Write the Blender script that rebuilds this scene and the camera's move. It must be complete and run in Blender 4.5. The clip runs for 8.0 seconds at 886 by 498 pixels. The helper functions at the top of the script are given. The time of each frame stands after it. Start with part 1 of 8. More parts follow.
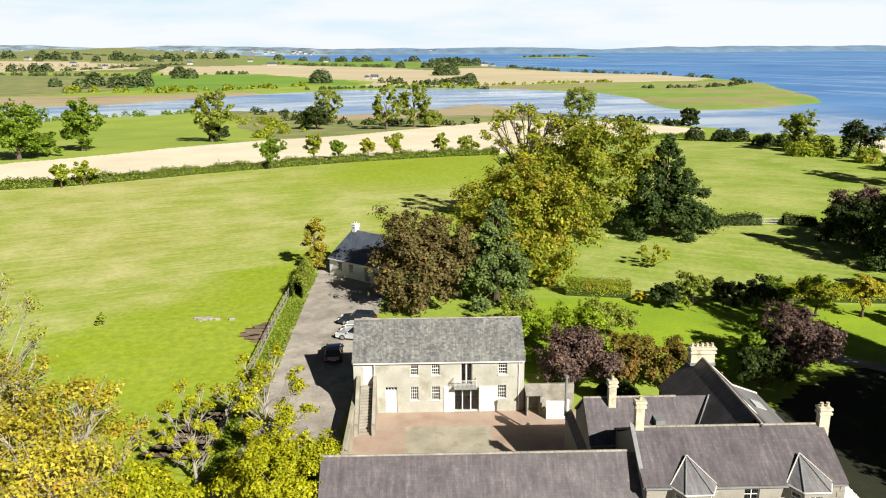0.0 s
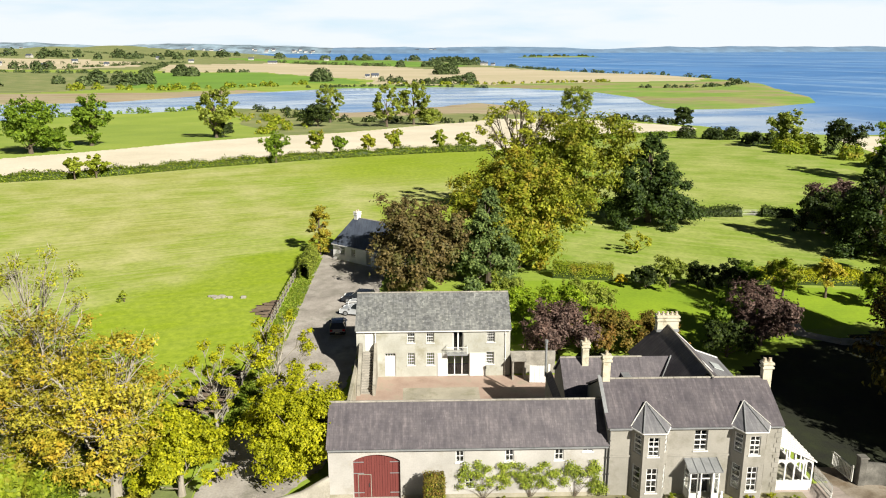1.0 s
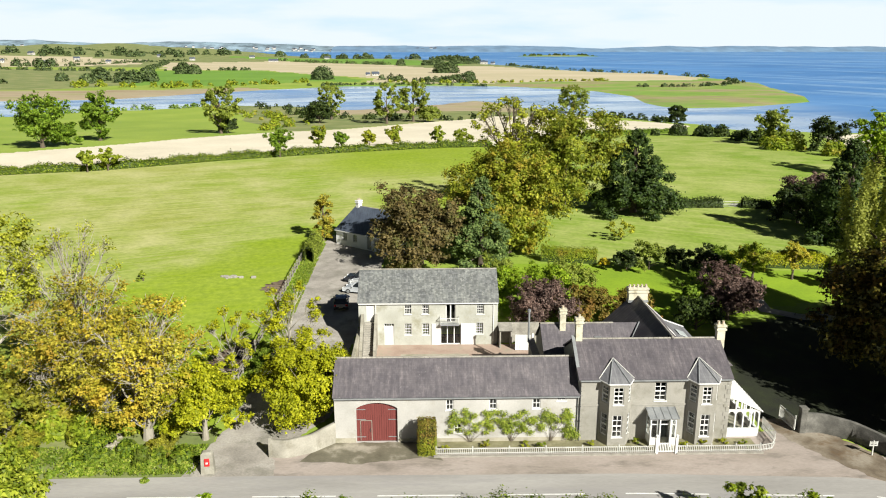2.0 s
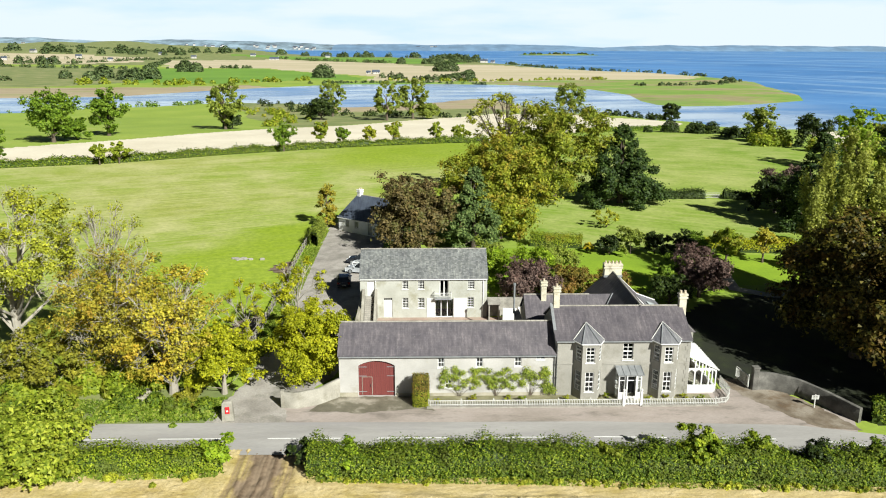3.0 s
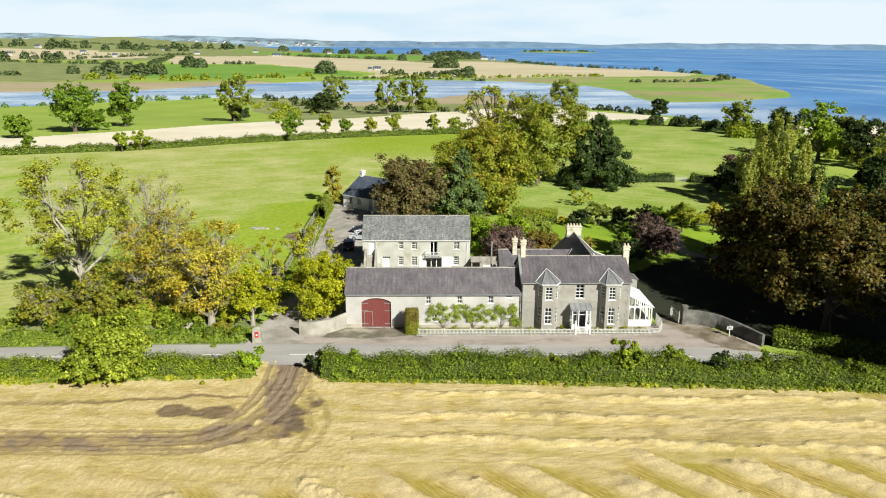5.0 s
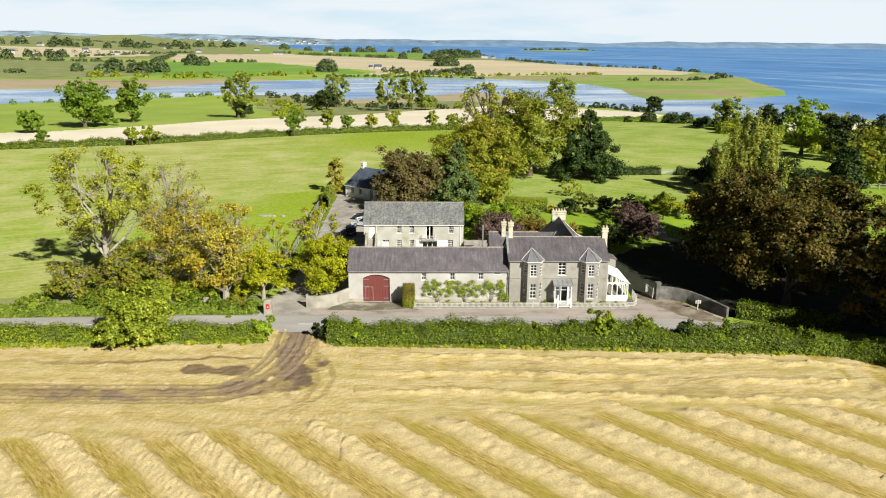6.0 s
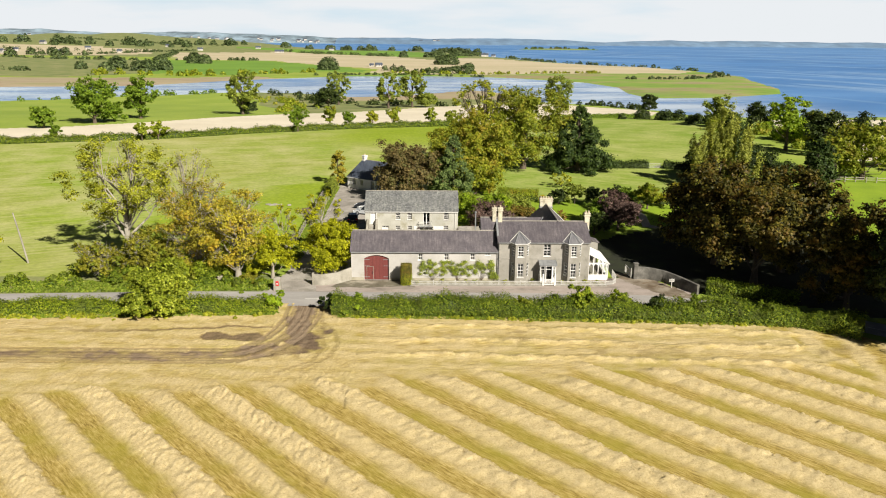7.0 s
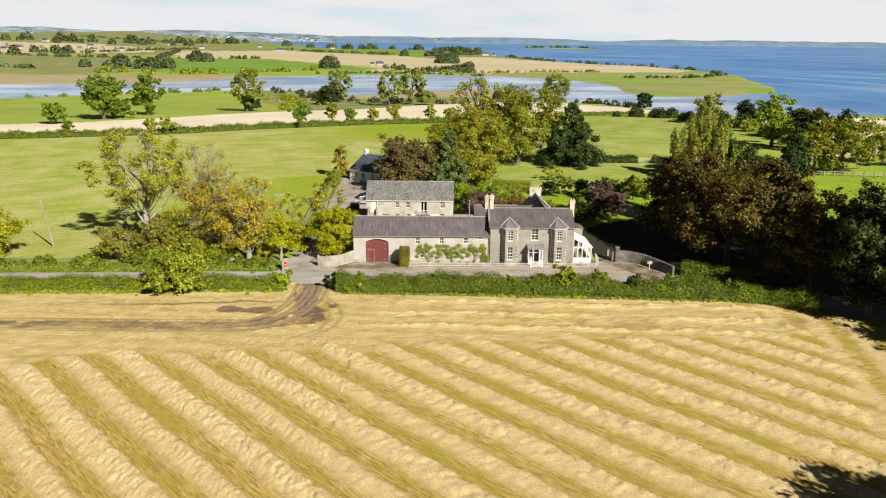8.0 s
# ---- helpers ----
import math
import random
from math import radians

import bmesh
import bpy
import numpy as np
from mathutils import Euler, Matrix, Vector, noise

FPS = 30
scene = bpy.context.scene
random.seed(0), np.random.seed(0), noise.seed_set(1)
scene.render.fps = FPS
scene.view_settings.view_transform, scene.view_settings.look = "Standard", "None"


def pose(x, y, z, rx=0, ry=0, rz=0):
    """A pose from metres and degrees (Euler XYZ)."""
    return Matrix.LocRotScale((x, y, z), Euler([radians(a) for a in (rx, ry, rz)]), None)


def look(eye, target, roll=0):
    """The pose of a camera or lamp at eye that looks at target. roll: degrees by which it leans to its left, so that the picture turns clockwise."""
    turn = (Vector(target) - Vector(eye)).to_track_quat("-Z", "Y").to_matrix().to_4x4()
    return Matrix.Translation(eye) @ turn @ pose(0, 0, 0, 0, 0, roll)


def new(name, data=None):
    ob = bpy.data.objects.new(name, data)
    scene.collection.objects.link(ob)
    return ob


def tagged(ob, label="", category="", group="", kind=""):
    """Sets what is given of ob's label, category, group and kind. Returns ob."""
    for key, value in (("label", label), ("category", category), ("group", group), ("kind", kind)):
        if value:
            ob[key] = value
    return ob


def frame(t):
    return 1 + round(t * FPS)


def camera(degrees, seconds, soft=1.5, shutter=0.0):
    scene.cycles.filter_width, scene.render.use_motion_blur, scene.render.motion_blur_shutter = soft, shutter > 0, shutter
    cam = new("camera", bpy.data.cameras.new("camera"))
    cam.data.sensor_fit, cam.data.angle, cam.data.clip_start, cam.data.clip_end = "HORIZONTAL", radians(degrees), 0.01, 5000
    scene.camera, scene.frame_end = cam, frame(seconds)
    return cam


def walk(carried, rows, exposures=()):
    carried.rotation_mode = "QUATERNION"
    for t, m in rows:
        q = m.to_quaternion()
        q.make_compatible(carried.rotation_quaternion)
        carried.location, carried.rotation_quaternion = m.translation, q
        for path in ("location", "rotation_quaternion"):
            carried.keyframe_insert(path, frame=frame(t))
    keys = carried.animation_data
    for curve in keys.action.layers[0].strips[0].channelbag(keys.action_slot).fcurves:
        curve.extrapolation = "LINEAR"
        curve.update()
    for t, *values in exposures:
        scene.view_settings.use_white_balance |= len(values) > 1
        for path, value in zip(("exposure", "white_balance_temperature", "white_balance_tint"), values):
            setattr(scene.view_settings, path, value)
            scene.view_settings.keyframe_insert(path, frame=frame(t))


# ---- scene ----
cam = camera(60.0, 8.0, soft=1.05)
PATH = [
    (0, (-0.946, -17.767, 33.361), (-0.508, 1.568, 28.266), -0.44),
    (0.5, (-0.797, -21.757, 33.402), (-0.351, -2.424, 28.297), -0.31),
    (1, (-0.617, -25.865, 33.435), (-0.166, -6.536, 28.319), -0.19),
    (1.5, (-0.409, -30.077, 33.462), (0.045, -10.751, 28.332), -0.09),
    (3, (0.349, -43.191, 33.529), (0.803, -23.878, 28.351), 0.14),
    (3.5, (0.638, -47.682, 33.553), (1.088, -28.374, 28.358), 0.20),
    (4, (0.939, -52.215, 33.582), (1.385, -32.912, 28.367), 0.24),
    (4.5, (1.250, -56.781, 33.616), (1.690, -37.483, 28.383), 0.29),
    (6, (2.213, -70.602, 33.777), (2.632, -51.319, 28.488), 0.41),
    (6.5, (2.534, -75.231, 33.857), (2.946, -55.953, 28.549), 0.46),
    (7, (2.850, -79.864, 33.952), (3.254, -60.590, 28.628), 0.50),
    (7.5, (3.158, -84.498, 34.066), (3.555, -65.228, 28.726), 0.56),
    (8, (3.455, -89.132, 34.199), (3.845, -69.866, 28.845), 0.62),
]
walk(cam, [(t, look(eye, target, roll)) for t, eye, target, roll in PATH], exposures=[(0.0, 0.95, 6500, 10), (1.5, 0.94, 6300, 8), (3.3, 0.91, 5950, 5), (4.5, 0.88, 6050, 5), (6.5, 0.81, 6400, 9), (8.0, 0.74, 6750, 12)])

# ---- world and sun ----
SUN_FROM = Vector((0.575, -0.818, math.tan(radians(33.0)))).normalized()
world = bpy.data.worlds.new("sky")
scene.world = world
world.use_nodes = True
wn, wl = world.node_tree.nodes, world.node_tree.links
sky = wn.new("ShaderNodeTexSky")
sky.sky_type, sky.sun_disc = "NISHITA", False
sky.sun_elevation, sky.sun_rotation = radians(33.0), radians(145.0)
sky.air_density, sky.dust_density, sky.ozone_density = 1.0, 1.2, 1.0
wcoord = wn.new("ShaderNodeTexCoord")
wmap = wn.new("ShaderNodeMapping")
wmap.inputs["Scale"].default_value = (2.2, 2.2, 14.0)
wl.new(wcoord.outputs["Generated"], wmap.inputs["Vector"])
wnoise = wn.new("ShaderNodeTexNoise")
wnoise.inputs["Scale"].default_value, wnoise.inputs["Detail"].default_value = 1.6, 6.0
wl.new(wmap.outputs["Vector"], wnoise.inputs["Vector"])
wramp = wn.new("ShaderNodeValToRGB")
wramp.color_ramp.elements[0].position, wramp.color_ramp.elements[1].position = 0.36, 0.54
wl.new(wnoise.outputs["Fac"], wramp.inputs["Fac"])
# the clouds lie low, towards the horizon
wsep = wn.new("ShaderNodeSeparateXYZ")
wl.new(wcoord.outputs["Generated"], wsep.inputs["Vector"])
wlow = wn.new("ShaderNodeMapRange")
wlow.inputs["From Min"].default_value, wlow.inputs["From Max"].default_value = 0.055, 0.17
wlow.inputs["To Min"].default_value, wlow.inputs["To Max"].default_value = 1.0, 0.0
wl.new(wsep.outputs["Z"], wlow.inputs["Value"])
wfac = wn.new("ShaderNodeMath")
wfac.operation = "MULTIPLY"
wfac.inputs[1].default_value = 1.0
wl.new(wlow.outputs["Result"], wfac.inputs[0])
wmix = wn.new("ShaderNodeMix")
wmix.data_type = "RGBA"
wl.new(wfac.outputs["Value"], wmix.inputs["Factor"])
wl.new(sky.outputs["Color"], wmix.inputs["A"])
# white cloud over pale blue haze
wbelt = wn.new("ShaderNodeMix")
wbelt.data_type = "RGBA"
wl.new(wramp.outputs["Color"], wbelt.inputs["Factor"])
wbelt.inputs["A"].default_value = (36.0, 45.0, 50.5, 1)
wbelt.inputs["B"].default_value = (48.0, 50.3, 52.0, 1)
wl.new(wbelt.outputs["Result"], wmix.inputs["B"])
wbg = wn["Background"]
wl.new(wmix.outputs["Result"], wbg.inputs["Color"])
wbg.inputs["Strength"].default_value = 0.010

sun = new("sun", bpy.data.lights.new("sun", "SUN"))
sun.data.energy, sun.data.angle, sun.data.color = 5.0, radians(0.55), (1.0, 0.94, 0.82)
sun.matrix_world = look(SUN_FROM * 200, (0, 0, 0))

# ---- materials ----
def nodes_of(name):
    m = bpy.data.materials.new(name)
    m.use_nodes = True
    return m, m.node_tree.nodes, m.node_tree.links, m.node_tree.nodes["Principled BSDF"]


def ramp(n, stops):
    r = n.new("ShaderNodeValToRGB")
    e = r.color_ramp.elements
    while len(e) < len(stops):
        e.new(0.5)
    for item, (p, c) in zip(e, stops):
        item.position, item.color = p, (*c, 1)
    return r


def noise_node(n, l, vec, scale, detail=4.0, rough=0.55):
    t = n.new("ShaderNodeTexNoise")
    t.inputs["Scale"].default_value, t.inputs["Detail"].default_value, t.inputs["Roughness"].default_value = scale, detail, rough
    l.new(vec, t.inputs["Vector"])
    return t


def stretched(n, l, vec, scale, turn):
    """Coordinates turned first, then stretched."""
    a, b = n.new("ShaderNodeMapping"), n.new("ShaderNodeMapping")
    a.inputs["Rotation"].default_value = (0, 0, turn)
    b.inputs["Scale"].default_value = scale
    l.new(vec, a.inputs["Vector"])
    l.new(a.outputs["Vector"], b.inputs["Vector"])
    return b.outputs["Vector"]


def position(n, l, scale=(1, 1, 1), turn=0.0):
    geo = n.new("ShaderNodeNewGeometry")
    return stretched(n, l, geo.outputs["Position"], scale, turn)


def blend(n, l, fac, a, b, mode="MIX"):
    m = n.new("ShaderNodeMix")
    m.data_type, m.blend_type = "RGBA", mode
    for sock, v in (("Factor", fac), ("A", a), ("B", b)):
        if isinstance(v, (int, float)):
            m.inputs[sock].default_value = v
        elif isinstance(v, tuple):
            m.inputs[sock].default_value = (*v, 1)
        else:
            l.new(v, m.inputs[sock])
    return m.outputs["Result"]


def relief(n, l, b, height, strength, dist=0.02):
    bump = n.new("ShaderNodeBump")
    bump.inputs["Strength"].default_value, bump.inputs["Distance"].default_value = strength, dist
    l.new(height, bump.inputs["Height"])
    l.new(bump.outputs["Normal"], b.inputs["Normal"])


def surface(name, stops, scale=0.4, fine=6.0, rough=0.9, bump=0.3, dist=0.02, fine_mix=0.35, metal=0.0, stretch=(1, 1, 1), turn=0.0, spec=0.5, stain=None, stain_scale=0.5):
    """A surface with broad and fine variation of its colour and a fine relief."""
    m, n, l, b = nodes_of(name)
    vec = position(n, l, stretch, turn)
    big, small = noise_node(n, l, vec, scale, 5), noise_node(n, l, vec, fine, 5, 0.65)
    r = ramp(n, stops)
    l.new(big.outputs["Fac"], r.inputs["Fac"])
    g = ramp(n, [(0.25, (0.55, 0.55, 0.55)), (0.75, (1.35, 1.35, 1.35))])
    l.new(small.outputs["Fac"], g.inputs["Fac"])
    colour = blend(n, l, fine_mix, r.outputs["Color"], g.outputs["Color"], "MULTIPLY")
    if stain:
        s = noise_node(n, l, vec, stain_scale, 6, 0.7)
        k = ramp(n, [(0.52, (0, 0, 0)), (0.7, (1, 1, 1))])
        l.new(s.outputs["Fac"], k.inputs["Fac"])
        colour = blend(n, l, k.outputs["Color"], colour, stain)
    l.new(colour, b.inputs["Base Color"])
    b.inputs["Roughness"].default_value, b.inputs["Metallic"].default_value = rough, metal
    b.inputs["Specular IOR Level"].default_value = spec
    if bump:
        relief(n, l, b, small.outputs["Fac"], bump, dist)
    return m


def foliage(name, dark, mid, light, shine=0.35, rough=0.6, patch=0.35, odd=None):
    """Leaves: each leaf its own tone, with broad patches over the crown, and light coming through."""
    m, n, l, b = nodes_of(name)
    geo = n.new("ShaderNodeNewGeometry")
    r = ramp(n, [(0.0, dark), (0.55, mid), (1.0, light)])
    l.new(geo.outputs["Random Per Island"], r.inputs["Fac"])
    t = noise_node(n, l, geo.outputs["Position"], patch, 3)
    p = ramp(n, [(0.3, (0.7, 0.72, 0.7)), (0.7, (1.25, 1.2, 1.1))])
    l.new(t.outputs["Fac"], p.inputs["Fac"])
    colour = blend(n, l, 0.8, r.outputs["Color"], p.outputs["Color"], "MULTIPLY")
    spray = noise_node(n, l, geo.outputs["Position"], patch * 4.5, 4, 0.65)
    sp = ramp(n, [(0.32, (0.62, 0.66, 0.64)), (0.68, (1.32, 1.28, 1.2))])
    l.new(spray.outputs["Fac"], sp.inputs["Fac"])
    colour = blend(n, l, 0.75, colour, sp.outputs["Color"], "MULTIPLY")
    if odd:
        s = noise_node(n, l, geo.outputs["Position"], patch * 1.3, 5, 0.65)
        k = ramp(n, [(0.5, (0, 0, 0)), (0.64, (1, 1, 1))])
        l.new(s.outputs["Fac"], k.inputs["Fac"])
        colour = blend(n, l, k.outputs["Color"], colour, odd)
    l.new(colour, b.inputs["Base Color"])
    b.inputs["Roughness"].default_value = rough
    b.inputs["Specular IOR Level"].default_value = 0.25
    tr = n.new("ShaderNodeBsdfTranslucent")
    l.new(colour, tr.inputs["Color"])
    mx = n.new("ShaderNodeMixShader")
    mx.inputs["Fac"].default_value = shine * 0.72
    l.new(b.outputs["BSDF"], mx.inputs[1])
    l.new(tr.outputs["BSDF"], mx.inputs[2])
    l.new(mx.outputs["Shader"], n["Material Output"].inputs["Surface"])
    return m


def slate(name, along, tone=(0.12, 0.12, 0.13), lichen=0.0, blocks=0.5):
    """A slated roof: courses of slates of slightly different greys, streaked, with pale lichen."""
    m, n, l, b = nodes_of(name)
    geo = n.new("ShaderNodeNewGeometry")
    sep, com = n.new("ShaderNodeSeparateXYZ"), n.new("ShaderNodeCombineXYZ")
    l.new(geo.outputs["Position"], sep.inputs["Vector"])
    l.new(sep.outputs[along], com.inputs["X"])
    up = n.new("ShaderNodeMath")
    up.operation = "MULTIPLY"
    up.inputs[1].default_value = 1.75
    l.new(sep.outputs["Z"], up.inputs[0])
    l.new(up.outputs["Value"], com.inputs["Y"])
    brick = n.new("ShaderNodeTexBrick")
    brick.inputs["Scale"].default_value = 1.0
    brick.inputs["Brick Width"].default_value, brick.inputs["Row Height"].default_value = 0.28, 0.22
    brick.inputs["Mortar Size"].default_value, brick.inputs["Mortar Smooth"].default_value = 0.012, 0.3
    brick.inputs["Color1"].default_value = (*[c * (1 - 0.34 * blocks) for c in tone], 1)
    brick.inputs["Color2"].default_value = (*[c * (1 + 0.5 * blocks) for c in tone], 1)
    brick.inputs["Mortar"].default_value = (*[c * 0.84 for c in tone], 1)
    brick.inputs["Bias"].default_value = -0.1
    l.new(com.outputs["Vector"], brick.inputs["Vector"])
    mp = n.new("ShaderNodeMapping")
    mp.inputs["Scale"].default_value = (3.6, 0.45, 1)
    l.new(com.outputs["Vector"], mp.inputs["Vector"])
    streak = noise_node(n, l, mp.outputs["Vector"], 1.0, 6, 0.72)
    k = ramp(n, [(0.3, (0.60, 0.60, 0.63)), (0.52, (0.98, 0.97, 0.97)), (0.74, (1.75, 1.68, 1.62))])
    l.new(streak.outputs["Fac"], k.inputs["Fac"])
    colour = blend(n, l, 0.9, brick.outputs["Color"], k.outputs["Color"], "MULTIPLY")
    worn = noise_node(n, l, com.outputs["Vector"], 0.55, 4, 0.6)
    wk = ramp(n, [(0.3, (0.72, 0.70, 0.74)), (0.7, (1.25, 1.22, 1.18))])
    l.new(worn.outputs["Fac"], wk.inputs["Fac"])
    colour = blend(n, l, 0.9, colour, wk.outputs["Color"], "MULTIPLY")
    spots = noise_node(n, l, com.outputs["Vector"], 3.6 - 1.2 * lichen, 5, 0.75)
    s = ramp(n, [(0.66 - 0.10 * lichen, (0, 0, 0)), (0.80 - 0.08 * lichen, (1, 1, 1))])
    l.new(spots.outputs["Fac"], s.inputs["Fac"])
    sc = n.new("ShaderNodeMath")
    sc.operation = "MULTIPLY"
    sc.inputs[1].default_value = 0.35 + 0.45 * lichen
    l.new(s.outputs["Color"], sc.inputs[0])
    colour = blend(n, l, sc.outputs["Value"], colour, (0.36, 0.36, 0.33))
    l.new(colour, b.inputs["Base Color"])
    b.inputs["Roughness"].default_value = 0.62
    relief(n, l, b, brick.outputs["Fac"], -0.25, 0.015)
    return m


def glass_material():
    m, n, l, b = nodes_of("window glass")
    b.inputs["Base Color"].default_value = (0.93, 0.96, 0.96, 1)
    b.inputs["Roughness"].default_value = 0.03
    b.inputs["Transmission Weight"].default_value = 1.0
    b.inputs["IOR"].default_value = 1.45
    return m


M = {}


def mown(name, base, pale, rich, turn, spacing, lush=False):
    """Mown grass: faint lines of the mower, pale dry patches and richer green ones."""
    m, n, l, b = nodes_of(name)
    geo = n.new("ShaderNodeNewGeometry")
    wide, fine, broad = noise_node(n, l, geo.outputs["Position"], 0.022, 4), noise_node(n, l, geo.outputs["Position"], 1.1, 5, 0.7), noise_node(n, l, geo.outputs["Position"], 0.09, 5, 0.6)
    turned = stretched(n, l, geo.outputs["Position"], (0.05, spacing, 1), turn)
    lines = noise_node(n, l, turned, 1.0, 3, 0.6)
    lines.inputs["Distortion"].default_value = 0.6
    k = ramp(n, [(0.36, (0, 0, 0)), (0.64, (1, 1, 1))])
    l.new(wide.outputs["Fac"], k.inputs["Fac"])
    colour = blend(n, l, k.outputs["Color"], rich, base)
    p = ramp(n, [(0.42, (0, 0, 0)), (0.68, (0.5, 0.5, 0.5))])
    l.new(lines.outputs["Fac"], p.inputs["Fac"])
    colour = blend(n, l, p.outputs["Color"], colour, pale)
    q = ramp(n, [(0.42, (0, 0, 0)), (0.7, (0.75, 0.75, 0.75))])
    l.new(broad.outputs["Fac"], q.inputs["Fac"])
    colour = blend(n, l, q.outputs["Color"], colour, pale)
    if lush:
        # uncut, richer grass by the drive and in the field's far corner
        sep = n.new("ShaderNodeSeparateXYZ")
        l.new(geo.outputs["Position"], sep.inputs["Vector"])

        def calc(op, a, b):
            c = n.new("ShaderNodeMath")
            c.operation = op
            for i, v in enumerate((a, b)):
                if isinstance(v, (int, float)):
                    c.inputs[i].default_value = v
                else:
                    l.new(v, c.inputs[i])
            return c.outputs["Value"]

        def ease(v, start, end):
            e = n.new("ShaderNodeMapRange")
            e.interpolation_type = "SMOOTHSTEP"
            e.inputs["From Min"].default_value, e.inputs["From Max"].default_value = start, end
            l.new(v, e.inputs["Value"])
            return e.outputs["Result"]

        px, py = sep.outputs["X"], calc("ADD", sep.outputs["Y"], calc("MULTIPLY", broad.outputs["Fac"], 24.0))
        near = calc("MULTIPLY", ease(calc("SUBTRACT", py, calc("MULTIPLY", px, 1.4)), 156, 134), ease(px, -56, -42))
        far = calc("MULTIPLY", ease(py, 160, 186), ease(px, -44, -18))
        colour = blend(n, l, calc("MULTIPLY", calc("MAXIMUM", near, far), 0.85), colour, blend(n, l, fine.outputs["Fac"], (0.165, 0.265, 0.008), (0.285, 0.345, 0.018)))
    g = ramp(n, [(0.3, (0.72, 0.74, 0.70)), (0.7, (1.22, 1.2, 1.22))])
    l.new(fine.outputs["Fac"], g.inputs["Fac"])
    colour = blend(n, l, 0.7, colour, g.outputs["Color"], "MULTIPLY")
    l.new(colour, b.inputs["Base Color"])
    b.inputs["Roughness"].default_value = 0.95
    b.inputs["Specular IOR Level"].default_value = 0.2
    relief(n, l, b, fine.outputs["Fac"], 0.5, 0.06)
    return m


M["pasture"] = mown("mown pasture", (0.285, 0.310, 0.068), (0.455, 0.440, 0.200), (0.205, 0.300, 0.016), radians(-22), 1.1, True)
M["hay"] = mown("cut grass", (0.225, 0.295, 0.045), (0.380, 0.400, 0.140), (0.165, 0.262, 0.020), radians(28), 0.6)
M["meadow"] = surface("green meadow", [(0.3, (0.190, 0.275, 0.022)), (0.6, (0.255, 0.330, 0.036)), (0.8, (0.315, 0.345, 0.080))], 0.03, 1.2, 0.95, 0.4, 0.05, 0.35)
M["lawn"] = surface("garden lawn", [(0.3, (0.160, 0.255, 0.004)), (0.6, (0.215, 0.315, 0.006)), (0.8, (0.265, 0.345, 0.014))], 0.12, 2.5, 0.95, 0.4, 0.03, 0.35)
M["rough"] = surface("rough grass", [(0.3, (0.121, 0.162, 0.041)), (0.55, (0.203, 0.223, 0.073)), (0.8, (0.317, 0.277, 0.138))], 0.06, 1.5, 0.95, 0.6, 0.08, 0.45)
M["straw"] = surface("pale stubble", [(0.3, (0.580, 0.515, 0.390)), (0.6, (0.665, 0.600, 0.470)), (0.8, (0.730, 0.665, 0.540))], 0.05, 1.2, 0.95, 0.3, 0.04, 0.22)
M["wheat"] = surface("ripe far field", [(0.3, (0.400, 0.356, 0.214)), (0.6, (0.491, 0.416, 0.279)), (0.8, (0.572, 0.491, 0.376))], 0.012, 0.5, 0.95, 0, 0, 0.2, stretch=(0.4, 1, 1))
M["green"] = surface("bright far field", [(0.3, (0.105, 0.215, 0.014)), (0.6, (0.145, 0.270, 0.020)), (0.8, (0.190, 0.300, 0.035))], 0.01, 0.4, 0.95, 0, 0, 0.2)
M["marsh"] = surface("salt marsh", [(0.42, (0.160, 0.270, 0.030)), (0.52, (0.235, 0.280, 0.062)), (0.58, (0.270, 0.235, 0.110))], 0.016, 0.12, 0.95, 0, 0, 0.45, stretch=(0.6, 1.0, 1), stain=(0.275, 0.200, 0.120), stain_scale=0.011)
M["mud"] = surface("mud flat", [(0.3, (0.270, 0.205, 0.120)), (0.5, (0.370, 0.300, 0.195)), (0.7, (0.270, 0.265, 0.105))], 0.02, 0.6, 0.8, 0, 0, 0.3, stretch=(0.5, 1.5, 1))
# near-black ground: the trees' shade is put into its colour
M["shade_ground"] = surface("ground darkened as tree shade", [(0.3, (0.006, 0.007, 0.002)), (0.55, (0.013, 0.017, 0.003)), (0.8, (0.032, 0.044, 0.006))], 0.3, 4.0, 0.95, 0.6, 0.06, 0.45)
M["earth"] = surface("trodden earth", [(0.3, (0.110, 0.075, 0.050)), (0.6, (0.190, 0.140, 0.095)), (0.8, (0.280, 0.220, 0.150))], 0.5, 5.0, 0.95, 0.6, 0.06, 0.45)
M["forecourt"] = surface("leaf strewn gravel", [(0.36, (0.110, 0.082, 0.054)), (0.5, (0.185, 0.150, 0.108)), (0.62, (0.270, 0.232, 0.182))], 0.4, 5.0, 0.95, 0.5, 0.03, 0.4, stain=(0.120, 0.072, 0.032), stain_scale=0.5)
M["drybed"] = surface("dry weedy bed", [(0.3, (0.130, 0.120, 0.062)), (0.55, (0.205, 0.190, 0.105)), (0.8, (0.300, 0.270, 0.175))], 0.8, 5.0, 0.95, 0.6, 0.05, 0.45)
M["gravel"] = surface("gravel drive", [(0.3, (0.221, 0.200, 0.174)), (0.5, (0.327, 0.297, 0.264)), (0.75, (0.425, 0.395, 0.357))], 0.35, 5.0, 0.95, 0.7, 0.04, 0.5, stain=(0.170, 0.162, 0.128), stain_scale=0.3)
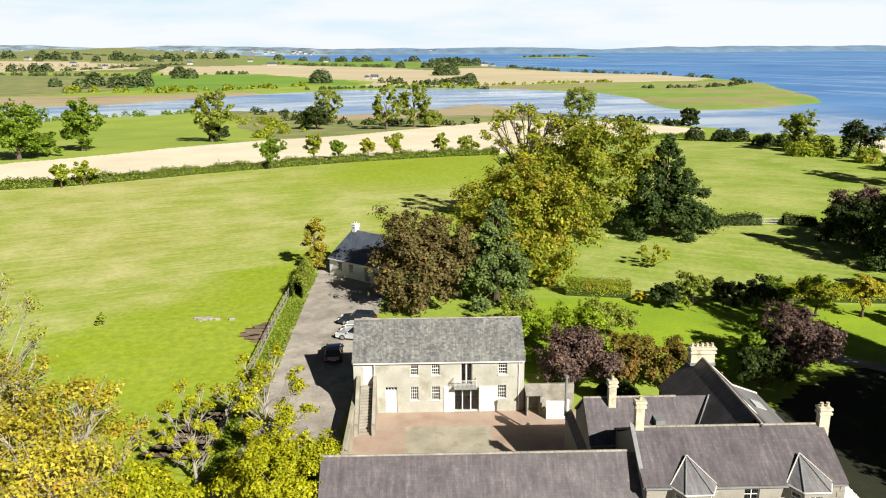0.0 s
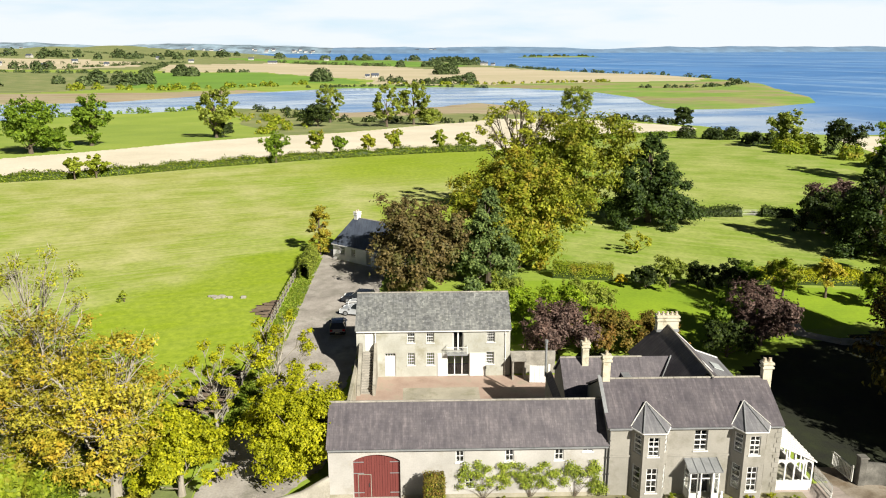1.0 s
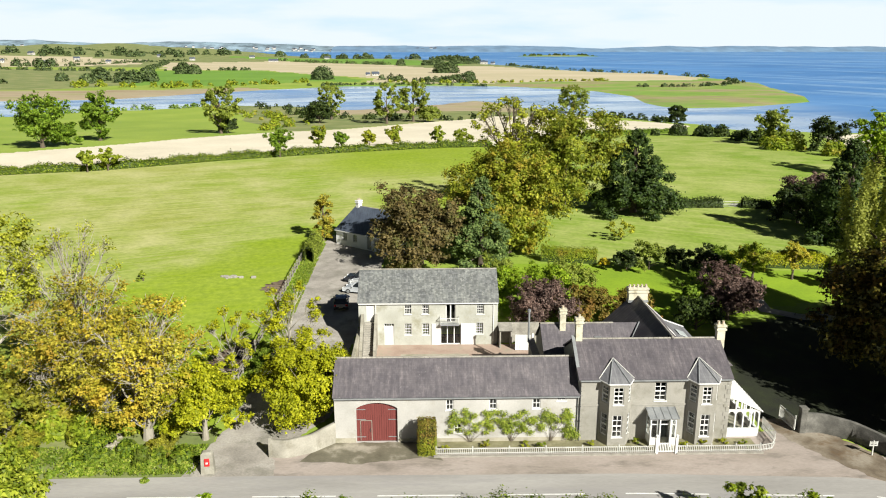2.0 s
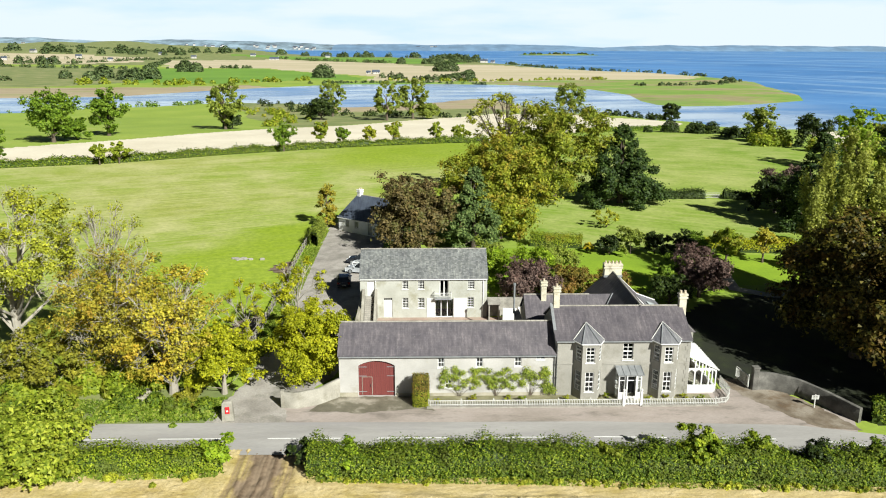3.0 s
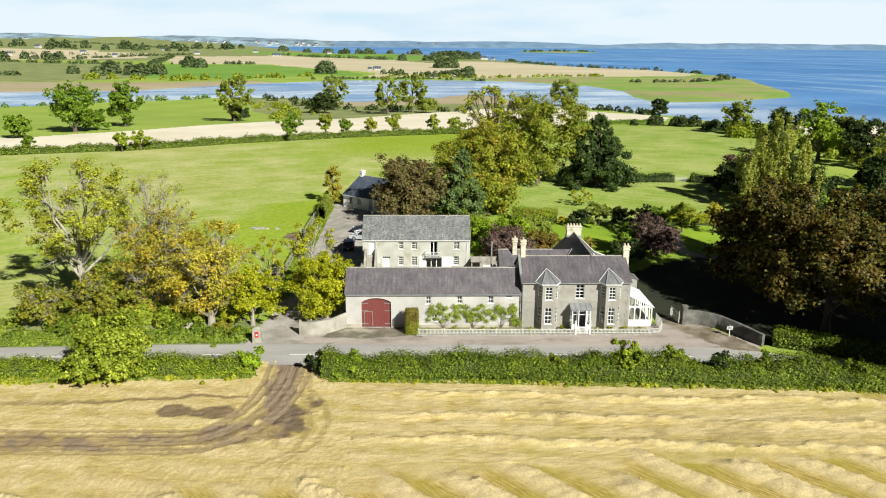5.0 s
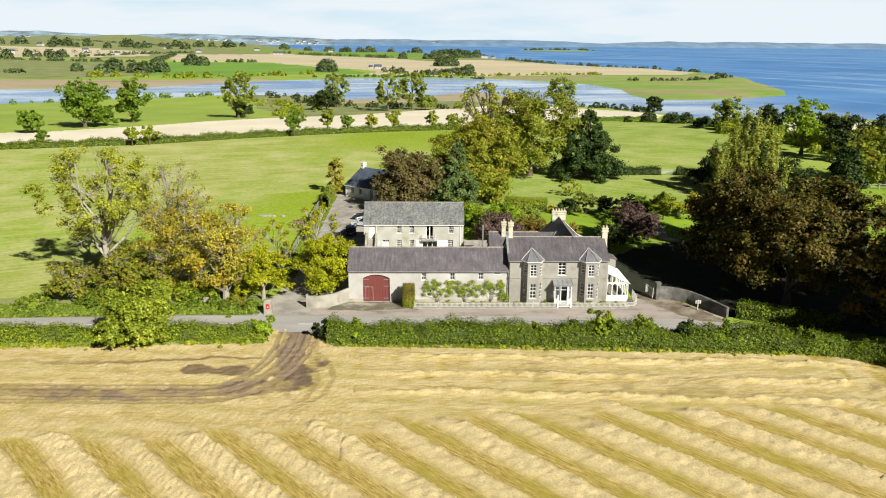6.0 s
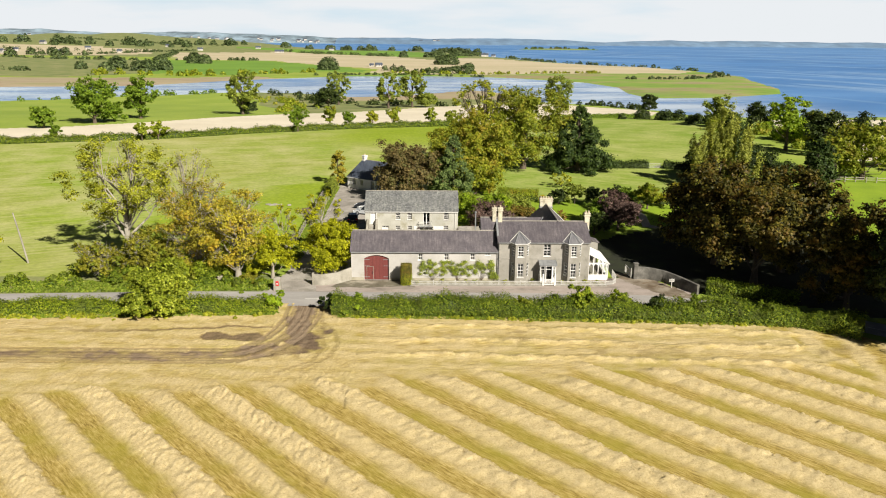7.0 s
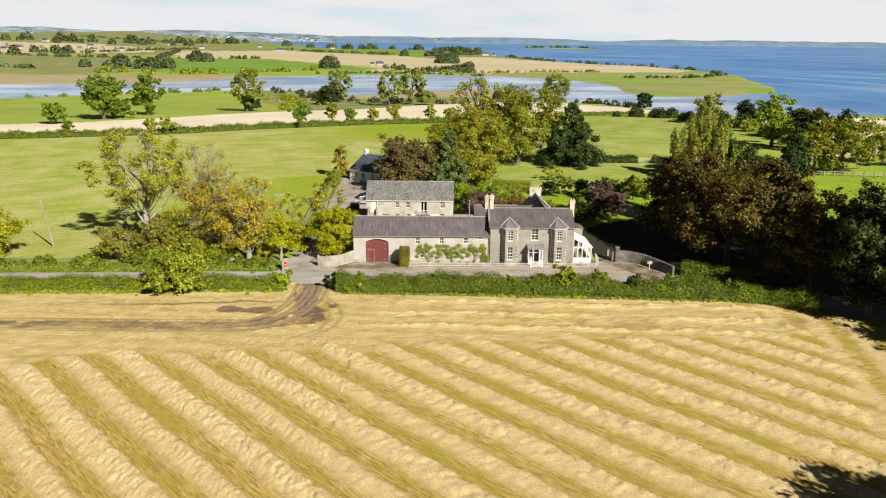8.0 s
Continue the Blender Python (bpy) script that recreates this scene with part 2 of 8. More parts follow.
M["asphalt"] = surface("worn asphalt", [(0.3, (0.270, 0.255, 0.240)), (0.55, (0.335, 0.318, 0.300)), (0.8, (0.395, 0.376, 0.355))], 0.25, 8.0, 0.9, 0.25, 0.01, 0.25, stretch=(0.25, 1.6, 1), stain=(0.271, 0.255, 0.254), stain_scale=0.2)
M["roadside"] = surface("sandy roadside", [(0.3, (0.268, 0.227, 0.193)), (0.55, (0.342, 0.290, 0.257)), (0.8, (0.386, 0.335, 0.303))], 0.3, 6.0, 0.95, 0.4, 0.02, 0.35, stretch=(0.5, 1.2, 1), stain=(0.159, 0.138, 0.115), stain_scale=0.35)
M["linepaint"] = surface("road paint", [(0.3, (0.62, 0.61, 0.58)), (0.7, (0.80, 0.79, 0.76))], 2.0, 12.0, 0.8, 0.1, 0.005, 0.3)
M["paving"] = surface("red brick paving", [(0.3, (0.290, 0.205, 0.160)), (0.55, (0.370, 0.275, 0.220)), (0.8, (0.430, 0.335, 0.275))], 0.5, 8.0, 0.9, 0.4, 0.02, 0.35, stain=(0.26, 0.24, 0.17), stain_scale=0.5)
M["damp"] = surface("damp stained ground", [(0.3, (0.085, 0.075, 0.050)), (0.52, (0.150, 0.135, 0.095)), (0.62, (0.300, 0.270, 0.215)), (0.8, (0.420, 0.385, 0.315))], 0.45, 5.0, 0.8, 0.4, 0.02, 0.35)
M["oldwall"] = surface("weathered wall render", [(0.3, (0.213, 0.197, 0.160)), (0.55, (0.295, 0.275, 0.230)), (0.8, (0.361, 0.340, 0.291))], 0.7, 7.0, 0.95, 0.4, 0.02, 0.35, stain=(0.180, 0.164, 0.123), stain_scale=0.9)
M["concrete"] = surface("stained concrete", [(0.3, (0.270, 0.250, 0.195)), (0.55, (0.350, 0.320, 0.250)), (0.8, (0.420, 0.390, 0.310))], 0.4, 7.0, 0.92, 0.3, 0.02, 0.35, stain=(0.20, 0.19, 0.12), stain_scale=0.6)
M["house"] = surface("grey lime render", [(0.3, (0.231, 0.219, 0.189)), (0.55, (0.286, 0.270, 0.238)), (0.8, (0.338, 0.318, 0.282))], 0.35, 9.0, 0.92, 0.25, 0.01, 0.25, stain=(0.195, 0.183, 0.147), stain_scale=0.6)
M["barn"] = surface("cream lime render", [(0.3, (0.336, 0.322, 0.297)), (0.55, (0.425, 0.406, 0.381)), (0.8, (0.494, 0.476, 0.455))], 0.3, 8.0, 0.92, 0.3, 0.015, 0.25, stain=(0.299, 0.275, 0.229), stain_scale=0.45)
M["backrender"] = surface("cream stained render", [(0.3, (0.320, 0.316, 0.272)), (0.55, (0.400, 0.396, 0.353)), (0.8, (0.480, 0.476, 0.442))], 0.35, 8.0, 0.92, 0.25, 0.012, 0.25, stain=(0.272, 0.260, 0.194), stain_scale=0.4)
M["white"] = surface("white paint", [(0.3, (0.622, 0.613, 0.588)), (0.7, (0.689, 0.680, 0.664))], 1.2, 14.0, 0.55, 0.08, 0.004, 0.15)
M["limewash"] = surface("bright limewash", [(0.3, (0.74, 0.74, 0.73)), (0.7, (0.83, 0.83, 0.82))], 0.8, 9.0, 0.85, 0.15, 0.008, 0.12)
M["oldwhite"] = surface("weathered white paint", [(0.3, (0.38, 0.37, 0.34)), (0.6, (0.50, 0.49, 0.46)), (0.8, (0.60, 0.59, 0.56))], 1.5, 12.0, 0.8, 0.1, 0.004, 0.3)
M["cream"] = surface("cream paint", [(0.3, (0.468, 0.432, 0.324)), (0.7, (0.558, 0.522, 0.414))], 1.2, 9.0, 0.8, 0.2, 0.008, 0.3, stain=(0.297, 0.261, 0.180), stain_scale=1.5)
# darker copy of the wall stone, shade put into the colour
M["shaded_stone"] = surface("grey stone with shade in its tone", [(0.3, (0.070, 0.066, 0.058)), (0.55, (0.125, 0.118, 0.104)), (0.8, (0.200, 0.188, 0.168))], 1.2, 7.0, 0.95, 0.6, 0.04, 0.45)
M["stone"] = surface("grey wall stone", [(0.3, (0.190, 0.175, 0.150)), (0.55, (0.290, 0.270, 0.235)), (0.8, (0.390, 0.360, 0.315))], 1.2, 7.0, 0.95, 0.6, 0.04, 0.45)
M["reddoor"] = surface("oxblood painted boards", [(0.3, (0.130, 0.028, 0.025)), (0.7, (0.175, 0.042, 0.036))], 0.8, 12.0, 0.6, 0.1, 0.004, 0.25, stretch=(6, 1, 0.5))
M["iron"] = surface("dark iron", [(0.3, (0.03, 0.03, 0.032)), (0.7, (0.055, 0.055, 0.056))], 2.0, 14.0, 0.5, 0.1, 0.003, 0.2)
M["lead"] = surface("grey lead", [(0.3, (0.224, 0.232, 0.240)), (0.7, (0.320, 0.328, 0.336))], 1.0, 8.0, 0.45, 0.1, 0.005, 0.25, metal=0.3)
M["terracotta"] = surface("clay pot", [(0.3, (0.40, 0.33, 0.24)), (0.7, (0.55, 0.47, 0.36))], 2.0, 10.0, 0.9, 0.2, 0.01, 0.3)
M["bark"] = surface("grey bark", [(0.3, (0.150, 0.125, 0.095)), (0.55, (0.250, 0.220, 0.175)), (0.8, (0.380, 0.350, 0.295))], 1.2, 9.0, 0.95, 0.6, 0.03, 0.4, stretch=(1, 1, 0.3))
M["palebark"] = surface("bleached bark", [(0.3, (0.360, 0.335, 0.290)), (0.6, (0.500, 0.475, 0.425)), (0.8, (0.620, 0.600, 0.550))], 1.5, 9.0, 0.9, 0.4, 0.02, 0.3, stretch=(1, 1, 0.3))
M["darkbark"] = surface("brown bark", [(0.3, (0.060, 0.045, 0.032)), (0.7, (0.130, 0.100, 0.072))], 1.2, 9.0, 0.95, 0.6, 0.03, 0.4, stretch=(1, 1, 0.3))
M["greybark"] = surface("silvery bark", [(0.3, (0.225, 0.200, 0.156)), (0.6, (0.338, 0.310, 0.256)), (0.8, (0.475, 0.448, 0.388))], 1.5, 9.0, 0.9, 0.4, 0.02, 0.3, stretch=(1, 1, 0.3))
# the sky's whitish reflection is put into the glazing colour
M["sky_glazing"] = surface("roof glazing with sky in its colour", [(0.3, (0.40, 0.43, 0.43)), (0.7, (0.50, 0.53, 0.53))], 0.8, 6.0, 0.2, 0.0, 0.0, 0.2)
M["timber"] = surface("weathered timber", [(0.3, (0.184, 0.168, 0.136)), (0.7, (0.320, 0.296, 0.248))], 1.5, 9.0, 0.9, 0.3, 0.01, 0.35, stretch=(1, 1, 0.4))
# floors indoors: the rooms' darkness is put into the colour
M["dark"] = surface("unlit interior", [(0.3, (0.03, 0.03, 0.03)), (0.7, (0.05, 0.05, 0.045))], 1.0, 5.0, 0.9, 0, 0, 0.2)
M["postred"] = surface("red enamel", [(0.3, (0.48, 0.012, 0.016)), (0.7, (0.56, 0.02, 0.022))], 2.0, 10.0, 0.35, 0.05, 0.003, 0.1)
M["glass"] = glass_material()
M["slate_x"] = slate("old purple slate", "X", (0.096, 0.087, 0.096), 0.45, 0.30)
M["slate_y"] = slate("old purple slate on the wing", "Y", (0.108, 0.098, 0.106), 0.25, 0.16)
M["slate_lichen"] = slate("lichened slate", "X", (0.142, 0.150, 0.146), 1.0, 0.85)
M["slate_new"] = slate("new blue slate", "X", (0.062, 0.078, 0.108), 0.0, 0.14)
M["slate_grey"] = slate("pale grey slate", "X", (0.165, 0.168, 0.178), 0.2, 0.12)
M["tyre"] = surface("tyre rubber", [(0.3, (0.015, 0.015, 0.015)), (0.7, (0.03, 0.03, 0.03))], 3.0, 20.0, 0.8, 0, 0, 0.2)

# ---- building helpers ----
RNG = np.random.default_rng(7)


def thing(name, x=0.0, y=0.0, z=0.0, turn=0.0, label="", category="", group="", kind=""):
    ob = new(name)
    ob.empty_display_size = 0.3
    ob.matrix_world = pose(x, y, z, 0, 0, turn)
    return tagged(ob, label, category, group, kind)


def mesh_of(name, verts, faces, material, smooth=False):
    me = bpy.data.meshes.new(name)
    me.from_pydata([tuple(v) for v in verts], [], faces)
    me.materials.append(material)
    if smooth:
        me.polygons.foreach_set("use_smooth", [True] * len(me.polygons))
    me.update()
    return me


class Shape:
    """Vertices and faces of one mesh, put together from simple solids."""

    def __init__(self):
        self.v, self.f = [], []

    def add(self, verts, faces):
        k = len(self.v)
        self.v += [tuple(p) for p in verts]
        self.f += [tuple(i + k for i in f) for f in faces]
        return self

    def box(self, x0, x1, y0, y1, z0, z1, m=None):
        p = [Vector((x, y, z)) for z in (z0, z1) for y in (y0, y1) for x in (x0, x1)]
        if m is not None:
            p = [m @ q for q in p]
        return self.add(p, [(0, 2, 3, 1), (4, 5, 7, 6), (0, 1, 5, 4), (2, 6, 7, 3), (0, 4, 6, 2), (1, 3, 7, 5)])

    def soft_box(self, x0, x1, y0, y1, z0, z1, c=0.02):
        """A box with its upright and upper edges cut."""
        ring = [(x0 + c, y0), (x1 - c, y0), (x1, y0 + c), (x1, y1 - c), (x1 - c, y1), (x0 + c, y1), (x0, y1 - c), (x0, y0 + c)]
        cx, cy = (x0 + x1) / 2, (y0 + y1) / 2
        inner = [(x + (c if x < cx else -c), y + (c if y < cy else -c)) for x, y in ring]
        v = [(x, y, z0) for x, y in ring] + [(x, y, z1 - c) for x, y in ring] + [(x, y, z1) for x, y in inner]
        f = [tuple(reversed(range(8))), tuple(range(16, 24))]
        for a in (0, 8):
            f += [(a + i, a + (i + 1) % 8, a + 8 + (i + 1) % 8, a + 8 + i) for i in range(8)]
        return self.add(v, f)

    def prism(self, ring, z0, z1):
        """An upright prism over a ring of (x, y), anticlockwise."""
        n = len(ring)
        v = [(x, y, z0) for x, y in ring] + [(x, y, z1) for x, y in ring]
        f = [tuple(reversed(range(n))), tuple(range(n, 2 * n))] + [(i, (i + 1) % n, n + (i + 1) % n, n + i) for i in range(n)]
        return self.add(v, f)

    def slab(self, corners, thick):
        """A slab under a flat polygon of corners, anticlockwise from outside."""
        c = [Vector(p) for p in corners]
        nrm = (c[1] - c[0]).cross(c[2] - c[0]).normalized()
        n = len(c)
        v = c + [p - nrm * thick for p in c]
        f = [tuple(range(n)), tuple(reversed(range(n, 2 * n)))] + [((i + 1) % n, i, n + i, n + (i + 1) % n) for i in range(n)]
        return self.add(v, f)

    def weld(self):
        """Joins corners that lie in one place."""
        seen, index, verts = {}, [], []
        for p in self.v:
            key = tuple(round(c, 4) for c in p)
            if key not in seen:
                seen[key] = len(verts)
                verts.append(tuple(p))
            index.append(seen[key])
        self.v, self.f = verts, [tuple(index[i] for i in f) for f in self.f]
        return self

    def tube(self, pts, radii, sides=8, cap=True):
        """A tapered tube along points."""
        pts = [Vector(p) for p in pts]
        k = len(self.v)
        for i, p in enumerate(pts):
            d = (pts[min(i + 1, len(pts) - 1)] - pts[max(i - 1, 0)]).normalized()
            a = d.cross(Vector((0.31, 0.95, 0.05)) if abs(d.z) > 0.9 else Vector((0, 0, 1))).normalized()
            b = d.cross(a)
            for s in range(sides):
                t = 2 * math.pi * s / sides
                self.v.append(tuple(p + radii[i] * (math.cos(t) * a + math.sin(t) * b)))
        for i in range(len(pts) - 1):
            for s in range(sides):
                u, w = k + i * sides, k + (i + 1) * sides
                self.f.append((u + s, w + s, w + (s + 1) % sides, u + (s + 1) % sides))
        if cap:
            e = k + (len(pts) - 1) * sides
            self.f.append(tuple(e + s for s in reversed(range(sides))))
            self.f.append(tuple(k + s for s in range(sides)))
        return self


def part(name, shape, material, parent=None, label="", smooth=False):
    ob = new(name, mesh_of(name, shape.v, shape.f, material, smooth))
    if parent is not None:
        ob.parent = parent
    if label:
        ob["label"] = label
    return ob


def solid(name, shape, material, label, category, group="", kind="", smooth=False):
    return tagged(part(name, shape, material, None, "", smooth), label, category, group, kind)


def pierced(shape, x0, x1, z0, z1, y0, y1, holes, m=None):
    """A wall along x between y0 (outside) and y1, with rectangular holes (x0, x1, z0, z1) right through it."""
    xs = sorted({x0, x1, *[v for h in holes for v in h[:2]]})
    zs = sorted({z0, z1, *[v for h in holes for v in h[2:]]})
    full = lambda i, j: 0 <= i < len(xs) - 1 and 0 <= j < len(zs) - 1 and not any(h[0] <= (xs[i] + xs[i + 1]) / 2 <= h[1] and h[2] <= (zs[j] + zs[j + 1]) / 2 <= h[3] for h in holes)
    tr = (lambda p: m @ Vector(p)) if m is not None else (lambda p: p)
    for i in range(len(xs) - 1):
        for j in range(len(zs) - 1):
            if not full(i, j):
                continue
            a, b, c, d = xs[i], xs[i + 1], zs[j], zs[j + 1]
            q = [[(a, y0, c), (b, y0, c), (b, y0, d), (a, y0, d)], [(b, y1, c), (a, y1, c), (a, y1, d), (b, y1, d)]]
            if not full(i - 1, j):
                q.append([(a, y1, c), (a, y0, c), (a, y0, d), (a, y1, d)])
            if not full(i + 1, j):
                q.append([(b, y0, c), (b, y1, c), (b, y1, d), (b, y0, d)])
            if not full(i, j - 1):
                q.append([(a, y1, c), (b, y1, c), (b, y0, c), (a, y0, c)])
            if not full(i, j + 1):
                q.append([(a, y0, d), (b, y0, d), (b, y1, d), (a, y1, d)])
            for r in q:
                shape.add([tr(p) for p in r], [(0, 1, 2, 3)])
    return shape


def window(parent, x0, x1, z0, z1, y, cols=2, rows=2, m=None, rim=0.06, bar=0.028, sill=0.10, depth=0.12, meeting=False, label=""):
    """A white window in a wall that faces -y, its frame set back: frame > pane; and a sill."""
    yb = y + depth
    xs = [x0 + (x1 - x0) * k / cols for k in range(1, cols)]
    zs = [z0 + (z1 - z0) * k / rows for k in range(1, rows)]
    thick = [bar * (2.0 if meeting and k + 1 == rows // 2 else 1.0) for k in range(rows - 1)]
    left, right = [x0 + rim] + [v + bar for v in xs], [v - bar for v in xs] + [x1 - rim]
    low, high = [z0 + rim] + [v + w for v, w in zip(zs, thick)], [v - w for v, w in zip(zs, thick)] + [z1 - rim]
    s = pierced(Shape(), x0, x1, z0, z1, yb, yb + 0.06, [(a, b, c, d) for a, b in zip(left, right) for c, d in zip(low, high)], m).weld()
    win = part("window", s, M["white"], parent, label)
    p = Shape().box(x0 + rim, x1 - rim, yb + 0.028, yb + 0.036, z0 + rim, z1 - rim, m)
    part("pane", p, M["glass"], win)
    if sill:
        part("sill", Shape().box(x0 - 0.08, x1 + 0.08, y - sill, y + 0.05, z0 - 0.10, z0 - 0.003, m), M["white"], win)
    return win


def leaves(name, pos, nrm, size, material, parent=None, label="", ratio=0.62):
    """Many small leaf sprays in one mesh, each a small blade at pos across nrm."""
    n = len(pos)
    nrm = nrm / np.maximum(np.linalg.norm(nrm, axis=1, keepdims=True), 1e-6)
    a = np.cross(nrm, RNG.normal(size=(n, 3)))
    a /= np.maximum(np.linalg.norm(a, axis=1, keepdims=True), 1e-6)
    b = np.cross(nrm, a)
    s = (size * RNG.uniform(0.65, 1.35, n))[:, None]
    lift = nrm * s * 0.22
    v = np.stack([pos - a * s * 1.1, pos + a * s * 0.8 - b * s * ratio * 1.25 + lift, pos + a * s * 0.8 + b * s * ratio * 1.25], 1).reshape(-1, 3)
    me = bpy.data.meshes.new(name)
    me.vertices.add(3 * n)
    me.vertices.foreach_set("co", v.astype(np.float32).ravel())
    me.loops.add(3 * n)
    me.loops.foreach_set("vertex_index", np.arange(3 * n, dtype=np.int32))
    me.polygons.add(n)
    me.polygons.foreach_set("loop_start", np.arange(0, 3 * n, 3, dtype=np.int32))
    me.materials.append(material)
    me.update(calc_edges=True)
    ob = new(name, me)
    if parent is not None:
        ob.parent = parent
    if label:
        ob["label"] = label
    return ob


def unit(n):
    d = RNG.normal(size=(n, 3))
    return d / np.linalg.norm(d, axis=1, keepdims=True)

# ---- the land, one sheet to the horizon, and the water ----
SEA = -5.3
NEAR_SHORE = [(-3000, 150), (-600, 290), (-330, 350), (-244, 404), (-220, 423), (-192, 450), (-165, 460), (-135, 486), (-88, 482), (-55, 453), (-19, 464), (13, 506), (37, 531), (59, 496), (85, 417), (112, 391), (126, 372), (142, 338), (146, 300), (170, 286), (216, 309), (262, 300), (330, 235), (420, 120), (600, -40), (3000, -700), (3000, -3000), (-3000, -3000)]
FAR_SHORE = [(-3000, 330), (-600, 430), (-305, 520), (-268, 527), (-226, 541), (-201, 576), (-169, 623), (-129, 668), (-82, 711), (18, 726), (81, 708), (143, 635), (156, 566), (147, 499), (149, 463), (163, 449), (198, 454), (227, 470), (273, 502), (299, 564), (330, 698), (353, 778), (349, 920), (316, 1049), (258, 1112), (198, 1271), (163, 1484), (129, 1612), (60, 2050), (-110, 2250), (-330, 2300), (-560, 2600), (-1000, 2900), (-1600, 4600), (-6000, 4600), (-6000, 330)]
ISLAND = [(335, 2640), (400, 2600), (560, 2660), (580, 2740), (470, 2780), (350, 2730)]
PROFILE = np.array([(-400, 0.6), (-60, 0.4), (-10, 0.0), (10, -0.2), (22, -0.05), (26, 0.0), (50, 0.0), (72, 0.9), (130, 1.5), (185, 1.7), (250, 0.2), (310, -2.5), (370, -4.4), (420, -4.9), (5000, -4.9)])


def inside(x, y, ring):
    """Which points lie in a polygon."""
    hit = np.zeros(x.shape, bool)
    for (ax, ay), (bx, by) in zip(ring, ring[1:] + ring[:1]):
        if ay != by:
            hit ^= ((ay > y) != (by > y)) & (x < (bx - ax) * (y - ay) / (by - ay) + ax)
    return hit


def shore_gap(x, y, ring):
    """How far points lie from a polygon's edge."""
    best = np.full(x.shape, 1e9)
    for (ax, ay), (bx, by) in zip(ring, ring[1:] + ring[:1]):
        dx, dy = bx - ax, by - ay
        t = np.clip(((x - ax) * dx + (y - ay) * dy) / (dx * dx + dy * dy + 1e-9), 0, 1)
        best = np.minimum(best, np.hypot(x - ax - t * dx, y - ay - t * dy))
    return best


def waves(x, y):
    """A gentle unevenness."""
    return np.sin(x * 0.021 + 1.3) * np.cos(y * 0.017 + 0.4) + 0.5 * np.sin(x * 0.05 + y * 0.043)


def land_height(x, y):
    x, y = np.asarray(x, float), np.asarray(y, float)
    z = np.full(x.shape, SEA - 1.5)
    near = inside(x, y, NEAR_SHORE)
    gap = shore_gap(x, y, NEAR_SHORE) + 3.0 * waves(x * 4, y * 4)
    base = np.interp(y, PROFILE[:, 0], PROFILE[:, 1]) + 0.18 * waves(x, y) * np.clip((y - 70) / 60, 0, 1)
    lift = np.clip(gap / 14, 0, 1)
    z = np.where(near, np.maximum(SEA - 0.3 + lift * (base - SEA + 0.3), SEA - 0.3 + 0.6 * lift), SEA - 0.2 - np.clip(gap / 20, 0, 1.5))
    for ring, top in ((FAR_SHORE, 1.0), (ISLAND, 2.0)):
        on, far_gap = inside(x, y, ring), shore_gap(x, y, ring)
        rise = np.minimum(0.9, far_gap * 0.05) + top * np.clip(far_gap / 500, 0, 1) * (1 + 0.6 * waves(x * 0.2, y * 0.2))
        z = np.where(on, np.maximum(z, SEA - 0.2 + rise), z)
    # the land climbs towards the west beyond the inlet
    far_on = inside(x, y, FAR_SHORE)
    climb = np.clip((y - 900) / 1500, 0, 1) ** 1.2 * np.clip((-x - 250) / 700, 0, 1)
    z = np.where(far_on, z + 30 * climb * (1 + 0.35 * waves(x * 0.25, y * 0.22)), z)
    return z


def ground_at(x, y):
    return float(land_height(np.array([float(x)]), np.array([float(y)]))[0])


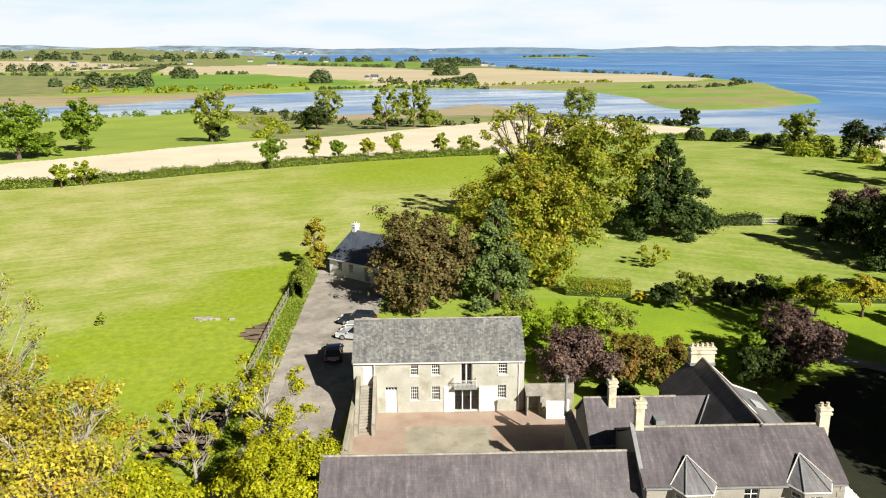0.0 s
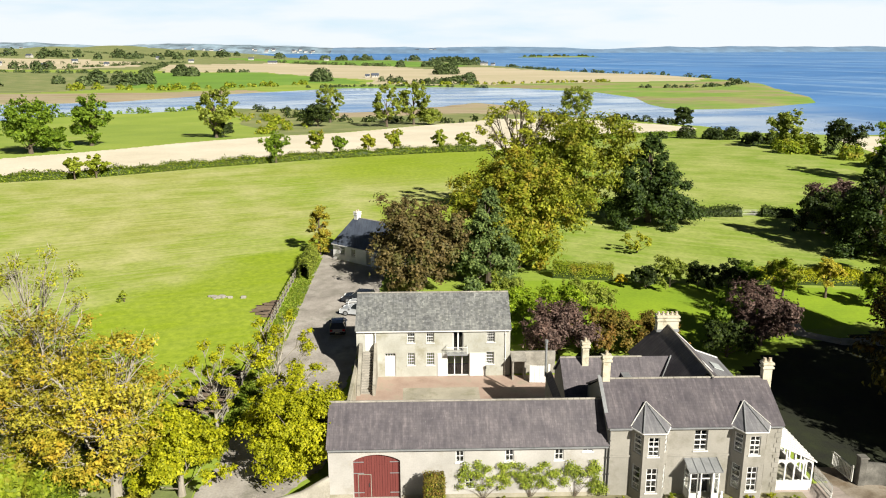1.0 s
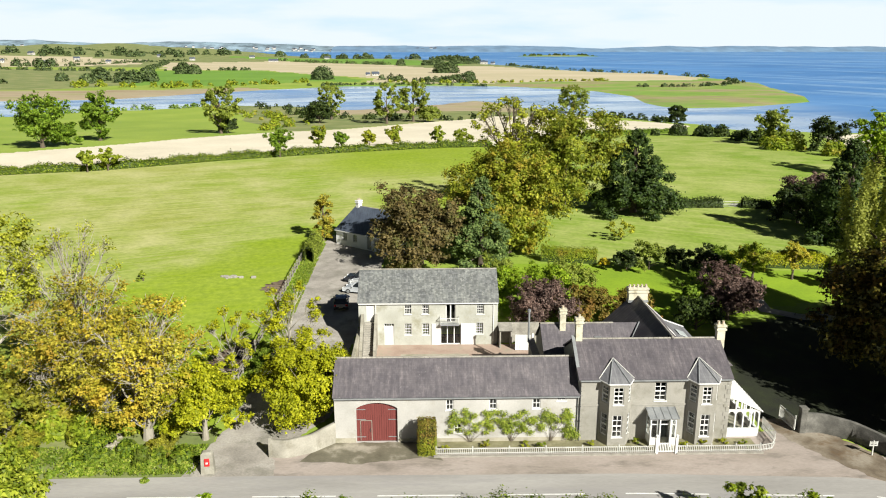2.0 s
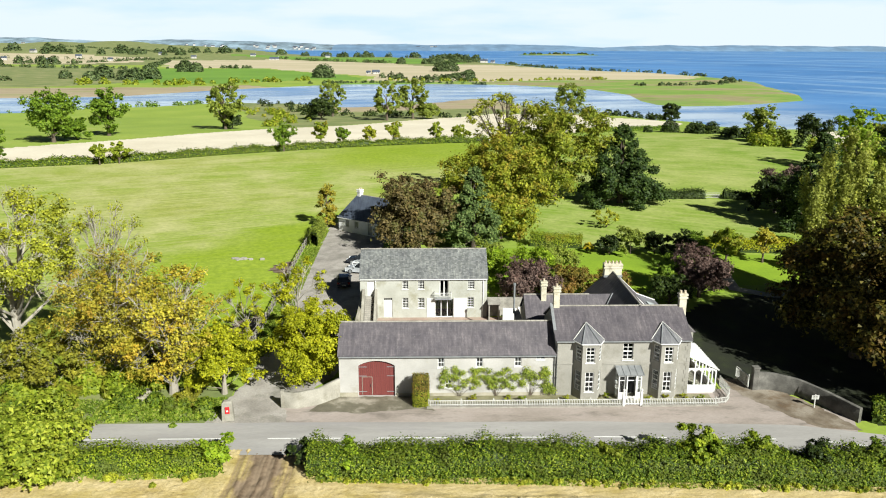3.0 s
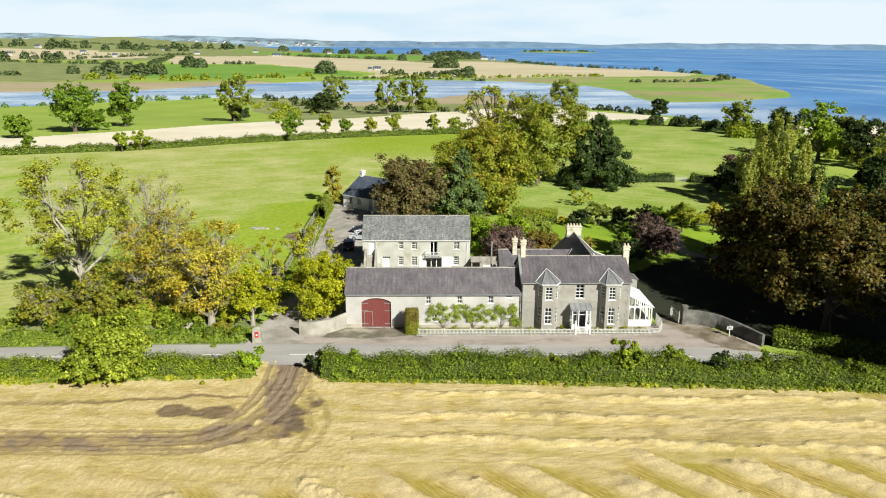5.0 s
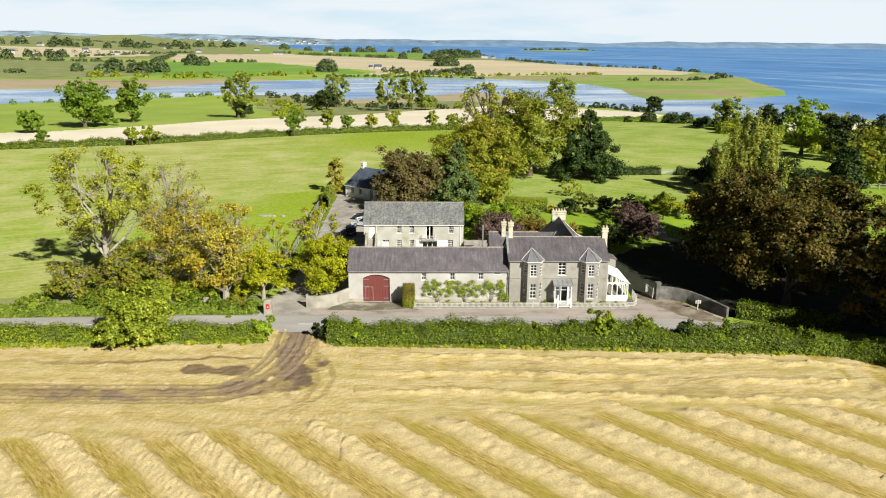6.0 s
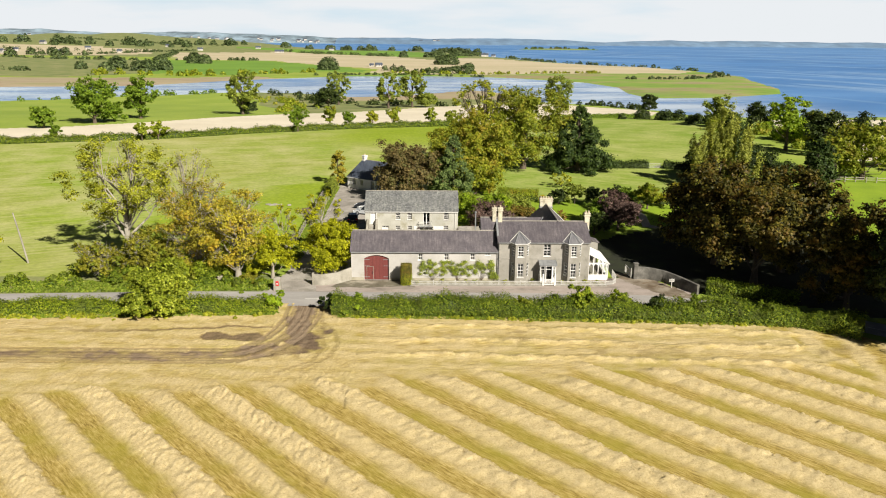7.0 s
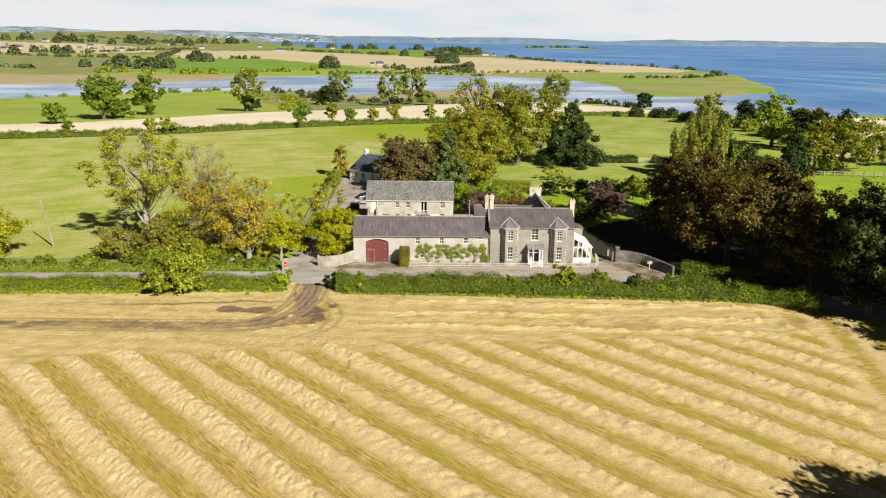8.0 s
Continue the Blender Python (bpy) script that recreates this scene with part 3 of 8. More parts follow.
FIELDS = [  # material, outline
    ("pasture", [(-19.6, 24), (-19.6, 100), (-26, 130), (6, 219), (-9, 211), (-27, 203), (-44, 194), (-59, 185), (-73, 175), (-86, 167), (-106, 160), (-150, 148), (-400, 90), (-400, 24)]),
    ("pasture", [(-26, 130), (-19.6, 100), (-4, 108), (12, 140), (22, 222), (6, 219)]),
    ("straw", [(-150, 149), (-106, 161), (-86, 168), (-59, 186), (-27, 204), (6, 219), (22, 223), (60, 258), (82, 269), (104, 281), (122, 320), (115, 347), (85, 383), (40, 392), (10, 359), (-14, 329), (-38, 304), (-61, 286), (-79, 263), (-95, 242), (-109, 225), (-131, 201), (-220, 160)]),
    ("rough", [(-64, 292), (-79, 267), (-95, 246), (-80, 285), (-90, 330), (-125, 470), (-75, 400)]),
    ("meadow", [(-150, 200), (-131, 203), (-109, 227), (-79, 265), (-61, 288), (-75, 330), (-110, 420), (-135, 480), (-192, 446), (-400, 330)]),
    ("rough", [(-61, 288), (-38, 306), (-14, 331), (10, 361), (40, 394), (85, 385), (85, 415), (59, 490), (37, 525), (13, 500), (-19, 460), (-55, 450), (-88, 478), (-135, 482), (-75, 330)]),
    ("lawn", [(9, 56), (33, 53), (46, 60), (62, 64), (62, 73), (20, 79), (12, 78)]),
    ("hay", [(20, 80.5), (64, 76), (68, 116), (34, 121), (22, 112)]),
    ("hay", [(64, 122), (110, 150), (112, 218), (108, 256), (67, 249), (30, 225), (30, 130)]),
    ("rough", [(-160, 16), (-60, 19), (-19, 20.5), (-19, 28.5), (-60, 27.5), (-160, 25)]),
    ("lawn", [(-19.6, 36), (-16.8, 36), (-16.6, 92), (-19.6, 92)]),
    # outline of the ground painted dark as shade under the trees
    ("shade_ground", [(30.2, 27.5), (33.6, 27.3), (37.0, 25.8), (40.2, 20.4), (50, 17), (60, 11.5), (74, 0), (92, -20), (100, 10), (80, 60), (62, 62), (46, 57), (36, 52), (30.2, 46)]),
    ("lawn", [(80, 20), (160, 20), (160, 122), (72, 108)]),
    ("straw", [(118, 130), (230, 160), (230, 270), (150, 262)]),
    ("mud", [(-70, 420), (-60, 400), (20, 430), (60, 420), (62, 500), (37, 535), (13, 510), (-19, 470), (-55, 458)]),
    ("mud", [(-3000, 330), (-600, 430), (-305, 520), (-226, 541), (-169, 623), (-129, 668), (-160, 690), (-240, 650), (-330, 640), (-700, 620), (-3000, 600)]),
    ("green", [(-420, 1104), (-248, 1145), (-105, 925), (-71, 850), (-67, 790), (-118, 812), (-192, 716), (-285, 733)]),
    ("wheat", [(-507, 1534), (-325, 1770), (-55, 1458), (30, 1225), (60, 1000), (-60, 880), (-105, 940), (-248, 1160), (-390, 1140)]),
    ("wheat", [(60, 1000), (30, 1225), (60, 1420), (120, 1400), (200, 1200), (258, 1090), (316, 1020), (330, 900), (300, 830), (150, 800), (60, 760), (-60, 790), (-60, 880)]),
    ("green", [(-55, 1470), (-325, 1800), (-500, 2000), (-100, 2150), (100, 1640), (60, 1430)]),
    ("marsh", [(-110, 690), (18, 735), (81, 716), (150, 640), (160, 566), (150, 499), (150, 463), (198, 454), (273, 502), (299, 564), (330, 698), (353, 778), (330, 880), (300, 830), (150, 800), (60, 760), (-60, 785)]),
    ("rough", [(-900, 700), (-330, 650), (-285, 733), (-420, 1104), (-700, 1200), (-1500, 1000)]),
    ("wheat", [(-1000, 1300), (-700, 1250), (-520, 1400), (-600, 1700), (-1100, 1800)]),
    # far slope in the duller grass tone, in place of haze
    ("rough", [(-1400, 1900), (-600, 1750), (-520, 2050), (-1000, 2500), (-1700, 2500)]),
]
ZONES = ["meadow", "pasture", "straw", "rough", "lawn", "hay", "mud", "green", "wheat", "marsh", "shade_ground"]


def grid_mesh(name, X, Y, Z, materials, index=None):
    rows, cols = X.shape
    me = bpy.data.meshes.new(name)
    co = np.stack([X, Y, Z], -1).reshape(-1, 3).astype(np.float32)
    me.vertices.add(len(co))
    me.vertices.foreach_set("co", co.ravel())
    i = np.arange(rows * cols).reshape(rows, cols)
    quads = np.stack([i[:-1, :-1], i[:-1, 1:], i[1:, 1:], i[1:, :-1]], -1).reshape(-1, 4).astype(np.int32)
    me.loops.add(quads.size)
    me.loops.foreach_set("vertex_index", quads.ravel())
    me.polygons.add(len(quads))
    me.polygons.foreach_set("loop_start", np.arange(0, quads.size, 4, dtype=np.int32))
    for m in materials:
        me.materials.append(m)
    if index is not None:
        me.polygons.foreach_set("material_index", index.astype(np.int32).ravel())
    me.polygons.foreach_set("use_smooth", np.ones(len(quads), bool))
    me.update(calc_edges=True)
    return me


ys = [-300.0, -200.0, -160.0, -130.0]
while ys[-1] < 4650:
    y = ys[-1]
    ys.append(y + (6.0 if y < -8 else 0.9 if y < 130 else max(1.6, (y + 55) ** 2 / 52000.0)))
ys = np.array(ys)
fan = np.concatenate([np.linspace(-5.0, -0.95, 12)[:-1], np.linspace(-0.95, -0.23, 110)[:-1], np.linspace(-0.23, 0.23, 250), np.linspace(0.23, 0.95, 110)[1:], np.linspace(0.95, 5.0, 12)[1:]])
GX, GY = fan[None, :] * (ys[:, None] + 330.0), np.repeat(ys[:, None], len(fan), 1)
GZ = land_height(GX, GY) - np.where((GX > -17.5) & (GX < -7.5) & (GY < 16.5) & (GY > 5), 0.4, 0.0) - np.where((GY < np.interp(GX, [-140, -55, -15, 7, 48, 60, 75], [8.0, 9.6, 10.4, 9.6, 7.2, -5.0, -18.0])) & (GX < 74), 0.4, 0.0)
# the roadside places have sheets of their own; the ground lies just under them
cx, cy = (GX[:-1, :-1] + GX[1:, 1:]) / 2, (GY[:-1, :-1] + GY[1:, 1:]) / 2
zone = np.zeros(cx.shape, int)
# distant land takes a duller grass colour to stand for haze
zone[(cy > 1250)] = ZONES.index("rough")
wob = 1.5 * waves(cx * 3, cy * 3) * np.clip(cy / 300, 0.1, 3)
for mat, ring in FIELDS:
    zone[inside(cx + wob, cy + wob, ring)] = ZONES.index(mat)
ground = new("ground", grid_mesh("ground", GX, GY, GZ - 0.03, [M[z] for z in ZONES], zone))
tagged(ground, "rolling green and golden farmland with mown fields down to the shore", "ground", kind="structure")


def water_material():
    """Deep blue open lough, paler and calmer in the inlet, sky reflection put into its colours."""
    m, n, l, b = nodes_of("lough water")
    geo = n.new("ShaderNodeNewGeometry")
    sep = n.new("ShaderNodeSeparateXYZ")
    l.new(geo.outputs["Position"], sep.inputs["Vector"])

    def fade(axis, start, end):
        r = n.new("ShaderNodeMapRange")
        r.interpolation_type = "SMOOTHSTEP"
        r.inputs["From Min"].default_value, r.inputs["From Max"].default_value = start, end
        l.new(sep.outputs[axis], r.inputs["Value"])
        return r.outputs["Result"]

    streak = noise_node(n, l, position(n, l, (0.010, 0.035, 1), radians(-14)), 1.0, 5, 0.6)
    ease = ramp(n, [(0.36, (0.25, 0.25, 0.25)), (0.60, (1, 1, 1))])
    l.new(streak.outputs["Fac"], ease.inputs["Fac"])
    calm = blend(n, l, 1.0, blend(n, l, 1.0, fade("X", 290, 130), fade("Y", 900, 720), "MULTIPLY"), ease.outputs["Color"], "MULTIPLY")
    big = noise_node(n, l, position(n, l, (0.004, 0.009, 1), radians(-12)), 1.0, 5, 0.6)
    sea = ramp(n, [(0.30, (0.060, 0.172, 0.405)), (0.55, (0.092, 0.230, 0.495)), (0.75, (0.140, 0.296, 0.575))])
    l.new(big.outputs["Fac"], sea.inputs["Fac"])
    # pale wind slicks on the open water, their sheen painted as colour
    slick = noise_node(n, l, position(n, l, (0.0016, 0.011, 1), radians(62)), 1.0, 3, 0.5)
    slick.inputs["Distortion"].default_value = 0.8
    k = ramp(n, [(0.545, (0, 0, 0)), (0.575, (0.45, 0.45, 0.45)), (0.605, (0.05, 0.05, 0.05)), (0.66, (0.35, 0.35, 0.35))])
    l.new(slick.outputs["Fac"], k.inputs["Fac"])
    open_sea = blend(n, l, k.outputs["Color"], sea.outputs["Color"], (0.380, 0.520, 0.680))
    l.new(blend(n, l, calm, open_sea, (0.420, 0.500, 0.620)), b.inputs["Base Color"])
    l.new(blend(n, l, calm, (0.45, 0.45, 0.45), (0.12, 0.12, 0.12)), b.inputs["Roughness"])
    b.inputs["IOR"].default_value = 1.33
    b.inputs["Specular IOR Level"].default_value = 0.3
    rip = noise_node(n, l, position(n, l, (0.25, 0.5, 1)), 1.0, 4, 0.6)
    relief(n, l, b, rip.outputs["Fac"], 0.1, 0.3)
    return m


wx = np.array([-6000.0, -1500, -400, 0, 400, 1500, 6000])
wy = np.array([120.0, 400, 900, 2000, 4680])
WX, WY = np.meshgrid(wx, wy)
water = new("water", grid_mesh("water", WX, WY, np.full(WX.shape, SEA), [water_material()]))
tagged(water, "calm blue sea lough with pale slicks and a tidal inlet", "water", kind="structure")

HILLS = []


def hills(name, dist, x0, x1, low, high, seed, colour, label, glow, west=0.0, vary=0.2):
    """A far ridge of low hills along the horizon."""
    m, n, l, b = nodes_of(name)
    vec = position(n, l, (0.013, 0.006, 0.05))
    t = noise_node(n, l, vec, 1.0, 5, 0.65)
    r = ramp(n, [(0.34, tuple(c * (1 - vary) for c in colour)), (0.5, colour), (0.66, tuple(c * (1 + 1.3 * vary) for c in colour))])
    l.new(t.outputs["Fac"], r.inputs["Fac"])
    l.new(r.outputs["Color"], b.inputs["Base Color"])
    # the hill colour also glows faintly, as pale distance haze
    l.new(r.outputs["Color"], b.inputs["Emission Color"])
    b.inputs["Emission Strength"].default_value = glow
    b.inputs["Roughness"].default_value = 1.0
    xs = np.linspace(x0, x1, 260)
    h = np.array([noise.fractal(Vector((x * 0.0016, seed, 0)), 0.9, 2.1, 6) for x in xs])
    h = low + (high - low) * np.clip(0.5 + 0.55 * h, 0, 1) + west * np.clip((-xs - 200) / 2200, 0, 1)
    HILLS.append((dist, xs, h))
    rows = [0.0, 0.5, 0.85, 1.0, 0.9]
    X = np.repeat(xs[None, :], 5, 0)
    Y = dist + np.array([0, 60, 140, 240, 400])[:, None] + 0 * X
    Z = SEA - 0.5 + np.array(rows)[:, None] * h[None, :]
    return tagged(new("backdrop", grid_mesh(name, X, Y, Z, [m])), label, "distant hills", kind="structure")


# blue distance haze is mixed into both hill colours
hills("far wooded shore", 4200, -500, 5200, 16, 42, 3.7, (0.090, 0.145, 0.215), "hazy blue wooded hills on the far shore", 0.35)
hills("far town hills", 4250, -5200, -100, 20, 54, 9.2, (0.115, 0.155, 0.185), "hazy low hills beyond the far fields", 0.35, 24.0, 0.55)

# ---- near ground: stubble field, road, drive, yard ----
def stubble_material():
    m, n, l, b = nodes_of("straw and stubble")
    att = n.new("ShaderNodeAttribute")
    att.attribute_name = "swath"
    sep = n.new("ShaderNodeSeparateColor")
    l.new(att.outputs["Color"], sep.inputs["Color"])
    vec = position(n, l)
    # drill rows run with the swaths
    row_lines = noise_node(n, l, stretched(n, l, vec, (0.60, 4.6, 1), radians(47.7)), 1.0, 6, 0.85)
    head_lines = noise_node(n, l, stretched(n, l, vec, (0.60, 3.0, 1), radians(-3)), 1.0, 6, 0.82)
    lines = n.new("ShaderNodeMix")
    l.new(sep.outputs["Blue"], lines.inputs["Factor"])
    l.new(head_lines.outputs["Fac"], lines.inputs["A"])
    l.new(row_lines.outputs["Fac"], lines.inputs["B"])
    broad = noise_node(n, l, vec, 0.12, 4)
    fine = noise_node(n, l, vec, 5.0, 8, 0.82)
    st = ramp(n, [(0.38, (0.195, 0.132, 0.032)), (0.5, (0.370, 0.272, 0.070)), (0.62, (0.540, 0.420, 0.165))])
    l.new(lines.outputs["Result"], st.inputs["Fac"])
    gr = ramp(n, [(0.45, (0, 0, 0)), (0.75, (1, 1, 1))])
    l.new(broad.outputs["Fac"], gr.inputs["Fac"])
    stub = blend(n, l, gr.outputs["Color"], st.outputs["Color"], (0.290, 0.250, 0.030))
    sw = ramp(n, [(0.33, (0.310, 0.225, 0.098)), (0.46, (0.510, 0.405, 0.205)), (0.64, (0.630, 0.520, 0.300))])
    l.new(fine.outputs["Fac"], sw.inputs["Fac"])
    colour = blend(n, l, sep.outputs["Red"], stub, sw.outputs["Color"])
    er = ramp(n, [(0.3, (0.085, 0.058, 0.036)), (0.55, (0.165, 0.116, 0.074)), (0.75, (0.300, 0.220, 0.145))])
    l.new(fine.outputs["Fac"], er.inputs["Fac"])
    rut = blend(n, l, att.outputs["Alpha"], er.outputs["Color"], (0.260, 0.195, 0.130))
    colour = blend(n, l, sep.outputs["Green"], colour, rut)
    l.new(colour, b.inputs["Base Color"])
    b.inputs["Roughness"].default_value = 0.95
    b.inputs["Specular IOR Level"].default_value = 0.2
    add = n.new("ShaderNodeMath")
    add.operation = "ADD"
    l.new(fine.outputs["Fac"], add.inputs[0])
    l.new(lines.outputs["Result"], add.inputs[1])
    relief(n, l, b, add.outputs["Value"], 0.55, 0.08)
    return m


def fbm(x, y, scale, seed):
    """Cheap smooth noise on arrays."""
    rng = np.random.default_rng(seed)
    out, amp = np.zeros_like(x), 1.0
    for octave in range(4):
        grid = rng.normal(size=(64, 64))
        u, v = x / scale * 2**octave, y / scale * 2**octave
        i, j = np.floor(u).astype(int), np.floor(v).astype(int)
        fu, fv = u - i, v - j
        fu, fv = fu * fu * (3 - 2 * fu), fv * fv * (3 - 2 * fv)
        at = lambda a, c: grid[(i + a) % 64, (j + c) % 64]
        out += amp * ((at(0, 0) * (1 - fu) + at(1, 0) * fu) * (1 - fv) + (at(0, 1) * (1 - fu) + at(1, 1) * fu) * fv)
        amp *= 0.55
    return out


def field_edge(x):
    """The field's edge along the hedge."""
    return np.interp(x, [-140, -55, -37, -15, -10, 7, 48, 55, 60, 75], [9.0, 10.6, 11.4, 12.4, 11.6, 10.6, 8.2, 4.0, -3.0, -16.0])


def near_line(x, y, line):
    """How far places lie from a bent line."""
    gap = np.full(x.shape, 1e9)
    for (ax, ay), (bx, by) in zip(line, line[1:]):
        dx, dy = bx - ax, by - ay
        t = np.clip(((x - ax) * dx + (y - ay) * dy) / (dx * dx + dy * dy), 0, 1)
        gap = np.minimum(gap, np.hypot(x - ax - t * dx, y - ay - t * dy))
    return gap


def turn_off(gate_x, swing, level):
    """A wheel rut that comes through the gateway and swings away along the headland."""
    pts = [(gate_x, 16.0), (gate_x + 0.1, 11.5)]
    for k in range(1, 8):
        a = math.pi / 2 * k / 7
        pts.append((gate_x - swing * (1 - math.cos(a)), level + (11.5 - level) * (1 - math.sin(a))))
    return pts + [(-36, level + 0.1), (-60, level + 0.4), (-110, level + 1.0)]


RUTS = [turn_off(-15.2, 4.6, 0.9), turn_off(-14.4, 6.0, 0.1), turn_off(-13.4, 6.4, -0.8), turn_off(-12.6, 7.6, -1.4), turn_off(-11.7, 7.0, -2.3), turn_off(-10.9, 8.5, -3.0)]
RUTS += [[(-11.6, 16), (-11.0, 9), (-9.6, 5), (-8.9, 1.5), (-9.6, -2.5), (-13, -5.5)], [(-10.8, 16), (-10.2, 9.5), (-8.2, 6), (-7.4, 2.5), (-8.0, -1.5), (-10.5, -4.6)], [(-13.2, 16), (-12.0, 8), (-11.2, 3.0), (-11.6, -1.5)], [(-14.0, 16), (-13.6, 9), (-12.6, 4.0), (-12.8, -0.5)]]


def swath_masks(x, y):
    """How much loose straw, and how much bare earth, lies at a place."""
    # straight swaths lie in pairs: a tall one with a sharp edge, then a flatter one
    ragged = 0.010 * fbm(x, y, 1.1, 5)
    q = ((x + 0.91 * y + 50.4) / 12.4 + 0.012 * fbm(x, y, 14.0, 4)) % 1.0 + ragged
    tall = np.clip((q - 0.655) / 0.10, 0, 1) * np.clip((0.995 - q) / 0.02, 0, 1) + np.clip((0.008 - q) / 0.01, 0, 1)
    flat = np.clip((q - 0.165) / 0.12, 0, 1) * np.clip((0.485 - q) / 0.06, 0, 1)
    rows = np.clip(np.maximum(tall, 0.92 * flat), 0, 1)
    ridge = np.maximum(np.clip((q - 0.64) / 0.26, 0, 1) * np.clip((0.998 - q) / 0.035, 0, 1), 0.62 * np.clip((q - 0.17) / 0.24, 0, 1) * np.clip((0.50 - q) / 0.07, 0, 1))
    ridge = ridge * ridge * (3 - 2 * ridge)
    top = -6.0 + 0.10 * (x - 5)
    body = np.clip((top - y + 1.2 * fbm(x, y, 4.0, 8)) / 2.0, 0, 1) * np.clip((47.5 - x + 0.22 * (y + 20) + fbm(x, y, 3.0, 9)) / 1.6, 0, 1)
    head = np.clip(0.25 - np.abs(((y + 0.055 * x - 0.0006 * x * x) / 2.7 + 0.10 * fbm(x, y, 5.0, 12)) % 1.0 - 0.5) + 0.10 + 0.09 * fbm(x, y, 1.2, 6), 0, 0.2) * 5
    side = np.clip(0.36 - np.abs(((x - 0.2 * y) / 4.5) % 1.0 - 0.5) + 0.06 * fbm(x, y, 1.5, 16), 0, 0.2) * 5 * 0.8
    off = np.where(x > 46, side, np.clip(head * 0.28 + 0.46 + 0.13 * fbm(x, y, 1.3, 13), 0, 1))
    # three rows of straw lie along the hedge, past the gateway
    deep = field_edge(x) - y + 0.35 * fbm(x, y, 6.0, 61)
    bank = np.maximum.reduce([np.clip(1.15 - np.abs(deep - d) / w, 0, 1) for d, w in ((2.6, 0.8), (7.2, 1.0), (11.6, 0.9))])
    bank = bank * np.clip((x + 5) / 5, 0, 1) * np.clip((52 - x) / 4, 0, 1) * np.clip(0.75 + 0.25 * fbm(x, y, 1.0, 62), 0, 1) * (1 - body)
    straw = np.maximum(rows * body + off * (1 - body), bank)
    # the muddy gateway, worn ever wider into the field, and the track that leaves it
    ragged_edge = 0.6 * fbm(x, y, 2.2, 21)
    mouth = np.interp(y, [0.0, 4.0, 8.0, 12.0, 16.0], [2.4, 2.8, 2.4, 1.9, 2.0])
    gate = np.clip((mouth - np.abs(x + 12.6 - 0.10 * (12 - y)) + ragged_edge) / 0.8, 0, 1) * np.clip((y - 0.8 + 0.35 * (x + 12) + ragged_edge) / 1.2, 0, 1)
    band = np.clip((np.interp(x, [-110, -45, -24, -12], [0.5, 1.1, 1.7, 2.3]) - np.abs(y + 0.9 - np.interp(x, [-110, -40, -24, -14, -10], [1.4, 0.2, -0.2, 0.8, 2.8])) + 0.7 * ragged_edge) / 0.6, 0, 1) * np.clip((-10.2 - x + ragged_edge) / 1.0, 0, 1)
    marks = np.zeros(x.shape)
    for k, line in enumerate(RUTS):
        gap = near_line(x, y, line)
        fade = np.clip((x + 75 - 6 * (k % 3)) / 50, 0, 1) if k < 6 else 0.4
        marks = np.maximum(marks, np.clip(1.25 - np.abs(gap - 0.14) / 0.17, 0, 1) * fade)
    pick = np.clip(0.72 + 0.30 * fbm(x, y, 1.6, 24), 0, 1)
    earth = np.maximum.reduce([gate, band * pick, marks * 0.75])
    damp = np.clip((1 - np.hypot((x + 18.5) / 6.5, (y - 4.6) / 1.35) + 0.30 * fbm(x, y, 2.5, 31)) / 0.35, 0, 1)
    far = np.clip((0.55 - np.abs(y - 7.7 - 0.01 * x + 0.5 * fbm(x, y, 6.0, 41))) / 0.4, 0, 1) * np.clip((-13 - x) / 4, 0, 1) * np.clip((x + 48) / 20, 0, 1) * 0.8
    scuff = np.clip((fbm(x, y, 7.0, 51) - 1.0 + 0.5 * fbm(x, y, 0.9, 52)) / 0.9, 0, 1) * 0.28 * np.clip((y + 4) / 3, 0, 1) * np.clip((x + 4) / 6, 0, 1)
    earth = np.maximum.reduce([earth, damp * 0.9, far, scuff])
    return straw * (1 - earth), earth, marks * np.clip(earth * 1.5, 0, 1), ridge * body + 0.8 * bank * (1 - earth), body


fx = np.concatenate([np.arange(-95, -38, 0.36), np.arange(-38, -5, 0.16), np.arange(-5, 78, 0.34)])
fy = np.concatenate([np.arange(-60, -5, 0.28), np.arange(-5, 16.2, 0.16)])
SX, SY = np.meshgrid(fx, fy)
SY0 = SY.copy()
SY = np.minimum(SY, field_edge(SX) + 0.6)
open_gate = (SX > -17.3) & (SX < -7.7)
SY = np.where(open_gate & (SY0 > field_edge(SX) + 0.6), SY0, SY)
straw, bare, ruts, heap_rows, main_part = swath_masks(SX, SY)
lumps = fbm(SX, SY, 0.7, 77)
tuft = np.random.default_rng(78).normal(size=SX.shape)
SZ = land_height(SX, SY) + 0.015 + straw * (0.06 + 0.022 * tuft + 0.010 * lumps) + heap_rows * (0.34 + 0.022 * tuft + 0.030 * lumps) + bare * 0.04 * lumps - 0.10 * ruts + 0.012 * tuft
fm = grid_mesh("stubble_field", SX, SY, SZ, [stubble_material()])
lay = fm.color_attributes.new("swath", "FLOAT_COLOR", "POINT")
lay.data.foreach_set("color", np.stack([straw, bare, main_part, ruts], -1).astype(np.float32).ravel())
tagged(new("stubble_field", fm), "harvested golden stubble field with rows of loose straw and muddy wheel tracks", "field", kind="structure")
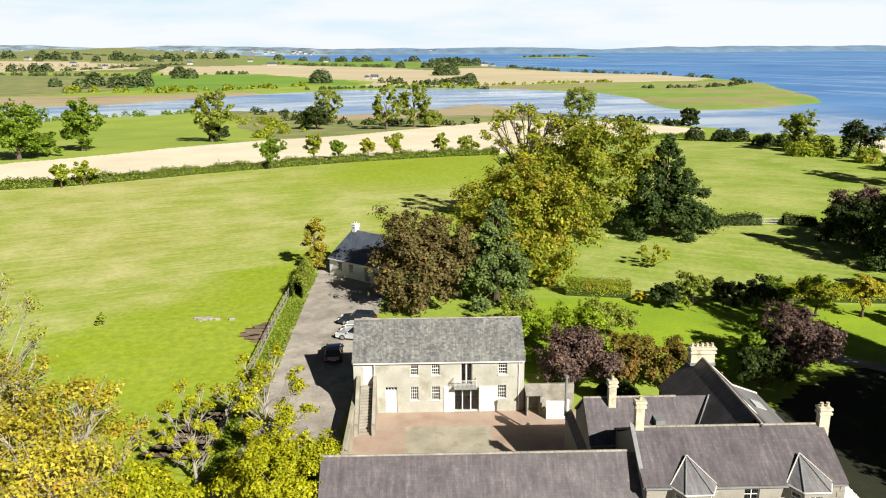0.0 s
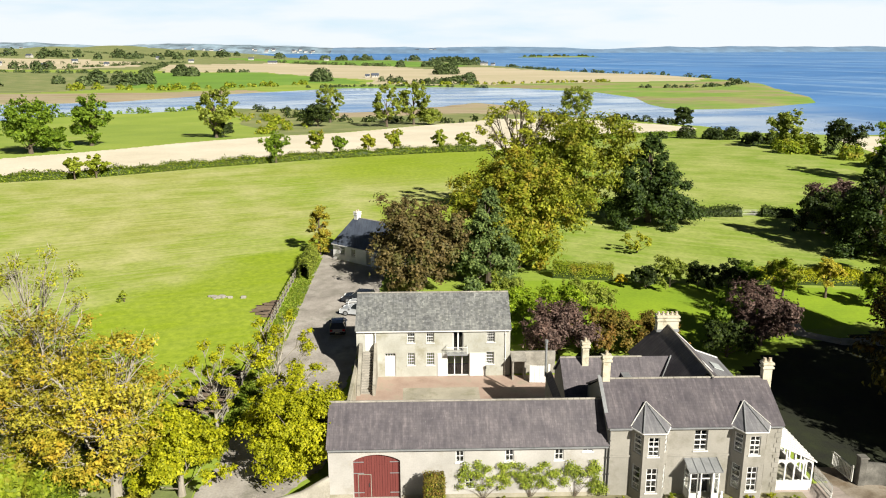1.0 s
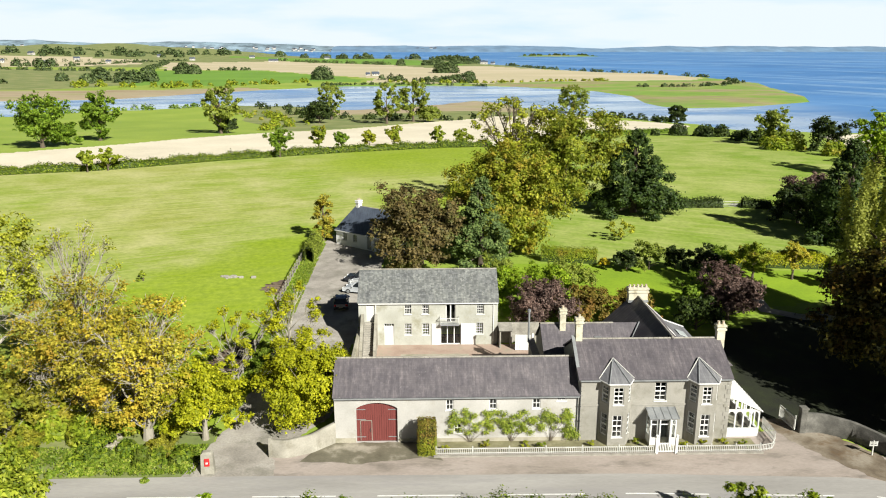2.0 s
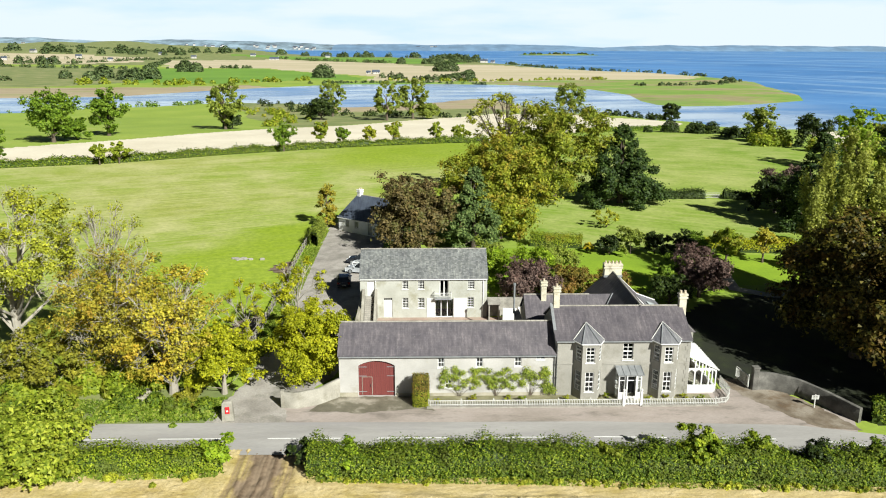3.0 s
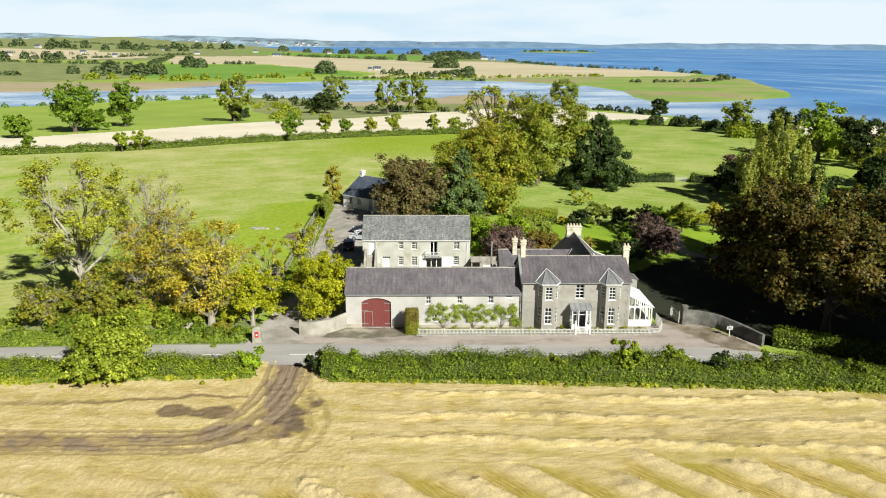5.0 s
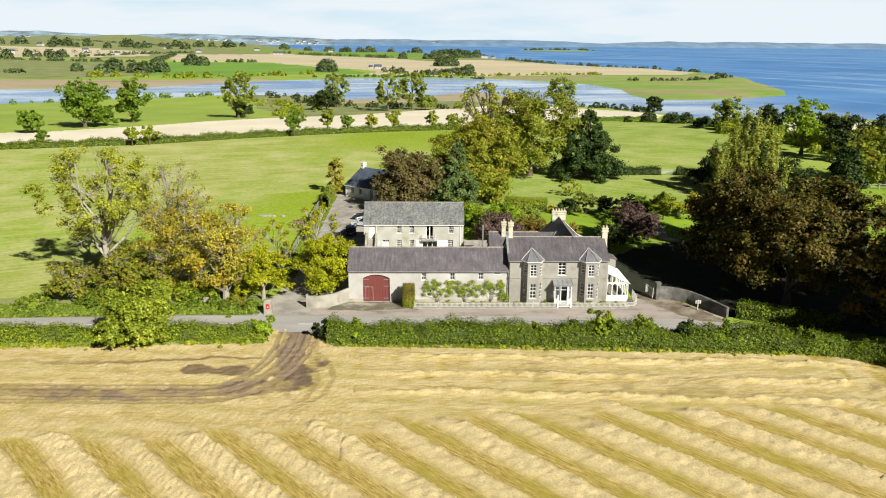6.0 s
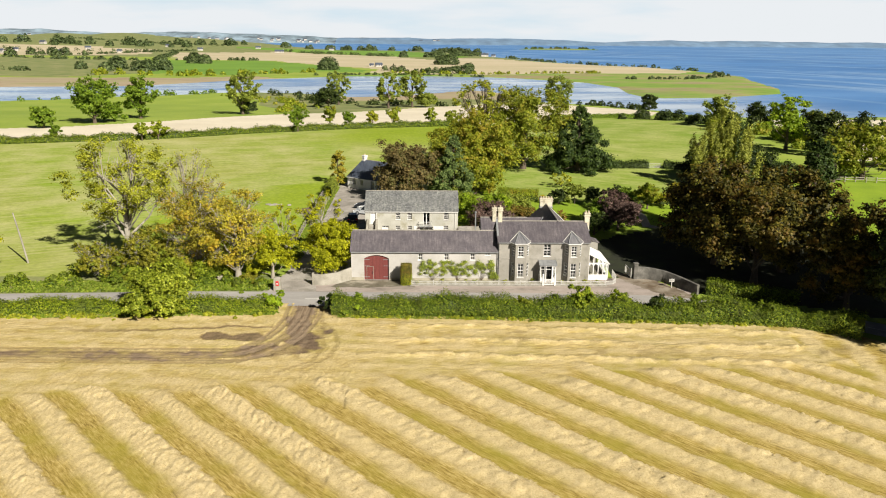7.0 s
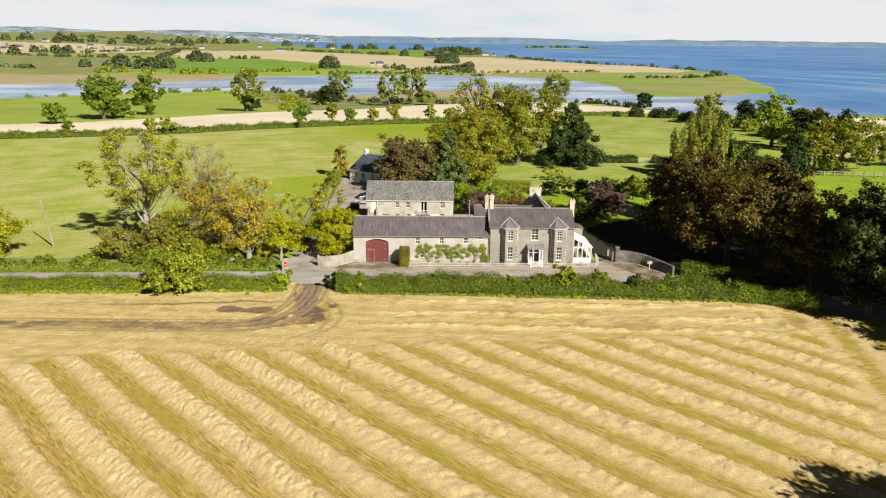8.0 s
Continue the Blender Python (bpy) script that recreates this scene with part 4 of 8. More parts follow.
# the rest of the field, out of the walk's sight or far below it
for a, b, c, d in ((-400, -95, -300, 11), (-95, 78, -300, -59.9)):
    QX, QY = np.meshgrid(np.linspace(a, b, 300), np.linspace(c, d, 300))
    qs, qe, _, _, qb = swath_masks(QX, QY)
    qm = grid_mesh("stubble_field", QX, QY, land_height(QX, QY) + 0.02 + 0.15 * qs, [fm.materials[0]])
    ql = qm.color_attributes.new("swath", "FLOAT_COLOR", "POINT")
    ql.data.foreach_set("color", np.stack([qs, qe, qb, 0 * qs], -1).astype(np.float32).ravel())
    tagged(new("stubble_field", qm), "outer part of the harvested golden stubble field", "field", kind="structure")
# loose straw on the swaths
ns = 150000
px, py = RNG.uniform(-60, 55, ns), RNG.uniform(-48, 9, ns)
pw = swath_masks(px, py)
keep = RNG.uniform(size=ns) < np.clip(pw[3] * 0.9 + pw[0] * 0.15, 0, 1)
px, py = px[keep], py[keep]
pz = land_height(px, py) + 0.06 + 0.38 * pw[3][keep]
pn = np.stack([RNG.normal(0, 0.6, len(px)), RNG.normal(0, 0.6, len(px)), np.ones(len(px))], 1)
straw_leaf = foliage("loose straw", (0.38, 0.29, 0.14), (0.54, 0.43, 0.23), (0.66, 0.55, 0.33), 0.1, 0.8, 0.3)
tagged(leaves("loose_straw", np.stack([px, py, pz], 1), pn, 0.065, straw_leaf, ratio=0.3), "loose pale straw lying on the swaths", "straw", kind="stuff")


def strip(name, left, right, z, material, label, category, n=120, kind="structure", wob=0.0):
    """A paved sheet between two lines that run side by side."""
    def even(line):
        p = np.array(line, float)
        d = np.concatenate([[0], np.cumsum(np.hypot(*np.diff(p, axis=0).T))])
        t = np.linspace(0, d[-1], n)
        return np.stack([np.interp(t, d, p[:, 0]), np.interp(t, d, p[:, 1])], 1)
    a, b = even(left), even(right)
    if wob:
        u = np.arange(n) * 0.9
        a += wob * np.stack([np.sin(u * 1.3) + 0.6 * np.sin(u * 2.9 + 1), np.sin(u * 1.1 + 2) + 0.6 * np.sin(u * 3.3)], 1)
        b += wob * np.stack([np.sin(u * 1.2 + 4) + 0.6 * np.sin(u * 3.1), np.sin(u * 1.4 + 1) + 0.6 * np.sin(u * 2.7 + 3)], 1)
    k = np.linspace(0, 1, 7)[:, None, None]
    P = a[None] * (1 - k) + b[None] * k
    Z = land_height(P[..., 0], P[..., 1]) + z
    return tagged(new(name, grid_mesh(name, P[..., 0], P[..., 1], Z, [material])), label, category, kind=kind)


ROAD_NEAR = [(-130, 11.0), (-90, 13.4), (-60, 14.7), (-26.6, 15.5), (-13, 15.3), (4, 15.2), (16, 15.2), (34, 14.6), (46, 11.6), (56, 6.0), (66, -3), (84, -24)]
ROAD_FAR = [(-130, 16.6), (-90, 18.6), (-60, 19.6), (-28.4, 20.9), (-12, 20.9), (4, 20.7), (16, 20.6), (34, 19.6), (46, 16.4), (58.5, 10.2), (70, 0), (89, -21)]
strip("pavement", [(-18.5, 20.6), (-8, 20.5), (4, 20.4), (16, 20.3), (31, 19.6), (39, 17.9)], [(-19, 24.2), (-8, 26.0), (4, 26.0), (16, 26.0), (33, 27.4), (40.2, 21.0)], 0.012, M["roadside"], "sandy worn verge in front of the buildings", "pavement")
strip("road", ROAD_NEAR, ROAD_FAR, 0.02, M["asphalt"], "narrow worn grey asphalt country road", "road", n=220)
mid = [((a[0] + b[0]) / 2, (a[1] + b[1]) / 2) for a, b in zip(ROAD_NEAR, ROAD_FAR)]
mx, my = np.array(mid).T
x = -100.0
while x < 60:
    xs = np.linspace(x, x + 6.4, 9)
    yc = np.interp(xs, mx, my) - 0.1
    X, Y = np.stack([xs, xs]), np.stack([yc - 0.07, yc + 0.07])
    dash = new("road_line", grid_mesh("road_line", X, Y, land_height(X, Y) + 0.026, [M["linepaint"]]))
    tagged(dash, "worn white dash of the road's centre line", "road marking", "centre line dashes", "structure")
    x += 9.6
strip("driveway", [(-20.0, 20.8), (-18.0, 30), (-17.6, 42), (-17.5, 60), (-17.2, 80), (-17.2, 90), (-17, 97)], [(-12.4, 20.8), (-13.2, 24.4), (-9.0, 31), (-9.0, 45), (-8.0, 58), (-6.5, 84), (-12, 95)], 0.016, M["gravel"], "pale gravel drive between the paddock fence and the yard", "driveway", n=160, wob=0.12)
strip("yard", [(-7.6, 31.7), (-7.6, 48.4)], [(13.0, 31.7), (13.0, 48.4)], 0.014, M["paving"], "red brick paved courtyard with stains", "yard")
strip("terrace", [(-3.0, 33), (-3.0, 45.6)], [(4.6, 33), (4.6, 45.6)], 0.020, M["concrete"], "stained concrete panel in the courtyard", "terrace")
strip("garden_path", [(43.0, 73), (44.0, 66), (42.8, 58), (47, 55), (60, 54)], [(44.4, 73), (45.6, 66), (44.6, 59), (47.5, 57), (60, 56.2)], 0.012, M["gravel"], "pale gravel garden path", "path")
strip("forecourt", [(36.2, 18.9), (33.8, 22.0), (31.6, 25.5), (30.4, 29.5)], [(39.8, 18.4), (38.0, 22.9), (36.9, 24.8), (33.6, 29.5)], 0.022, M["forecourt"], "leaf strewn gravel entrance beside the house", "driveway", n=40, wob=0.10)
strip("apron", [(-10.8, 22.9), (-8.5, 22.9), (-6, 22.5), (-3, 23.0), (-0.2, 23.4), (1.2, 22.9)], [(-9.6, 24.9), (-8.2, 25.99), (-5.5, 25.99), (-3, 25.99), (-1.2, 25.99), (-0.2, 25.6)], 0.018, M["damp"], "damp stained apron before the carriage door", "pavement", n=24, wob=0.07)
strip("flower_bed", [(0.6, 23.9), (28.3, 23.9)], [(0.6, 25.98), (28.3, 25.98)], 0.02, M["drybed"], "bare planted bed behind the white fence", "flower bed")
strip("paddock_mud", [(-25.5, 41), (-23.0, 47), (-20.6, 50.5)], [(-19.9, 40), (-19.8, 46), (-19.8, 50.5)], 0.02, M["earth"], "poached muddy ground along the paddock fence", "mud", n=60, wob=0.3)
strip("paddock_mud", [(-20.6, 65.2), (-23.2, 67.5), (-22.6, 69.5), (-20.6, 71.4)], [(-19.8, 65.2), (-19.8, 67.5), (-19.8, 69.5), (-19.8, 71.4)], 0.02, M["earth"], "worn patch of bare earth by the paddock fence", "mud", n=40, wob=0.2)

# ---- the buildings ----
def gable_block(parent, x0, x1, y0, y1, eave, ridge, wall_mat, roof_mat, holes=(), over=0.25, thick=0.5, verge=0.12, coping=None, hide_front=False):
    """Four walls with openings in the front one, gables left and right, and a roof of two slopes with its ridge along x."""
    ym = (y0 + y1) / 2
    if not hide_front:
        part("front_wall", pierced(Shape(), x0, x1, -0.3, eave, y0, y0 + thick, list(holes)), wall_mat, parent)
    part("back_wall", Shape().box(x0, x1, y1 - thick, y1, -0.3, eave), wall_mat, parent)
    for name, a, b in (("gable", x0, x0 + thick), ("gable", x1 - thick, x1)):
        ring = [(y0 + thick, -0.3), (y1 - thick, -0.3), (y1 - thick, eave), (ym, ridge - 0.18), (y0 + thick, eave)]
        s = Shape()
        s.add([(a, y, z) for y, z in ring] + [(b, y, z) for y, z in ring], [(4, 3, 2, 1, 0), (5, 6, 7, 8, 9)] + [(i, (i + 1) % 5, 5 + (i + 1) % 5, 5 + i) for i in range(5)])
        part(name, s, wall_mat, parent)
    roof = Shape()
    k = (ridge - eave) / (ym - y0)
    ze = eave - k * over + 0.08
    roof.slab([(x0 - verge, y0 - over, ze), (x1 + verge, y0 - over, ze), (x1 + verge, ym, ridge), (x0 - verge, ym, ridge)], 0.14)
    roof.slab([(x1 + verge, y1 + over, ze), (x0 - verge, y1 + over, ze), (x0 - verge, ym, ridge), (x1 + verge, ym, ridge)], 0.14)
    r = part("roof", roof, roof_mat, parent)
    rid = Shape()
    n = int((x1 - x0) / 0.45)
    for i in range(n):
        a = x0 - verge + (x1 - x0 + 2 * verge) * i / n
        rid.tube([(a + 0.01, ym, ridge - 0.02), (a + (x1 - x0 + 2 * verge) / n - 0.01, ym, ridge - 0.02)], [0.10, 0.10], 6)
    part("ridge_tiles", rid, M["stone"], r, "grey clay ridge tiles")
    g = Shape().box(x0, x1, y0 - over - 0.11, y0 - over - 0.0, ze - 0.14, ze - 0.03)
    part("gutter", g, M["white"] if coping == "white" else M["lead"], r)
    return r


def chimney(parent, x, y, z0, z1, w, d, pots, material, pot_dir="x"):
    s = Shape().soft_box(x - w / 2, x + w / 2, y - d / 2, y + d / 2, z0, z1 - 0.5, 0.02)
    s.soft_box(x - w / 2 - 0.1, x + w / 2 + 0.1, y - d / 2 - 0.1, y + d / 2 + 0.1, z1 - 0.5, z1 - 0.34, 0.02)
    s.soft_box(x - w / 2 - 0.02, x + w / 2 + 0.02, y - d / 2 - 0.02, y + d / 2 + 0.02, z1 - 0.34, z1 - 0.18, 0.02)
    s.soft_box(x - w / 2 - 0.10, x + w / 2 + 0.10, y - d / 2 - 0.10, y + d / 2 + 0.10, z1 - 0.18, z1, 0.03)
    c = part("chimney", s, material, parent)
    for i in range(pots):
        o = (i - (pots - 1) / 2) * 0.42
        px, py = (x + o, y) if pot_dir == "x" else (x, y + o)
        p = Shape().tube([(px, py, z1), (px, py, z1 + 0.08), (px, py, z1 + 0.26), (px, py, z1 + 0.30)], [0.14, 0.12, 0.11, 0.13], 10)
        part("chimney_pot", p, M["terracotta"], c)
    part("flashing", Shape().box(x - w / 2 - 0.06, x + w / 2 + 0.06, y - d / 2 - 0.06, y + d / 2 + 0.06, z0 + 0.05, z0 + 0.3), M["lead"], c)
    return c


def pipe(parent, x, y, z0, z1, material):
    s = Shape().tube([(x, y, z0), (x, y, z1 - 0.25), (x, y + 0.0, z1)], [0.045, 0.045, 0.045], 8)
    for z in np.arange(z0 + 0.5, z1, 1.4):
        s.box(x - 0.07, x + 0.07, y - 0.06, y + 0.08, z - 0.03, z + 0.03)
    part("downpipe", s, material, parent)


# carriage barn along the road
barn = thing("barn", 0, 0, 0, label="long low cream rendered barn with slate roof and arched red door", category="barn")
DOOR = (-6.24, -2.69, 0.0, 3.25)
barn_windows = [(1.50, 2.14, 3.03, 4.04), (5.24, 5.89, 3.06, 4.05), (8.98, 9.66, 3.10, 4.08)]
holes = [DOOR, *barn_windows, (11.1, 11.88, 3.80, 4.20), (2.2, 2.85, 0.85, 1.75)]
BARN_EAVE = 4.42
wall = Shape()
# front wall with an arched head over the carriage door
pierced(wall, -8.1, 13.0, -0.3, BARN_EAVE, 26.0, 26.5, [(DOOR[0], DOOR[1], DOOR[2], 3.80), *holes[1:]])
arc = [(DOOR[0] + (DOOR[1] - DOOR[0]) * i / 16, 3.25 + 0.52 * math.sin(math.pi * i / 16) ** 0.75) for i in range(17)]
for (xa, za), (xb, zb) in zip(arc, arc[1:]):
    wall.add([(xa, 26, za), (xb, 26, zb), (xb, 26, 3.8), (xa, 26, 3.8), (xa, 26.5, za), (xb, 26.5, zb), (xb, 26.5, 3.8), (xa, 26.5, 3.8)], [(0, 1, 2, 3), (5, 4, 7, 6), (4, 5, 1, 0)])
part("front_wall", wall, M["barn"], barn)
gable_block(barn, -8.1, 13.0, 26.0, 31.64, BARN_EAVE, 6.78, M["barn"], M["slate_x"], hide_front=True, over=0.2)
part("eaves_board", Shape().box(-8.1, 13.0, 25.86, 25.998, BARN_EAVE - 0.16, BARN_EAVE - 0.06), M["timber"], barn)
leaf_x = [DOOR[0], (DOOR[0] + DOOR[1]) / 2, DOOR[1]]
for a, b in zip(leaf_x, leaf_x[1:]):
    d = Shape()
    nb = 9
    for i in range(nb):
        u, w = a + (b - a) * i / nb + 0.008, a + (b - a) * (i + 1) / nb - 0.008
        t = ((u + w) / 2 - DOOR[0]) / (DOOR[1] - DOOR[0])
        d.box(u, w, 26.22, 26.28, 0.06, 3.25 + 0.52 * math.sin(math.pi * min(max(t, 0.001), 0.999)) ** 0.75)
    leaf_door = part("door_leaf", d, M["reddoor"], barn, "oxblood red boarded carriage door leaf")
    inner = b if a == leaf_x[0] else a
    outer = a if a == leaf_x[0] else b
    for z in (0.45, 2.1, 3.05):
        lo, hi = sorted((outer, outer + (inner - outer) * 0.45))
        part("strap_hinge", Shape().box(lo, hi, 26.19, 26.222, z - 0.03, z + 0.03), M["lead"], leaf_door)
wicket = Shape()
for a, b, c, d in ((-4.95, -4.90, 0.1, 2.0), (-5.9, -4.95, 1.97, 2.02), (-5.92, -5.87, 0.1, 2.0)):
    wicket.box(a, b, 26.20, 26.221, c, d)
part("wicket_edge", wicket, M["timber"], barn)
part("door_handle", Shape().box(-5.08, -5.03, 26.15, 26.221, 0.95, 1.25), M["iron"], barn)
part("interior_floor", Shape().box(-7.6, 12.5, 26.5, 31.1, -0.05, 0.03), M["dark"], barn)
for i, (a, b, c, d) in enumerate(barn_windows):
    window(barn, a, b, c, d, 26.0, 2, 2, sill=0.06, rim=0.07, depth=0.06)
window(barn, 11.1, 11.88, 3.80, 4.20, 26.0, 2, 1, sill=0.05, rim=0.06, depth=0.06)
window(barn, 2.2, 2.85, 0.85, 1.75, 26.0, 2, 2, sill=0.06, rim=0.07, depth=0.06)
pipe(barn, 12.86, 25.93, 0.0, 4.2, M["iron"])
part("plinth", Shape().box(-8.1, -6.3, 25.97, 25.998, -0.1, 0.45).box(-2.6, 12.8, 25.97, 25.998, -0.1, 0.35), M["concrete"], barn)

# the stone house with its two canted bays
house = thing("house", 0, 0, 0, label="grey rendered two storey house with canted bays and slate roof", category="house")
HE, HR, HX0, HX1 = 5.80, 7.98, 13.0, 26.16
bays = [(14.75, 17.55), (22.35, 25.10)]
hh = [(15.1, 17.2, 0.8, 2.8), (15.1, 17.2, 3.9, 5.4), (22.7, 24.75, 0.8, 2.8), (22.7, 24.75, 3.9, 5.4), (19.55, 20.55, 3.72, 5.40), (19.45, 20.95, 0.1, 2.45)]
roof = gable_block(house, HX0, HX1, 26.0, 33.7, HE, HR, M["house"], M["slate_x"], hh, over=0.18)
part("string_course", Shape().box(13.0, 14.9, 25.93, 25.998, 3.28, 3.44).box(17.4, 22.5, 25.93, 25.998, 3.28, 3.44).box(24.95, 26.16, 25.93, 25.998, 3.28, 3.44), M["house"], house)
for i in range(13):
    z, w = 0.1 + i * 0.42, 0.5 if i % 2 else 0.32
    part("quoin", Shape().box(13.0, 13.0 + w, 25.965, 25.998, z, z + 0.39), M["house"], house)
    part("quoin", Shape().box(26.16 - w, 26.16, 25.965, 25.998, z, z + 0.39), M["house"], house)
part("eaves_band", Shape().box(13.0, 26.16, 25.9, 25.998, HE - 0.28, HE - 0.12), M["house"], house)
window(house, 19.55, 20.55, 3.72, 5.40, 26.0, 2, 4, sill=0.08, meeting=True)
dr = Shape().box(19.5, 20.9, 26.25, 26.31, 0.1, 2.4)
part("front_door", dr, M["iron"], house, "dark panelled front door")


def bay(x0, x1):
    """A canted two storey bay under its own hipped slate roof."""
    yo, cut = 24.95, 0.62
    ring = [(x0, 26.0), (x0 + cut, yo), (x1 - cut, yo), (x1, 26.0)]
    b = part("bay", Shape().prism([(x0, 26.0), (x0 + cut, yo), (x1 - cut, yo), (x1, 26.0)], -0.3, 0.82), M["house"], house, "canted bay of grey render")
    part("middle_band", Shape().prism(ring, 2.86, 3.86), M["house"], b)
    part("cornice", Shape().prism(ring, 5.42, 5.76), M["house"], b)
    for (ax, ay), (bx, by) in zip(ring, ring[1:]):
        d = Vector((bx - ax, by - ay, 0)).normalized()
        nrm = Vector((d.y, -d.x, 0))
        m = Matrix.Translation((ax, ay, 0)) @ Matrix(((d.x, -nrm.x, 0, 0), (d.y, -nrm.y, 0, 0), (0, 0, 1, 0), (0, 0, 0, 1)))
        ln = math.hypot(bx - ax, by - ay)
        e = 0.22 if ln < 1.4 else 0.36
        for z0, z1 in ((0.82, 2.86), (3.86, 5.42)):
            part("mullion", Shape().box(0, e, 0.0, 0.22, z0, z1, m), M["house"], b)
            part("mullion", Shape().box(ln - e, ln, 0.0, 0.22, z0, z1, m), M["house"], b)
            window(b, e, ln - e, z0, z1, 0.0, 1 if ln < 1.4 else 2, 4, m=m, sill=0.05 if ln > 1.4 else 0, rim=0.07, depth=0.07, meeting=True)
    xm = (x0 + x1) / 2
    o = 0.12
    eave = [(x0 - o, 26.0), (x0 + cut - 0.1, yo - o), (x1 - cut + 0.1, yo - o), (x1 + o, 26.0)]
    apex, zb = (xm, 27.65, 6.98), 5.82
    s = Shape()
    e = [(px, py, zb) for px, py in eave]
    s.slab([e[0], e[1], apex], 0.08).slab([e[1], e[2], apex], 0.08).slab([e[2], e[3], apex], 0.08)
    part("bay_roof", s, M["slate_grey"], b)
    hip = Shape()
    for p in e[1:3]:
        hip.tube([(p[0], p[1], p[2] + 0.03), (apex[0], apex[1], apex[2] + 0.03)], [0.05, 0.05], 6)
    for p in (e[0], e[3]):
        part("verge_board", Shape().tube([(p[0], p[1] - 0.03, p[2] + 0.03), (apex[0], apex[1] - 0.03, apex[2] + 0.05)], [0.045, 0.045], 6), M["oldwhite"], b)
    part("hip_flashing", hip, M["lead"], b)
    gut = Shape()
    for p, r in zip(e, e[1:]):
        gut.tube([(p[0], p[1], p[2] - 0.06), (r[0], r[1], r[2] - 0.06)], [0.06, 0.06], 6)
    part("gutter", gut, M["white"], b)


for b0, b1 in bays:
    bay(b0, b1)

# glazed porch
px0, px1, py0 = 18.98, 21.22, 24.72
porch = part("porch", Shape().box(px0, px1, py0, 26.0, -0.1, 0.18), M["concrete"], house, "white glazed porch with a lead roof")
s = Shape()
for x in (px0, 19.55, 20.75, px1 - 0.1):
    s.box(x, x + 0.1, py0, py0 + 0.1, 0.18, 2.62)
for x in (px0, px1 - 0.1):
    for y in (25.0, 25.9):
        s.box(x, x + 0.1, y, y + 0.1, 0.18, 2.62)
    s.box(x, x + 0.1, py0 + 0.1, 25.9, 0.18, 0.85).box(x, x + 0.1, py0 + 0.1, 25.9, 2.5, 2.62).box(x, x + 0.1, py0 + 0.1, 25.9, 2.0, 2.08)
s.box(px0, px1, py0 - 0.01, py0 + 0.11, 2.5, 2.66).box(px0, 19.55, py0 + 0.02, py0 + 0.08, 0.18, 0.85).box(20.85, px1, py0 + 0.02, py0 + 0.08, 0.18, 0.85)
s.box(px0 + 0.1, px1 - 0.1, py0 + 0.02, py0 + 0.08, 2.05, 2.12)
part("porch_frame", s, M["white"], porch)
for a, b, c, d in ((px0 + 0.03, px0 + 0.05, py0 + 0.1, 25.9), (px1 - 0.05, px1 - 0.03, py0 + 0.1, 25.9), (px0 + 0.1, 19.55, py0 + 0.04, py0 + 0.05), (20.85, px1 - 0.1, py0 + 0.04, py0 + 0.05)):
    part("pane", Shape().box(a, b, c, d, 0.85, 2.5), M["glass"], porch)
s = Shape().slab([(px0 - 0.13, py0 - 0.2, 2.72), (px1 + 0.16, py0 - 0.2, 2.72), (px1 + 0.16, 25.99, 3.12), (px0 - 0.08, 25.99, 3.12)], 0.07)
for i in range(5):
    x = px0 - 0.15 + (px1 - px0 + 0.3) * i / 4
    s.tube([(x, py0 - 0.2, 2.74), (x, 25.98, 3.14)], [0.03, 0.03], 6)
part("porch_roof", s, M["lead"], porch)
part("porch_column", Shape().tube([(19.75, py0 - 0.12, 0.1), (19.75, py0 - 0.12, 2.64)], [0.09, 0.07], 10), M["white"], porch)
part("porch_column", Shape().tube([(20.65, py0 - 0.12, 0.1), (20.65, py0 - 0.12, 2.64)], [0.09, 0.07], 10), M["white"], porch)

chimney(house, 13.5, 29.85, 6.6, 10.0, 0.6, 0.55, 1, M["cream"], "x")
chimney(house, 26.3, 29.85, 6.5, 9.25, 0.72, 0.55, 2, M["cream"], "x")
part("gable_coping", Shape().slab([(12.86, 25.85, 5.66), (13.14, 25.85, 5.66), (13.14, 29.85, 8.30), (12.86, 29.85, 8.30)], 0.12), M["lead"], house)
pipe(house, 13.08, 25.9, 0.0, 5.5, M["iron"])
part("kitchen_floor", Shape().box(13.5, 25.6, 26.5, 33.2, -0.05, 0.03).box(13.5, 25.6, 26.5, 33.2, 3.1, 3.2), M["dark"], house)

# rear wings of the house
wing = thing("rear_wing", 0, 0, 0, label="rear wing of the grey house with steep slate roofs", category="house wing")
WX, WE, WR = 22.0, 4.95, 8.1
w = Shape().box(18.9, 19.3, 33.7, 42.4, -0.3, WE).box(24.7, 25.1, 33.7, 42.4, -0.3, WE)
w.add([(18.9, 42.0, -0.3), (25.1, 42.0, -0.3), (25.1, 42.0, WE), (WX, 42.0, WR - 0.2), (18.9, 42.0, WE), (18.9, 42.4, -0.3), (25.1, 42.4, -0.3), (25.1, 42.4, WE), (WX, 42.4, WR - 0.2), (18.9, 42.4, WE)], [(0, 1, 2, 3, 4), (9, 8, 7, 6, 5), (0, 5, 6, 1), (1, 6, 7, 2), (2, 7, 8, 3), (3, 8, 9, 4), (4, 9, 5, 0)])
part("wall", w, M["house"], wing)
r = Shape().slab([(18.7, 42.5, WE), (18.7, 30.6, WE), (WX, 30.6, WR), (WX, 42.5, WR)], 0.14).slab([(25.3, 30.6, WE), (25.3, 42.5, WE), (WX, 42.5, WR), (WX, 29.6, WR)], 0.14)
wr = part("roof", r, M["slate_y"], wing)
